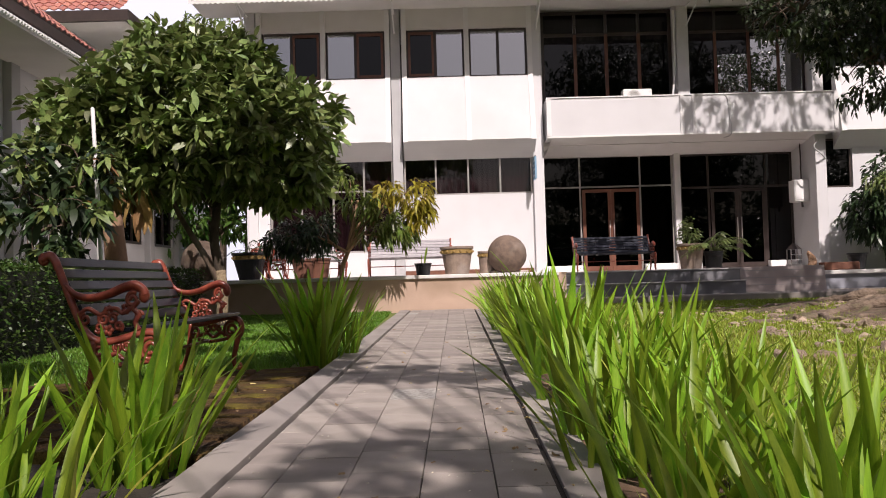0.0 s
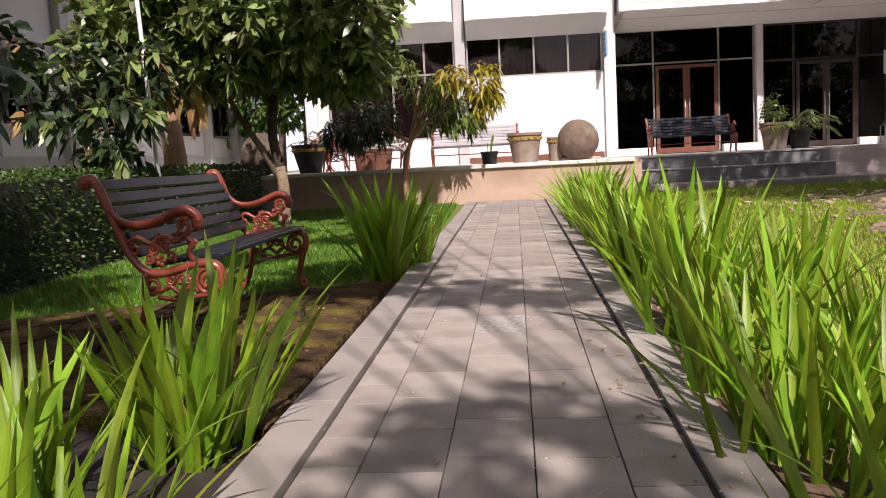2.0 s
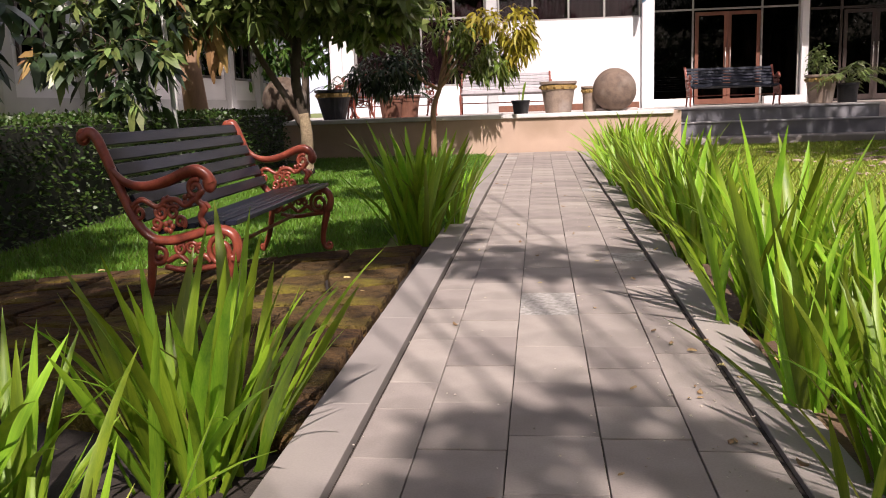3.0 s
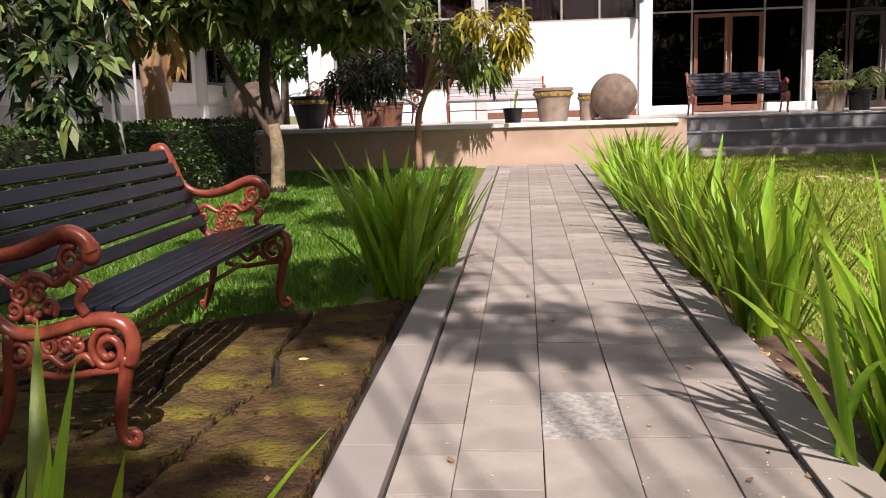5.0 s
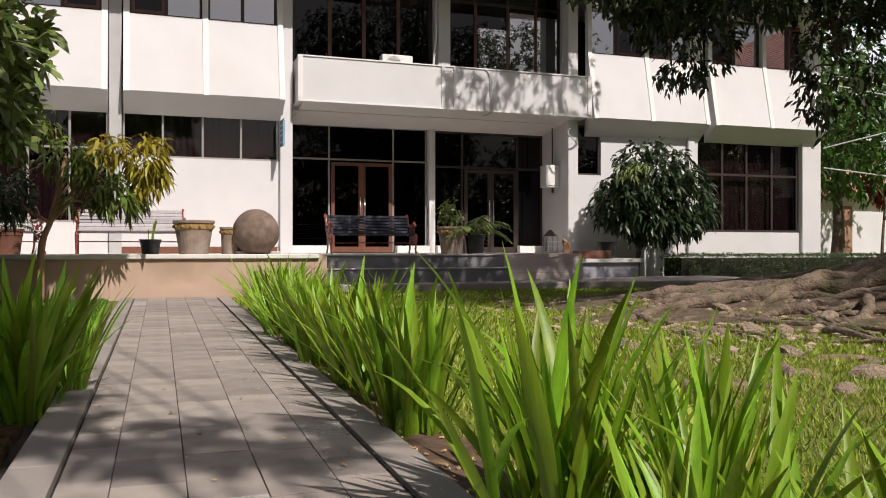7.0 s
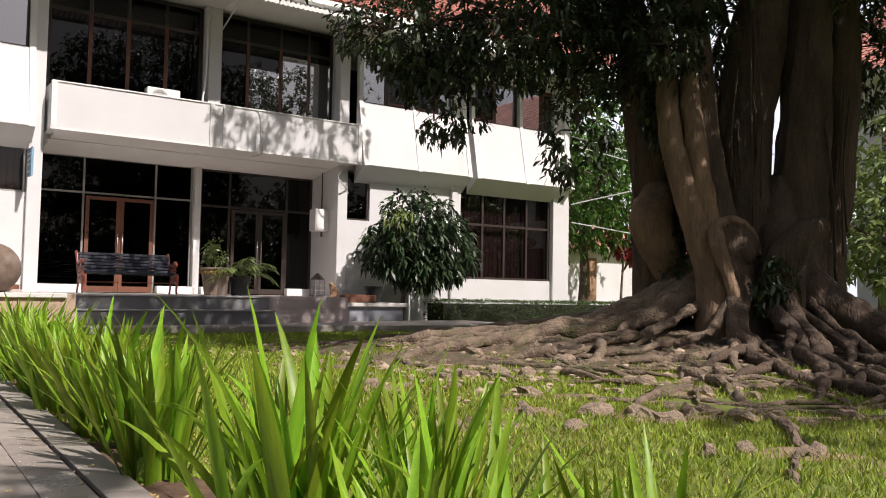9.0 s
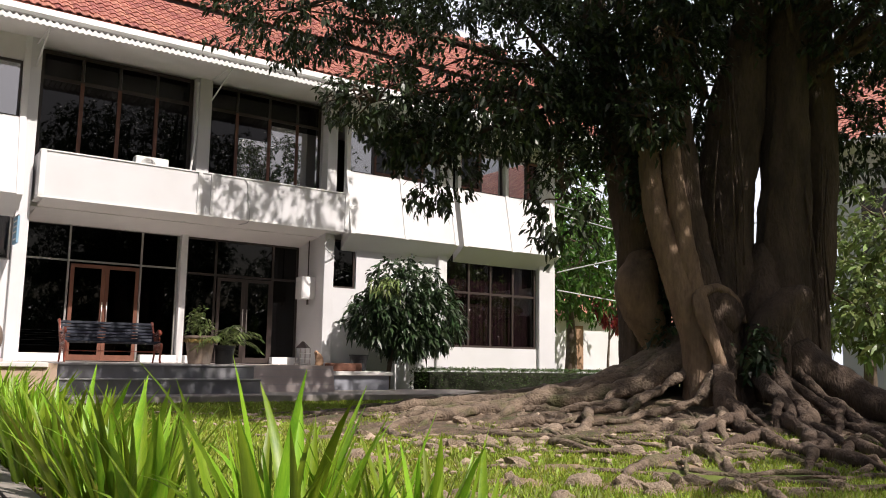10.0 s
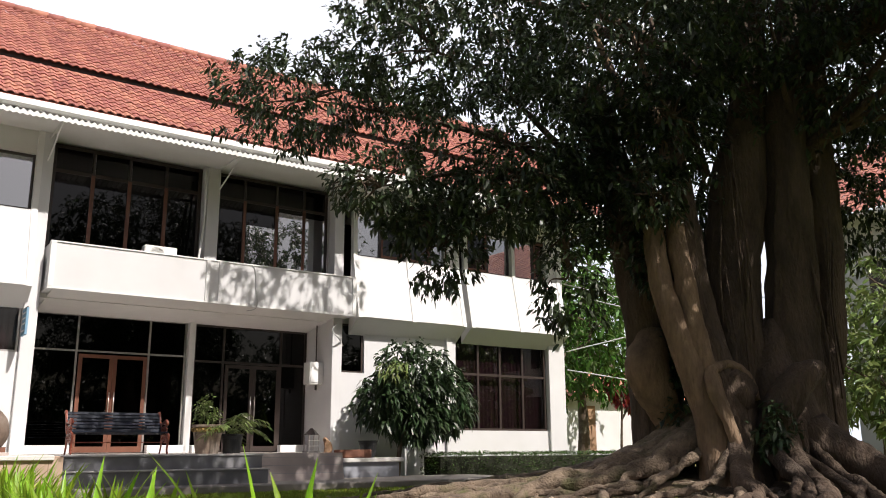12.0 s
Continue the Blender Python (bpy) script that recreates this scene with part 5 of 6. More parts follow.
fig = thing("fig_tree", "huge old fig tree with fused grey-brown stems and spreading roots", "tree", FIG)
# each stem: sideways, depth, height, radius
STEMS = [
    [(-0.05, 0, -0.1, 0.85), (-0.07, 0, 0.5, 0.62), (-0.14, 0, 1.3, 0.5), (-0.18, 0, 2.28, 0.42), (-0.1, 0.1, 3.37, 0.39), (0.14, 0.2, 4.69, 0.38), (0.4, 0.2, 6.2, 0.28), (0.6, 0.2, 8.6, 0.15)],
    [(0.5, 0, -0.1, 0.8), (0.49, 0, 0.5, 0.6), (0.52, 0, 1.32, 0.48), (0.66, 0, 2.3, 0.40), (0.75, 0, 3.4, 0.32), (0.81, 0, 4.64, 0.31), (0.9, 0, 6.0, 0.26), (1.2, 0, 8.6, 0.12)],
    [(1.0, 0.3, -0.1, 0.72), (1.02, 0.3, 0.5, 0.48), (1.02, 0.3, 1.33, 0.36), (1.22, 0.3, 2.33, 0.3), (1.36, 0.3, 3.44, 0.29), (1.38, 0.3, 4.74, 0.27), (1.4, 0.3, 6.1, 0.24), (1.7, 0.3, 8.6, 0.14)],
    [(0.55, -0.35, -0.1, 0.62), (0.45, -0.35, 0.6, 0.5), (0.35, -0.3, 1.3, 0.44), (0.3, -0.15, 2.0, 0.33), (0.4, 0.0, 2.6, 0.16)],
    [(-0.66, -0.75, -0.1, 0.4), (-0.68, -0.7, 0.45, 0.3), (-0.73, -0.65, 1.13, 0.235), (-0.89, -0.6, 1.74, 0.215), (-1.06, -0.55, 2.28, 0.2), (-1.23, -0.5, 2.84, 0.18), (-1.3, -0.4, 3.42, 0.16), (-1.33, -0.2, 4.55, 0.13), (-1.5, 0, 5.8, 0.09), (-1.9, 0.3, 7.4, 0.03)],
    [(-0.5, -0.75, 0.3, 0.22), (-0.58, -0.7, 0.98, 0.19), (-0.75, -0.65, 1.73, 0.165), (-0.88, -0.6, 2.43, 0.15), (-0.95, -0.5, 3.08, 0.14), (-1.0, -0.4, 3.67, 0.13), (-1.0, -0.2, 4.7, 0.1), (-1.1, 0, 6.0, 0.07), (-1.3, 0.3, 7.4, 0.03)],
    [(-1.1, 0.5, -0.1, 0.6), (-1.14, 0.5, 0.64, 0.42), (-1.2, 0.5, 1.3, 0.36), (-1.24, 0.5, 2.57, 0.35), (-1.4, 0.5, 3.61, 0.33), (-1.64, 0.5, 4.93, 0.28), (-2.0, 0.5, 6.5, 0.2)],
    [(-1.05, 0.2, 0.9, 0.18), (-1.15, 0.15, 1.29, 0.22), (-1.3, 0.1, 1.61, 0.29), (-1.42, 0.1, 1.98, 0.32), (-1.32, 0.2, 2.33, 0.24), (-1.13, 0.4, 2.6, 0.12)],
    [(-0.4, -0.98, -0.1, 0.16), (-0.47, -0.98, 0.4, 0.12), (-0.52, -0.97, 0.69, 0.1), (-0.61, -0.95, 1.12, 0.095), (-0.74, -0.9, 1.49, 0.09), (-0.78, -0.82, 1.79, 0.08), (-0.66, -0.72, 1.93, 0.065), (-0.4, -0.6, 1.97, 0.06), (-0.18, -0.56, 1.8, 0.05), (-0.07, -0.5, 1.5, 0.04)],
    [(0.0, -0.65, 1.05, 0.22), (0.2, -0.75, 1.5, 0.23), (0.46, -0.8, 1.8, 0.19), (0.64, -0.82, 1.93, 0.12), (0.7, -0.83, 1.96, 0.05)],
    [(-0.45, -0.5, -0.1, 0.6), (-0.48, -0.45, 0.7, 0.46), (-0.55, -0.4, 1.5, 0.38), (-0.68, -0.35, 2.3, 0.27), (-0.75, -0.3, 3.2, 0.2), (-0.82, -0.2, 4.6, 0.15), (-0.9, 0, 6.0, 0.1), (-1.0, 0.3, 7.6, 0.03)],
]
# Stems that take the sunlit copy of the bark.
SUNLIT_STEMS = (4, 5, 7, 8)


def gnarl(bm, amount, scale, flute=1.0):
    for v in bm.verts:
        q = Vector((v.co.x, v.co.y, v.co.z * flute)) * scale
        v.co += noise.noise_vector(q) * amount + noise.noise_vector(q * 2.7) * amount * 0.55 + noise.noise_vector(q * 6.1) * amount * 0.2


for k, st in enumerate(STEMS):
    bm = bmesh.new()
    pts = spline([fg(l, d, z) - FIG for l, d, z, _ in st], 9)
    rad = [p.x for p in spline([(q[3], 0, 0) for q in st], 9)]
    tube(bm, pts, rad, 44 if rad[0] > 0.3 else 20)
    gnarl(bm, min(0.1, rad[-1] * 0.5 + 0.02), 2.6, 0.2)
    gnarl(bm, 0.02, 9.0, 0.3)
    part("stem", bm, M_ficus_lit if k in SUNLIT_STEMS else M_ficus, fig, smooth=True)
# the rough hollow of an old limb scar
bm = bmesh.new()
bmesh.ops.create_icosphere(bm, subdivisions=4, radius=0.33, matrix=Matrix.Translation(fg(-0.42, -0.45, 1.62) - FIG) @ Matrix.Diagonal((1, 1, 1.15, 1)))
gnarl(bm, 0.07, 5.0)
part("limb_scar", bm, M_ficus, fig, "dark rough scar of a lost limb", smooth=True)
# hanging aerial roots
rnd = random.Random(9)
for i in range(14):
    l, d = rnd.choice((rnd.uniform(-0.35, 0.05), rnd.uniform(0.6, 1.4))), rnd.uniform(-0.45, -0.2)
    z1, z0 = rnd.uniform(3.2, 5.5), rnd.uniform(0.7, 2.6)
    bm = bmesh.new()
    tube(bm, spline([fg(l, d, z1) - FIG, fg(l + rnd.uniform(-0.15, 0.15), d - 0.1, (z0 + z1) / 2) - FIG, fg(l + rnd.uniform(-0.2, 0.2), d, z0) - FIG], 5), rnd.uniform(0.008, 0.022), 6)
    part("aerial_root", bm, M_ficus, fig, smooth=True)

# surface roots
ROOTS = [(-172, 6.3, 0.20), (-165, 4.4, 0.17), (176, 5.4, 0.22), (166, 6.8, 0.2), (157, 5.6, 0.2), (148, 4.5, 0.17), (-150, 3.9, 0.17), (-140, 3.2, 0.18), (-128, 3.5, 0.16), (-118, 3.0, 0.2), (-108, 4.6, 0.15), (-98, 3.1, 0.18), (-86, 2.8, 0.22), (-74, 3.4, 0.17), (-60, 3.6, 0.22), (-46, 3.8, 0.24), (-32, 4.2, 0.22), (-18, 3.5, 0.24), (0, 4.0, 0.2), (138, 4.0, 0.2), (120, 3.5, 0.2)]
rroot = random.Random(90)
THIN = [(rroot.uniform(-180, 30), rroot.uniform(1.0, 2.6), rroot.uniform(0.03, 0.065), rroot.uniform(1.2, 4.2)) for _ in range(60)]
for k, (ang, ln, r0, start) in enumerate([(*q, 0.75) for q in ROOTS] + THIN):
    rnd = random.Random(60 + k)
    main_root = start == 0.75
    a = radians(ang)
    pts, rad = [], []
    n = 11
    if main_root and -145 < ang < 5:
        r0 *= rnd.choice((0.45, 0.6, 0.8, 1.1))
    drift = rnd.uniform(-0.05, 0.05) if main_root else rnd.uniform(-0.12, 0.12)
    for i in range(n + 1):
        t = i / n
        a += rnd.uniform(-0.07, 0.07) + drift
        q = FIG + LAT * math.cos(a) * (start + ln * t) * 1.05 + DEP * math.sin(a) * (start + ln * t)
        rr = r0 * ((1.3 - 1.1 * t ** 0.7) if main_root else (1 - 0.6 * t)) * (1 + rnd.uniform(-0.2, 0.2))
        h = lawn_z(q.x, q.y) + (0.6 * math.exp(-t * ln * 1.35) if main_root else 0.0) + rr * 0.25 + rnd.uniform(-0.035, 0.035)
        if i == n:
            h = lawn_z(q.x, q.y) - 0.07
        pts.append(Vector((q.x, q.y, h)) - FIG)
        rad.append(max(rr * 0.82, 0.02))
    bm = bmesh.new()
    sp = spline(pts, 8 if main_root else 5)
    tube(bm, sp, [p.x for p in spline([(x, 0, 0) for x in rad], 8 if main_root else 5)], 20 if main_root else 9)
    if main_root and ln > 3:
        for j in (0.25, 0.42, 0.6, 0.78):
            i = int(j * (len(sp) - 1))
            s = sp[i]
            dr = (sp[i] - sp[i - 1]).normalized()
            off = Vector((-dr.y, dr.x, 0)) * rnd.choice((-1, 1))
            e = s + dr * rnd.uniform(0.6, 1.3) + off * rnd.uniform(0.35, 0.9)
            ew = e + FIG
            e.z = lawn_z(ew.x, ew.y) - 0.05
            m = s.lerp(e, 0.5) + Vector((0, 0, 0.05)) + off * rnd.uniform(-0.1, 0.2)
            tube(bm, spline([s, m, e], 8), [0.08 - 0.0035 * q for q in range(17)], 10)
    gnarl(bm, 0.05 if main_root else 0.03, 2.3)
    gnarl(bm, 0.018, 9.0)
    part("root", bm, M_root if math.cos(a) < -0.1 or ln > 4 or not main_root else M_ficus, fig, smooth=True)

# crown
r = np.random.default_rng(71)


def lobe(l, d, z, a, b, c):
    p = fg(l, d, z)
    return (p.x, p.y, p.z, a, b, c)


NEAR = [(5.4, 11.6, 4.55, 0.85, 0.8, 0.55), (6.0, 11.4, 4.2, 0.7, 0.7, 0.5), lobe(-3.4, 0.2, 5.4, 1.9, 1.9, 1.3), lobe(-2.0, 0.4, 4.7, 1.2, 1.2, 0.9), lobe(-4.35, -0.2, 3.75, 0.7, 0.7, 0.75), lobe(-2.55, -0.4, 3.35, 0.6, 0.6, 0.95), lobe(-6.5, 0.4, 6.3, 1.5, 1.4, 0.75), lobe(-4.4, 0.6, 7.2, 2.0, 1.8, 1.0),
        lobe(-0.6, 0.9, 5.4, 2.2, 1.4, 1.5), lobe(1.9, -0.4, 6.2, 1.6, 1.6, 1.1), lobe(-1.4, -0.3, 6.6, 2.0, 1.8, 1.2), lobe(2.6, 1.2, 4.9, 1.4, 1.4, 1.2), lobe(0.4, -0.9, 7.2, 2.0, 1.6, 1.0), lobe(-3.3, -0.5, 4.5, 1.0, 0.9, 0.7), lobe(-1.35, -0.75, 4.35, 0.6, 0.4, 0.5), lobe(-1.0, -0.7, 5.5, 1.0, 0.5, 0.8)]
# HIGH also holds unseen lobes, placed to shade the trunk, roots and balcony.
HIGH = [lobe(-3.5, 1.5, 9.2, 3.0, 2.8, 1.3), lobe(0, 0.5, 9.6, 3.2, 3.0, 1.8), lobe(3.9, 0.4, 7.2, 2.0, 2.0, 1.7), lobe(3.5, 3.8, 9.0, 3.2, 3.2, 2.0), lobe(0, 3.6, 8.4, 2.6, 2.4, 1.6), (10.96, 5.03, 7.48, 1.7, 1.3, 1.5), (11.17, 4.12, 9.47, 1.8, 1.5, 1.5), (11.20, 5.85, 5.20, 1.2, 0.9, 1.2), (11.47, 4.91, 6.06, 1.6, 1.2, 1.4), (12.02, 4.02, 7.77, 1.6, 1.4, 1.5), (10.43, 4.99, 6.34, 1, 0.8, 0.9), (14.44, -1.02, 10.33, 1.8, 1.6, 0.7), (13.53, 0.51, 9.76, 1.4, 1.2, 0.6), (11.45, 0.05, 8.90, 1.5, 1.3, 0.8), (12.77, -1.68, 9.47, 1.8, 1.4, 0.8), (10.61, 1.84, 9.19, 1.5, 1.2, 0.8), (9.2, 16.2, 12.0, 1.0, 0.9, 0.5), (11.4, 16.0, 12.2, 1.5, 1.1, 0.6), (10.4, 5.6, 9.4, 2.0, 1.4, 0.8), (8.2, 5.2, 9.8, 1.8, 1.3, 0.7), (6.6, 6.6, 9.9, 1.5, 1.2, 0.6), (12.6, 4.6, 9.6, 2.0, 1.3, 0.8), (8.2, -2.8, 9.2, 1.5, 1.1, 0.5), (10.4, -2.4, 9.4, 1.8, 1.2, 0.6), lobe(0.2, 2.6, 5.2, 1.6, 0.8, 1.7), lobe(1.9, 2.4, 5.6, 1.0, 0.8, 1.4)]
pos, out, c, d = crown(NEAR, 5000, 13, r)
leaf_batch("crown", pos - np.array(FIG), out, 0.108, 0.46, 0.55, M_leaf_fig, 72, fig)["label"] = "dark glossy leaves hanging in sprays"
pos, out, c2, d2 = crown(HIGH, 6600, 11, r)
leaf_batch("crown", pos - np.array(FIG), out, 0.15, 0.46, 0.5, M_leaf_fig, 73, fig)["label"] = "dark upper crown of many leaves, with unseen lobes added for shade"
rnd = random.Random(12)
for L in NEAR + HIGH:
    bm = bmesh.new()
    t = Vector(L[:3]) - FIG
    top = t.z > 7.5
    s = min((fg(-0.3, 0.3, 5.0), fg(1.1, 0, 5.2), fg(-2.1, 0.5, 5.0)) if not top else (fg(0.2, 0.3, 6.4), fg(1.4, 0, 6.6)), key=lambda p: (p - FIG - t).length) - FIG
    limbs(bm, s, [t], 0.11 if top else 0.07, rnd)
    limbs(bm, t, [t + Vector((rnd.uniform(-1, 1) * L[3], rnd.uniform(-1, 1) * L[4], rnd.uniform(-0.9, 0.6) * L[5])) * 0.85 for _ in range(9)], 0.022, rnd)
    part("branch", bm, M_ficus, fig, smooth=True)

# ivy hanging round the stems
pos, out, c, d = crown([lobe(-1.0, -0.05, 1.2, 0.22, 0.2, 0.7), lobe(-1.0, 0.1, 2.2, 0.2, 0.2, 0.8), lobe(-1.25, 0.0, 3.6, 0.4, 0.3, 0.7), lobe(0.0, -0.95, 1.1, 0.35, 0.12, 0.35)], 300, 8, r)
leaf_batch("ivy", pos - np.array(FIG), out, 0.12, 0.42, 0.6, M_leaf_dark, 75, fig)["label"] = "dark climbing leaves on the stems"

# unseen spreading tree added behind, its crown lobes placed to dapple path and garden
tree("rain_tree", "tall unseen tree added to shade path, lawn and terrace wall", "tree",
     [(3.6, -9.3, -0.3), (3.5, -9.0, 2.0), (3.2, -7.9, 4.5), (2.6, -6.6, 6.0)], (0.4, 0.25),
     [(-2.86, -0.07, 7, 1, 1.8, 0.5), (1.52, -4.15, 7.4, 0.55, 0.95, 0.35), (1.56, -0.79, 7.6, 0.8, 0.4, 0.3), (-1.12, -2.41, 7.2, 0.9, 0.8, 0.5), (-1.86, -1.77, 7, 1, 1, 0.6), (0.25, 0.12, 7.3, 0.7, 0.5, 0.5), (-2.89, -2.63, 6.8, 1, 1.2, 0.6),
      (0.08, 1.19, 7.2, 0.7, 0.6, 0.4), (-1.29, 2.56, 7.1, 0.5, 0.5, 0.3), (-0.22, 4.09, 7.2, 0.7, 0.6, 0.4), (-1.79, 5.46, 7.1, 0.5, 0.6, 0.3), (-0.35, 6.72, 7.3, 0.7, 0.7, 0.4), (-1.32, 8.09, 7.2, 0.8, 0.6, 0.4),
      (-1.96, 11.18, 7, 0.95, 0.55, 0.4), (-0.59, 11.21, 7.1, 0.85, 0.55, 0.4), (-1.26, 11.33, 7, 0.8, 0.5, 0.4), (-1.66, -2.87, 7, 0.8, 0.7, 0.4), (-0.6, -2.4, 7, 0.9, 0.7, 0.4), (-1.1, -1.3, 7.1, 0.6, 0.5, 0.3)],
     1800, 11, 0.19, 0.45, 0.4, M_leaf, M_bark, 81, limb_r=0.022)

# a second unseen tree, added out of view to shade the side wing
tree("rain_tree", "unseen spreading tree added to shade the side wing", "tree",
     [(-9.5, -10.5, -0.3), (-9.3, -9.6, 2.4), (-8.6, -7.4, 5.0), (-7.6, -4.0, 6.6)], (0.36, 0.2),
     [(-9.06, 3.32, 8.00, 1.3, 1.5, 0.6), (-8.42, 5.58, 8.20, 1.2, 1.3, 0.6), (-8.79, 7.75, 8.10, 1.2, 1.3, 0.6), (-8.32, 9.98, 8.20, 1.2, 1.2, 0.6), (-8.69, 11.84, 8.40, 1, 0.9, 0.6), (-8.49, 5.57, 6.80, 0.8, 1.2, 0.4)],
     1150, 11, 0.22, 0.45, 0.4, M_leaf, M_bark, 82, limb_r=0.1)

# bare leafy soil among the roots
bm = bmesh.new()
rings = []
for j in range(19):
    ring = []
    for i in range(96):
        a = 2 * math.pi * i / 96
        rr = (0.2 + 3.3 * j / 18) * (1 + 0.22 * noise.noise(Vector((math.cos(a) * 1.6, math.sin(a) * 1.6, 0.5))))
        q = FIG + LAT * math.cos(a) * rr * (1.25 if math.cos(a) > 0 else 1.75) + DEP * math.sin(a) * rr * 0.8
        ring.append(bm.verts.new((q.x, q.y, lawn_z(q.x, q.y) + (0.03 if j < 18 else -0.06) + 0.06 * noise.noise(q * 1.7) + 0.035 * noise.noise(q * 4.3))))
    rings.append(ring)
for a, b in zip(rings, rings[1:]):
    for i in range(96):
        bm.faces.new((a[i], a[(i + 1) % 96], b[(i + 1) % 96], b[i]))
tagged(part("root_soil", bm, mat("root_earth", (0.2, 0.14, 0.09), (0.06, 0.042, 0.028), 0.95, 9, 60, 1.0, stain=0.85, stain_col=(0.055, 0.075, 0.014), dist=0.05), smooth=True), "bare brown earth with litter round the fig", "soil", kind="structure")

# ---- rubble ----
def rock_mesh(seed):
    bm = bmesh.new()
    bmesh.ops.create_icosphere(bm, subdivisions=2, radius=1.0)
    off = Vector((seed * 3.1, seed * 1.7, 0))
    for v in bm.verts:
        v.co *= 1 + 0.6 * noise.noise(v.co * 1.3 + off) + 0.4 * noise.noise(v.co * 3.1 + off)
        v.co.z *= 0.8
    return mesh_from(bm, "boulder", M_rock, False)


ROCKS = [rock_mesh(s) for s in range(6)]
rnd = random.Random(17)
for i in range(95):
    if i < 70:
        a, d = rnd.uniform(-178, -96), rnd.uniform(2.2, 5.2)
        q = FIG + LAT * math.cos(radians(a)) * d * 1.15 + DEP * math.sin(radians(a)) * d * 0.75
    else:
        q = Vector((rnd.uniform(4.2, 8.6), rnd.uniform(9.0, 15.0), 0))
    s = rnd.uniform(0.03, 0.08) * (1.6 if rnd.random() < 0.15 else 1)
    ob = new("boulder", rnd.choice(ROCKS))
    ob.matrix_world = Matrix.Translation((q.x, q.y, lawn_z(q.x, q.y) + s * 0.12)) @ pose(0, 0, 0, rnd.uniform(-20, 20), rnd.uniform(-20, 20), rnd.uniform(0, 360)) @ Matrix.Diagonal((s * rnd.uniform(1, 1.7), s, s * rnd.uniform(0.7, 1.2), 1))
    tagged(ob, "pale weathered limestone lump among the fig roots", "rock", "rubble round the fig")


# rubble breaking through the lawn before the roots
rnd = random.Random(23)
M_bare = mat("pale_bare_earth", (0.36, 0.26, 0.17), (0.15, 0.1, 0.065), 0.95, 10, 60, 1.0, stain=0.6, stain_col=(0.09, 0.085, 0.03), dist=0.03)
for cx, cy in ((4.04, 6.96), (4.99, 7.28), (4.69, 6.32), (5.91, 6.87), (5.22, 5.90), (5.61, 5.71), (4.46, 4.75), (3.80, 8.71), (3.30, 6.54), (4.75, 9.11)):
    bm = bmesh.new()
    rings = []
    for j, rr in enumerate((0.04, 0.16, 0.28, 0.4, 0.52)):
        ring = []
        for i in range(28):
            a = 2 * math.pi * i / 28
            q = Vector((cx, cy, 0)) + (LAT * math.cos(a) * 1.5 + DEP * math.sin(a) * 0.75) * rr * (1 + 0.45 * noise.noise(Vector((cx + math.cos(a) * 1.4, cy + math.sin(a) * 1.4, 0.3))))
            ring.append(bm.verts.new((q.x, q.y, lawn_z(q.x, q.y) + (0.03 - 0.018 * j if j < 4 else -0.05) + 0.03 * noise.noise(q * 5))))
        rings.append(ring)
    bm.faces.new(rings[0][::-1])
    for a, b in zip(rings, rings[1:]):
        for i in range(28):
            bm.faces.new((a[i], a[(i + 1) % 28], b[(i + 1) % 28], b[i]))
    tagged(part("bare_patch", bm, M_bare, smooth=True), "pale bare earth patch breaking through the lawn", "soil", kind="structure")
    for i in range(4):
        q = Vector((cx, cy, 0)) + LAT * rnd.gauss(0, 0.4) + DEP * rnd.gauss(0, 0.16)
        z = rnd.uniform(0.03, 0.085)
        ob = new("boulder", rnd.choice(ROCKS))
        ob.matrix_world = Matrix.Translation((q.x, q.y, lawn_z(q.x, q.y) + z * 0.1)) @ pose(0, 0, 0, rnd.uniform(-25, 25), rnd.uniform(-25, 25), rnd.uniform(0, 360)) @ Matrix.Diagonal((z * rnd.uniform(1, 2.2), z, z * rnd.uniform(0.8, 1.5), 1))
        tagged(ob, "pale weathered lump breaking through the lawn", "rock", "rubble round the fig")
# bleached root snaking out over the grass
pts = [Vector((x, y, lawn_z(x, y) + 0.01 + 0.02 * math.sin(i * 2.1))) - FIG for i, (x, y) in enumerate(((8.28, 8.52), (6.63, 6.84), (5.58, 5.74), (5.06, 5.13), (4.38, 4.67), (3.72, 4.31)))]
sp_ = spline(pts, 8)
bm = bmesh.new()
tube(bm, sp_, [0.05 - 0.03 * i / len(sp_) for i in range(len(sp_))], 14)
gnarl(bm, 0.09, 3.1)
gnarl(bm, 0.03, 9.0)
part("root", bm, M_root, fig, "bleached pale root end", smooth=True)


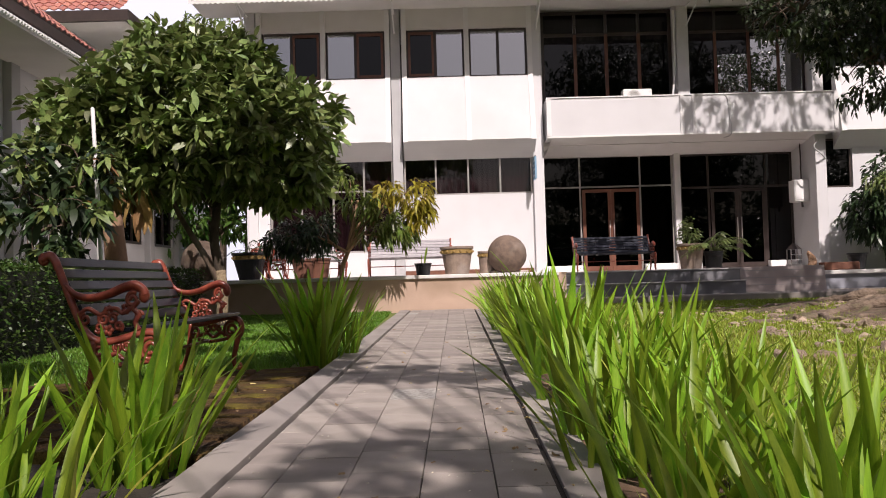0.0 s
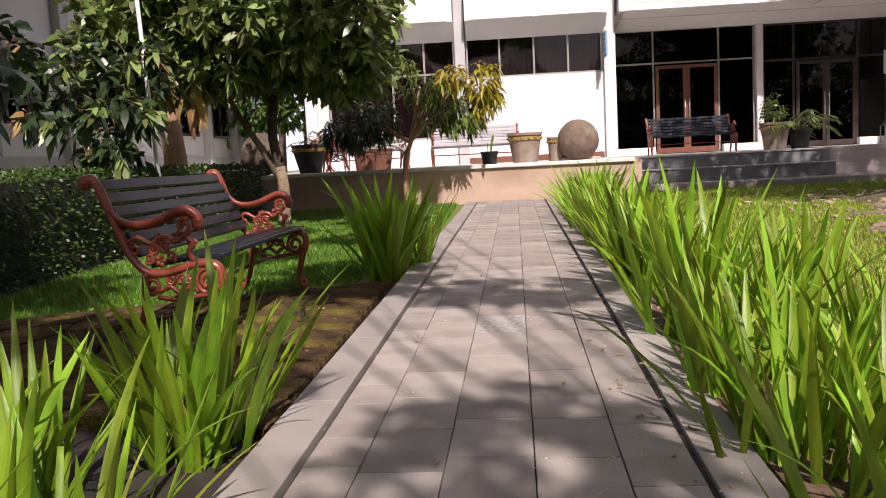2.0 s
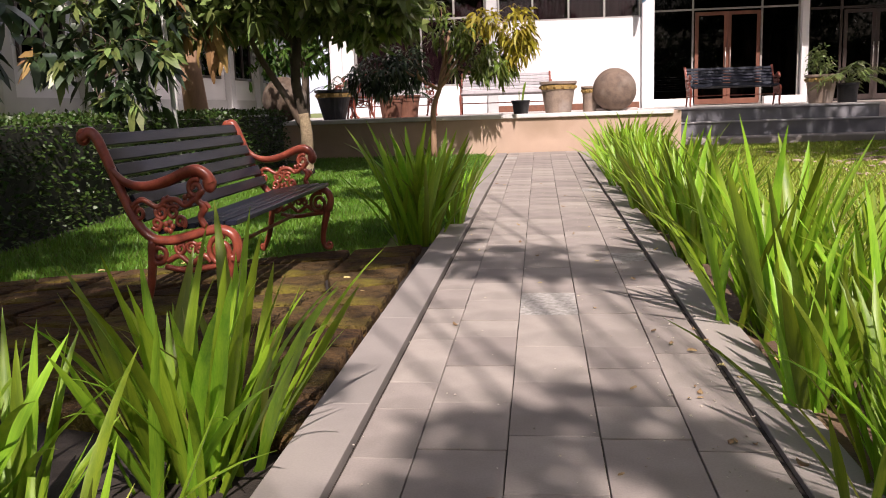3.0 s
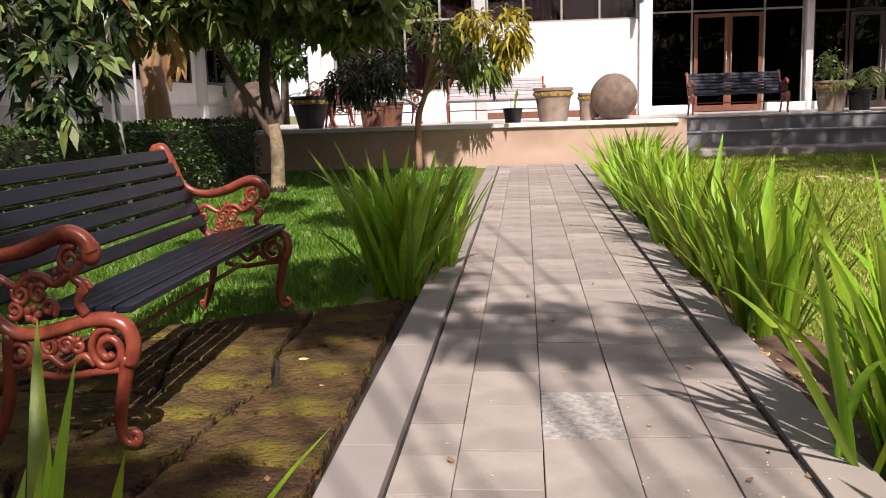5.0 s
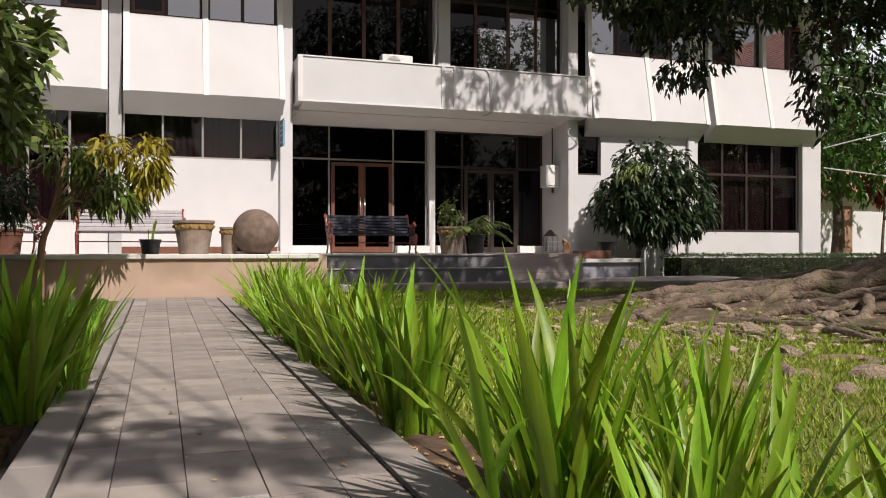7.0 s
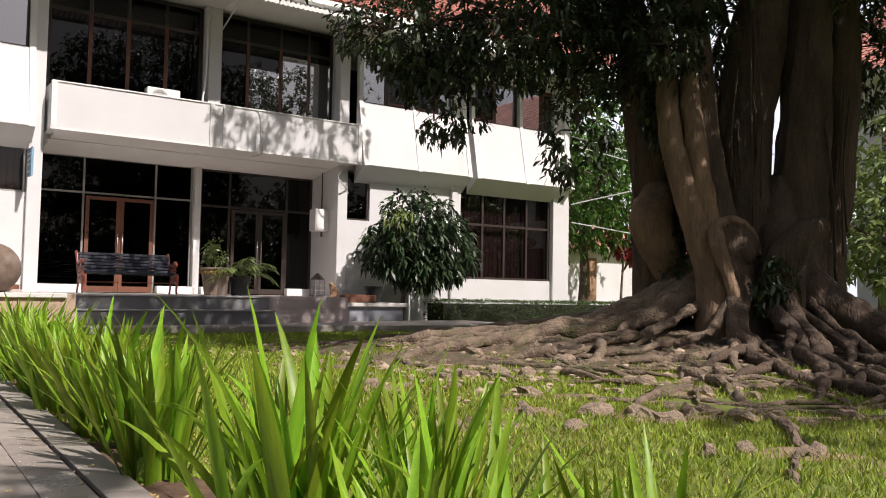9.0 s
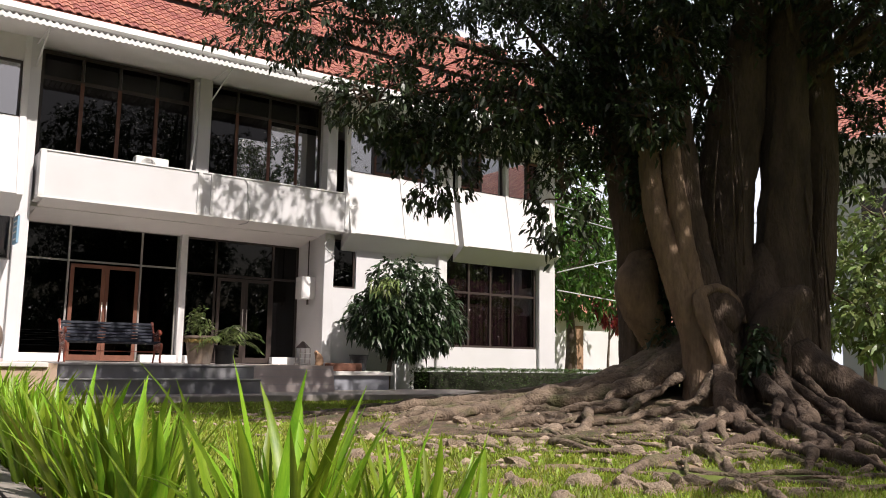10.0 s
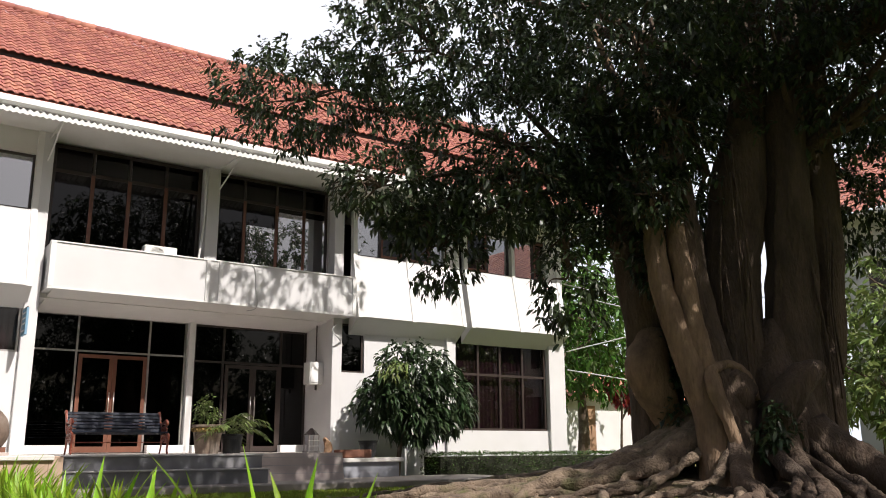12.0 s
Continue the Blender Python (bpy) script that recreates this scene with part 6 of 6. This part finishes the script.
def gravel():
    """Small stones and root crumbs too many to count."""
    bm = bmesh.new()
    bmesh.ops.create_icosphere(bm, subdivisions=1, radius=1.0)
    base = np.array([v.co[:] for v in bm.verts])
    tri = np.array([[v.index for v in f.verts] for f in bm.faces])
    bm.free()
    r = np.random.default_rng(8)
    vs, fs = [], []
    for i in range(1500):
        if i < 1000:
            a, d = r.uniform(-185, 0), r.uniform(1.4, 5.5)
            q = FIG + LAT * math.cos(radians(a)) * d * 1.15 + DEP * math.sin(radians(a)) * d * 0.8
        else:
            q = Vector((r.uniform(3.6, 9.0), r.uniform(7.5, 15.5), 0))
        s = r.uniform(0.012, 0.05) * (1.8 if r.random() < 0.1 else 1)
        p = base * (1 + r.uniform(-0.3, 0.3, (len(base), 1))) * np.array([s * r.uniform(1, 1.8), s, s * 0.6])
        c, n = math.cos(i), math.sin(i)
        p = np.stack([p[:, 0] * c - p[:, 1] * n + q.x, p[:, 0] * n + p[:, 1] * c + q.y, p[:, 2] + lawn_z(q.x, q.y) + 0.02], 1)
        fs.append(tri + len(vs) * len(base))
        vs.append(p)
    me = bpy.data.meshes.new("gravel")
    me.from_pydata(np.concatenate(vs).tolist(), [], np.concatenate(fs).tolist())
    me.materials.append(M_rock)
    tagged(new("gravel", me), "pale rubble crumbs scattered among roots and grass", "gravel", kind="stuff")


gravel()


# ---- terrace things ----
def pot(name, label, at, r0, r1, h, band=True, material=None, seg=28):
    p = thing(name, label, "pot", at)
    bm = bmesh.new()
    lathe(bm, [(r0, 0), (r0 * 1.02, 0.02), (r1 * 0.93, h * 0.72), (r1 * 0.97, h * 0.74), (r1 * 0.97, h * 0.9), (r1 * 1.06, h * 0.92), (r1 * 1.06, h), (r1 * 0.93, h), (r1 * 0.9, h * 0.88)], seg=seg)
    body = part("body", bm, material or M_stone, p, smooth=False)
    if band:
        bm = bmesh.new()
        lathe(bm, [(r1 * 0.955, h * 0.745), (r1 * 1.0, h * 0.755), (r1 * 1.0, h * 0.885), (r1 * 0.955, h * 0.895)], seg=seg, cap=False)
        for i in range(14):
            a = 2 * math.pi * i / 14
            bmesh.ops.create_icosphere(bm, subdivisions=1, radius=h * 0.055, matrix=Matrix.Translation((r1 * math.cos(a), r1 * math.sin(a), h * 0.82)))
        part("band", bm, M_gold, body, "ochre band with relief ornament")
    bm = bmesh.new()
    lathe(bm, [(r1 * 0.9, h * 0.9), (r1 * 0.4, h * 0.93)], seg=seg)
    part("soil", bm, M_bed, body, "dark potting soil")
    return p


pot("stone_pot", "large weathered stone flowerpot with ochre band", (0.31, 17.6, T), 0.25, 0.345, 0.61)
pot("small_pot", "small pale stone flowerpot beside the sphere", (0.98, 17.75, T), 0.17, 0.2, 0.5, True)
big = pot("black_pot", "large black flowerpot with gilt band on the coping", (-4.2, 17.6, T), 0.22, 0.36, 0.6, True, M_black_pot)
pot("clay_pot", "brown clay flowerpot on the terrace", (-3.05, 17.7, T), 0.19, 0.24, 0.42, False, M_terra)
sp = pot("seedling_pot", "small black plastic pot with one green shoot", (-0.43, 17.55, T), 0.14, 0.18, 0.27, False, M_black_pot)
bm = bmesh.new()
tube(bm, [(-0.03, 0, 0.2), (-0.03, 0, 0.45)], 0.008, 6)
tube(bm, spline([(0.03, 0, 0.25), (0.06, 0, 0.45), (0.1, 0, 0.62)], 4), [0.03, 0.03, 0.028, 0.027, 0.03, 0.035, 0.035, 0.025, 0.008], 8, flat=0.3)
part("shoot", bm, M_leaf_lime, sp, "fresh lime green shoot")

# stone sphere
bm = bmesh.new()
bmesh.ops.create_uvsphere(bm, u_segments=40, v_segments=28, radius=0.42)
for v in bm.verts:
    a = math.atan2(v.co.y, v.co.x)
    if abs(v.co.z - 0.05) < 0.03:
        v.co *= 0.985
    v.co += v.co.normalized() * noise.noise(v.co * 6) * 0.008
ob = part("stone_sphere", bm, M_stone_ball, smooth=True)
ob.location = (1.4, 17.55, T + 0.41)
tagged(ob, "large weathered stone sphere with faint bands on the terrace", "sphere")
tagged(part("trim", bx(1.05, 1.85, 17.5, 17.9, T, T + 0.06, 0.01), M_ramp), "low plinth tile under the stone sphere", "plinth", kind="structure")
tagged(part("trim", bx(-1.0, 2.55, WY - 0.03, WY - 0.003, T, T + 0.16), M_terra), "dark red skirting along the white wall", "skirting", kind="structure")


def fronds(name, parent, at, n, L, material, seed, leaflets=12, arch=0.9):
    """Arching pinnate fronds in one mesh."""
    r = random.Random(seed)
    pos, out = [], []
    bm = bmesh.new()
    for i in range(n):
        a = r.uniform(0, 2 * math.pi)
        el = r.uniform(0.5, 1.35)
        p = Vector(at)
        pts = [p.copy()]
        for k in range(leaflets):
            p = p + Vector((math.cos(a) * math.cos(el), math.sin(a) * math.cos(el), math.sin(el))) * (L / leaflets)
            el -= arch * 1.7 / leaflets
            pts.append(p.copy())
            if k > 2:
                for s in (-1, 1):
                    pos.append(tuple(p))
                    out.append((math.cos(a) * 0.7 - s * math.sin(a), math.sin(a) * 0.7 + s * math.cos(a), -0.15))
        tube(bm, pts, 0.006, 5)
    part("stems", bm, material, parent)
    leaf_batch(name, np.array(pos), np.array(out), L * 0.26, 0.17, 0.4, material, seed, parent)


p = pot("stone_pot", "stone flowerpot with ochre band and leafy shrub", (6.15, 20.1, T), 0.24, 0.33, 0.62)
pot("black_pot", "plain black plastic flowerpot on the planter coping", (10.62, 20.8, 0.66), 0.17, 0.24, 0.42, False, M_black_pot)
pp, oo, c, d = crown([(0, 0, 0.85, 0.26, 0.24, 0.25), (-0.1, 0, 1.05, 0.15, 0.15, 0.2)], 60, 9, np.random.default_rng(91))
leaf_batch("shrub", pp, oo, 0.09, 0.4, 0.3, M_leaf, 92, p)
p = pot("palm_pot", "dark plastic pot with an arching small palm", (6.68, 20.0, T), 0.19, 0.23, 0.42, False, M_black_pot)
fronds("foliage", p, (0, 0, 0.42), 15, 0.85, M_leaf, 93)
p = big
fronds("foliage", p, (0, 0, 0.6), 6, 0.5, M_leaf_dark, 94)
p = pot("clay_pot", "brown clay pot with a low arching fern", (-2.75, 18.0, T), 0.2, 0.26, 0.45, False, M_terra)
fronds("foliage", p, (0, 0, 0.45), 9, 0.5, M_leaf_dark, 95)

# red wire chairs and table among the pots
def wire_chair(at, rz):
    c = thing("wire_chair", "red wrought-iron garden chair on the terrace", "chair", at, rz, "chairs on the terrace")
    for sx in (-0.2, 0.2):
        for sy in (-0.2, 0.2):
            bm = bmesh.new()
            tube(bm, spline([(sx, sy, 0.43), (sx * 1.05, sy * 1.05, 0.2), (sx * 1.2, sy * 1.2, 0)], 4), 0.012, 6)
            part("leg", bm, M_iron, c)
    bm = bmesh.new()
    lathe(bm, [(0.22, 0.42), (0.235, 0.43), (0.235, 0.45), (0.2, 0.46)], seg=20)
    part("seat", bm, M_iron, c)
    bm = bmesh.new()
    tube(bm, spline([(-0.2, 0.2, 0.44), (-0.23, 0.24, 0.7), (-0.12, 0.27, 0.88), (0.12, 0.27, 0.88), (0.23, 0.24, 0.7), (0.2, 0.2, 0.44)], 5), 0.012, 6)
    for s in (-0.1, 0.0, 0.1):
        tube(bm, [(s, 0.22, 0.44), (s * 1.1, 0.26, 0.86)], 0.007, 6)
    part("backrest", bm, M_iron, c)
    return c


wire_chair((-3.75, 18.1, T), 20)
wire_chair((-3.35, 18.5, T), 200)

# dark ball urn beside the hedge
bm = bmesh.new()
bmesh.ops.create_uvsphere(bm, u_segments=32, v_segments=20, radius=0.46)
for v in bm.verts:
    v.co += v.co.normalized() * noise.noise(v.co * 5) * 0.015
ob = part("stone_sphere", bm, M_bark, smooth=True)
ob.location = (-5.3, 17.9, T + 0.45)
tagged(ob, "dark shaded stone sphere on the terrace", "sphere")

# air conditioner, sign, meter box, lantern, hose board
ac = thing("air_conditioner", "white outdoor air-conditioning unit on the balcony", "air conditioner", (5.5, 22.42, 5.28))
casing = part("casing", bx(-0.4, 0.4, -0.14, 0.14, 0, 0.5, 0.02), M_metal_white, ac)
bm = bmesh.new()
for i in range(6):
    tube(bm, [(0.03 * (i + 1) * math.cos(a) - 0.1, -0.15, 0.27 + 0.03 * (i + 1) * math.sin(a)) for a in [k * math.pi / 10 for k in range(21)]], 0.004, 5)
part("grille", bm, M_dark_frame, casing, "round fan grille")
part("stand", bx(-0.35, 0.35, -0.12, 0.12, -0.56, 0.0), M_grey_frame, ac)
sg = thing("hanging_sign", "small faded blue sign board on the column", "sign", (2.6, 22.25, 3.35))
board = part("board", bx(-0.025, 0.025, -0.32, 0.16, 0, 0.6, 0.004), M_blue_sign, sg)
for zz in (0.08, 0.24, 0.36, 0.48):
    part("line", bx(-0.029, -0.0255, -0.25, 0.1, zz, zz + 0.035), M_trim, board)
part("arm", bx(-0.012, 0.012, -0.3, 0.2, 0.6, 0.63), M_dark_frame, sg)
mb = thing("meter_box", "grey-white electric meter box with conduit on the side wall", "meter box", (10.37, 23.35, 2.62))
casing = part("casing", bx(-0.34, 0.08, -0.3, 0.1, 0, 0.62, 0.015), M_metal_white, mb)
part("door", bx(-0.31, 0.06, -0.318, -0.302, 0.05, 0.6, 0.006), M_trim, casing)
bm = bmesh.new()
tube(bm, [(0.0, 0, 0), (0.0, 0, -0.14)], 0.03, 10)
part("conduit", bm, M_dark_frame, mb)
bm = bmesh.new()
tube(bm, [(0.0, 0.02, 0.66), (0.0, 0.02, 1.72)], 0.018, 8)
part("conduit", bm, M_dark_frame, mb)
ln = thing("garden_lantern", "grey metal garden lantern cage standing on the ramp head", "lantern", (8.92, 20.6, T))
for sx in (-0.13, 0.13):
    for sy in (-0.13, 0.13):
        part("post", bx(sx - 0.012, sx + 0.012, sy - 0.012, sy + 0.012, 0, 0.42), M_grey_frame, ln)
part("base", bx(-0.16, 0.16, -0.16, 0.16, 0, 0.05, 0.005), M_grey_frame, ln)
bm = bmesh.new()
lathe(bm, [(0.2, 0.42), (0.1, 0.52), (0.03, 0.58)], seg=4)
part("roof", bm, M_dark_frame, ln)
for zz in (0.15, 0.28):
    part("bar", bx(-0.14, 0.14, -0.145, -0.13, zz, zz + 0.015), M_trim, ln)
bd = thing("root_stump", "small brown driftwood stump beside the lantern", "stump", (9.32, 20.6, 0.66))
bm = bmesh.new()
tube(bm, spline([(0, 0, 0), (0.05, 0, 0.25), (-0.03, 0, 0.5)], 5), [0.12, 0.12, 0.11, 0.1, 0.1, 0.1, 0.09, 0.08, 0.06, 0.05, 0.02], 9)
gnarl(bm, 0.04, 6)
part("wood", bm, M_bark_pale, bd)
tr = thing("planter_tray", "brown clay trough on the white coping", "trough", (9.98, 20.45, 0.66))
part("body", bx(-0.45, 0.45, -0.16, 0.16, 0, 0.2, 0.02), M_terra, tr)

# poles and conduits
for x, y, z1, lab in ((-4.53, 10.4, 3.15, "tall slightly leaning white metal pole against the hedge"), (-7.0, 16.4, 3.0, "thin white pipe post by the side wing"), (11.42, 20.3, 0.85, "short white post beside the planter")):
    bm = bmesh.new()
    lathe(bm, [(0.027, -0.1), (0.027, z1), (0.015, z1 + 0.02)], seg=12)
    ob = part("pole", bm, M_metal_white, smooth=True)
    ob.matrix_world = pose(x, y, gz(y) - 0.05 if y < 11 else 0, 0, -2.4 if y < 11 else 0, 0)
    tagged(ob, lab, "pole")
bm = bmesh.new()
tube(bm, spline([(10.46, 22.35, 4.25), (10.3, 22.3, 4.05), (10.5, 22.3, 3.85), (10.85, 22.7, 3.7)], 6), 0.018, 6)
tagged(part("cable", bm, M_cable), "loose pale cable looping under the balcony corner", "cable")
for k, (a, b, s) in enumerate((((19.2, 22.5, 6.3), (30, 24, 6.6), 0.25), ((19.2, 22.5, 3.4), (30, 23, 3.2), 0.2), ((19.2, 22.5, 4.0), (27, 19, 6.4), 0.1), ((19.2, 22.5, 6.0), (30, 24, 6.2), 0.25))):
    a, b = Vector(a), Vector(b)
    bm = bmesh.new()
    tube(bm, spline([a, a.lerp(b, 0.5) - Vector((0, 0, s)), b], 8), 0.02, 6)
    tagged(part("cable", bm, M_cable), "pale overhead cable beyond the building corner", "cable")
bm = bmesh.new()
tube(bm, spline([(6.72, 22.85, 8.1), (6.7, 22.8, 6.6), (6.6, 22.75, 5.6)], 6), 0.03, 8)
tagged(part("pipe", bm, M_metal_white), "white pipe down the balcony column", "pipe")

# ---- background greenery ----
# Trees at negative y are unseen, added to darken what the windows reflect.
for x, y, s, mt, lab in ((25, 30, 4.2, M_leaf_far, "sunlit green tree beyond the building corner"), (29, 32, 3.6, M_leaf_far, "leafy green tree over the small house"), (36, 40, 4.5, M_leaf_far, "tall green tree in the distance"), (16.9, 10.0, 1.55, M_leaf, "leafy mango tree before a red-roofed building"), (22, 13.5, 2.2, M_leaf, "dark green tree before a red-roofed building"), (-10, 27, 3.0, M_leaf_far, "green tree between the buildings"), (-6, -14, 3.0, M_leaf_dark, "unseen dark tree added behind to darken glass reflections"), (1, -14.5, 2.9, M_leaf_dark, "unseen dark tree added behind to darken glass reflections"), (8, -14, 2.8, M_leaf_dark, "unseen dark tree added behind to darken glass reflections"), (-13, -12, 3.2, M_leaf_dark, "unseen dark tree added behind to darken glass reflections"), (15, -14, 3.4, M_leaf_dark, "unseen dark tree added behind to darken glass reflections"), (21.5, -13.5, 3.8, M_leaf_dark, "unseen dark tree added behind to darken glass reflections"), (28.5, -13.5, 3.9, M_leaf_dark, "unseen dark tree added behind to darken glass reflections"), (-7.2, 26, 2.2, M_leaf_far, "bright shrub tree between the buildings")):
    tree("background_tree", lab, "tree", [(x, y, -0.1), (x + 0.1, y, s * 0.5), (x, y, s)], (0.09 * s, 0.05 * s),
         [(x, y, s * 1.7, s, s, s * 0.8), (x - s * 0.7, y, s * 1.25, s * 0.7, s * 0.7, s * 0.55), (x + s * 0.7, y + 0.3, s * 1.35, s * 0.7, s * 0.7, s * 0.6), (x, y - s * 0.3, s * 2.2, s * 0.6, s * 0.6, s * 0.5)],
         int(200 + 110 * s), 10, 0.16 + 0.05 * s, 0.36, 0.4, mt, M_bark, int(200 + x), limb_r=0.05 * s)
# tall thin trees over the left roofs
for x, y in ((-7.5, 32), (-9.0, 34), (-6.0, 33)):
    tree("tall_tree", "tall thin tree with sparse feathery crown above the roofs", "tree", [(x, y, 0), (x + 0.2, y, 5), (x, y, 9.5)], (0.16, 0.08),
         [(x, y, 11, 1.6, 1.5, 1.3), (x - 1.3, y, 10, 1.2, 1.0, 0.9), (x + 1.2, y, 10.3, 1.2, 1.0, 0.8)], 170, 8, 0.3, 0.28, 0.4, M_leaf, M_bark, int(300 - x), limb_r=0.07)
tree("red_shrub", "red-leaved shrub before the small house", "shrub", [(30.6, 31, 0), (30.6, 31, 1.0), (30.7, 31, 2.2)], (0.08, 0.05), [(30.8, 31, 3.7, 0.9, 0.8, 0.8), (31.6, 31.2, 3.2, 0.6, 0.6, 0.5)], 110, 9, 0.25, 0.4, 0.5, M_leaf_red, M_bark, 401)
tree("far_shrub", "grey-green leafless shrub before the small house", "shrub", [(33.5, 30, 0), (33.5, 30, 0.6), (33.5, 30, 1.2)], (0.06, 0.04), [(33.5, 30, 2.0, 1.1, 0.9, 0.8)], 90, 8, 0.22, 0.35, 0.5, M_leaf_dark, M_bark, 402)


# ---- fallen leaves ----
def litter():
    r = random.Random(77)
    protos = []
    for i in range(4):
        bm = bmesh.new()
        L, w = r.uniform(0.02, 0.04), r.uniform(0.007, 0.013)
        rows = [[bm.verts.new((L * (t - 0.5), s * w * math.sin(math.pi * min(max(t, 0.06), 0.94)), 0.004 + 0.006 * (1 - abs(s)) + 0.004 * math.sin(3 * t + i))) for s in (-1, 0, 1)] for t in (0, 0.25, 0.5, 0.75, 1)]
        for a, b in zip(rows, rows[1:]):
            bm.faces.new((a[0], a[1], b[1], b[0]))
            bm.faces.new((a[1], a[2], b[2], b[1]))
        protos.append(mesh_from(bm, "fallen_leaf", M_litter, True))
    for i in range(230):
        y = r.uniform(0.4, 13) if i < 70 else r.uniform(2.5, 7)
        x = px(r.uniform(-0.9, 0.5), y) if i < 70 else r.choice((r.uniform(-3.4, -1.25), r.uniform(0.62, 1.6)))
        if i >= 120:
            y = r.uniform(2.0, 6.4)
            x = r.uniform(0.58, 1.15)
        if i < 30:
            x, y = px(r.uniform(0.1, 0.4), y), r.uniform(0.8, 4.5)
        z = gz(y) + (0.004 if -1.2 < x < 0.6 else (0.0 if x < -1.2 else lawn_z(x, y) - gz(y) + 0.014))
        ob = new("fallen_leaf", r.choice(protos))
        s = r.uniform(0.6, 1.3)
        ob.matrix_world = Matrix.Translation((x, y, z)) @ pose(0, 0, 0, r.uniform(-8, 8), r.uniform(-8, 8), r.uniform(0, 360)) @ Matrix.Diagonal((s, s, s, 1))
        tagged(ob, "dry fallen leaf lying on the ground", "leaf", "fallen leaves")


litter()


def crumbs():
    """Pale petals and grit strewn over the pavers, too small to count."""
    r = np.random.default_rng(15)
    vs, fs = [], []
    for i in range(900):
        y = r.uniform(0.3, 12)
        x = px(r.uniform(-1.0, 0.55) if i < 350 else r.normal(0.28, 0.16), y)
        if not -1.1 < x < 0.62:
            continue
        a, s = r.uniform(0, 6.28), r.uniform(0.0025, 0.008)
        c, d = s * math.cos(a), s * math.sin(a)
        k = len(vs)
        z = gz(y) + 0.003
        vs += [(x + c, y + d, z), (x - d * 0.6, y + c * 0.6, z), (x - c, y - d, z), (x + d * 0.6, y - c * 0.6, z), (x, y, z + s * 0.6)]
        fs += [(k, k + 1, k + 4), (k + 1, k + 2, k + 4), (k + 2, k + 3, k + 4), (k + 3, k, k + 4)]
    me = bpy.data.meshes.new("crumbs")
    me.from_pydata(vs, [], fs)
    me.materials.append(mat("pale_grit", (0.6, 0.56, 0.48), (0.4, 0.34, 0.24), 0.9, 20, 80, 0, island=0.4))
    tagged(new("grit", me), "pale petals and grit strewn over the pavers", "grit", kind="stuff")


crumbs()
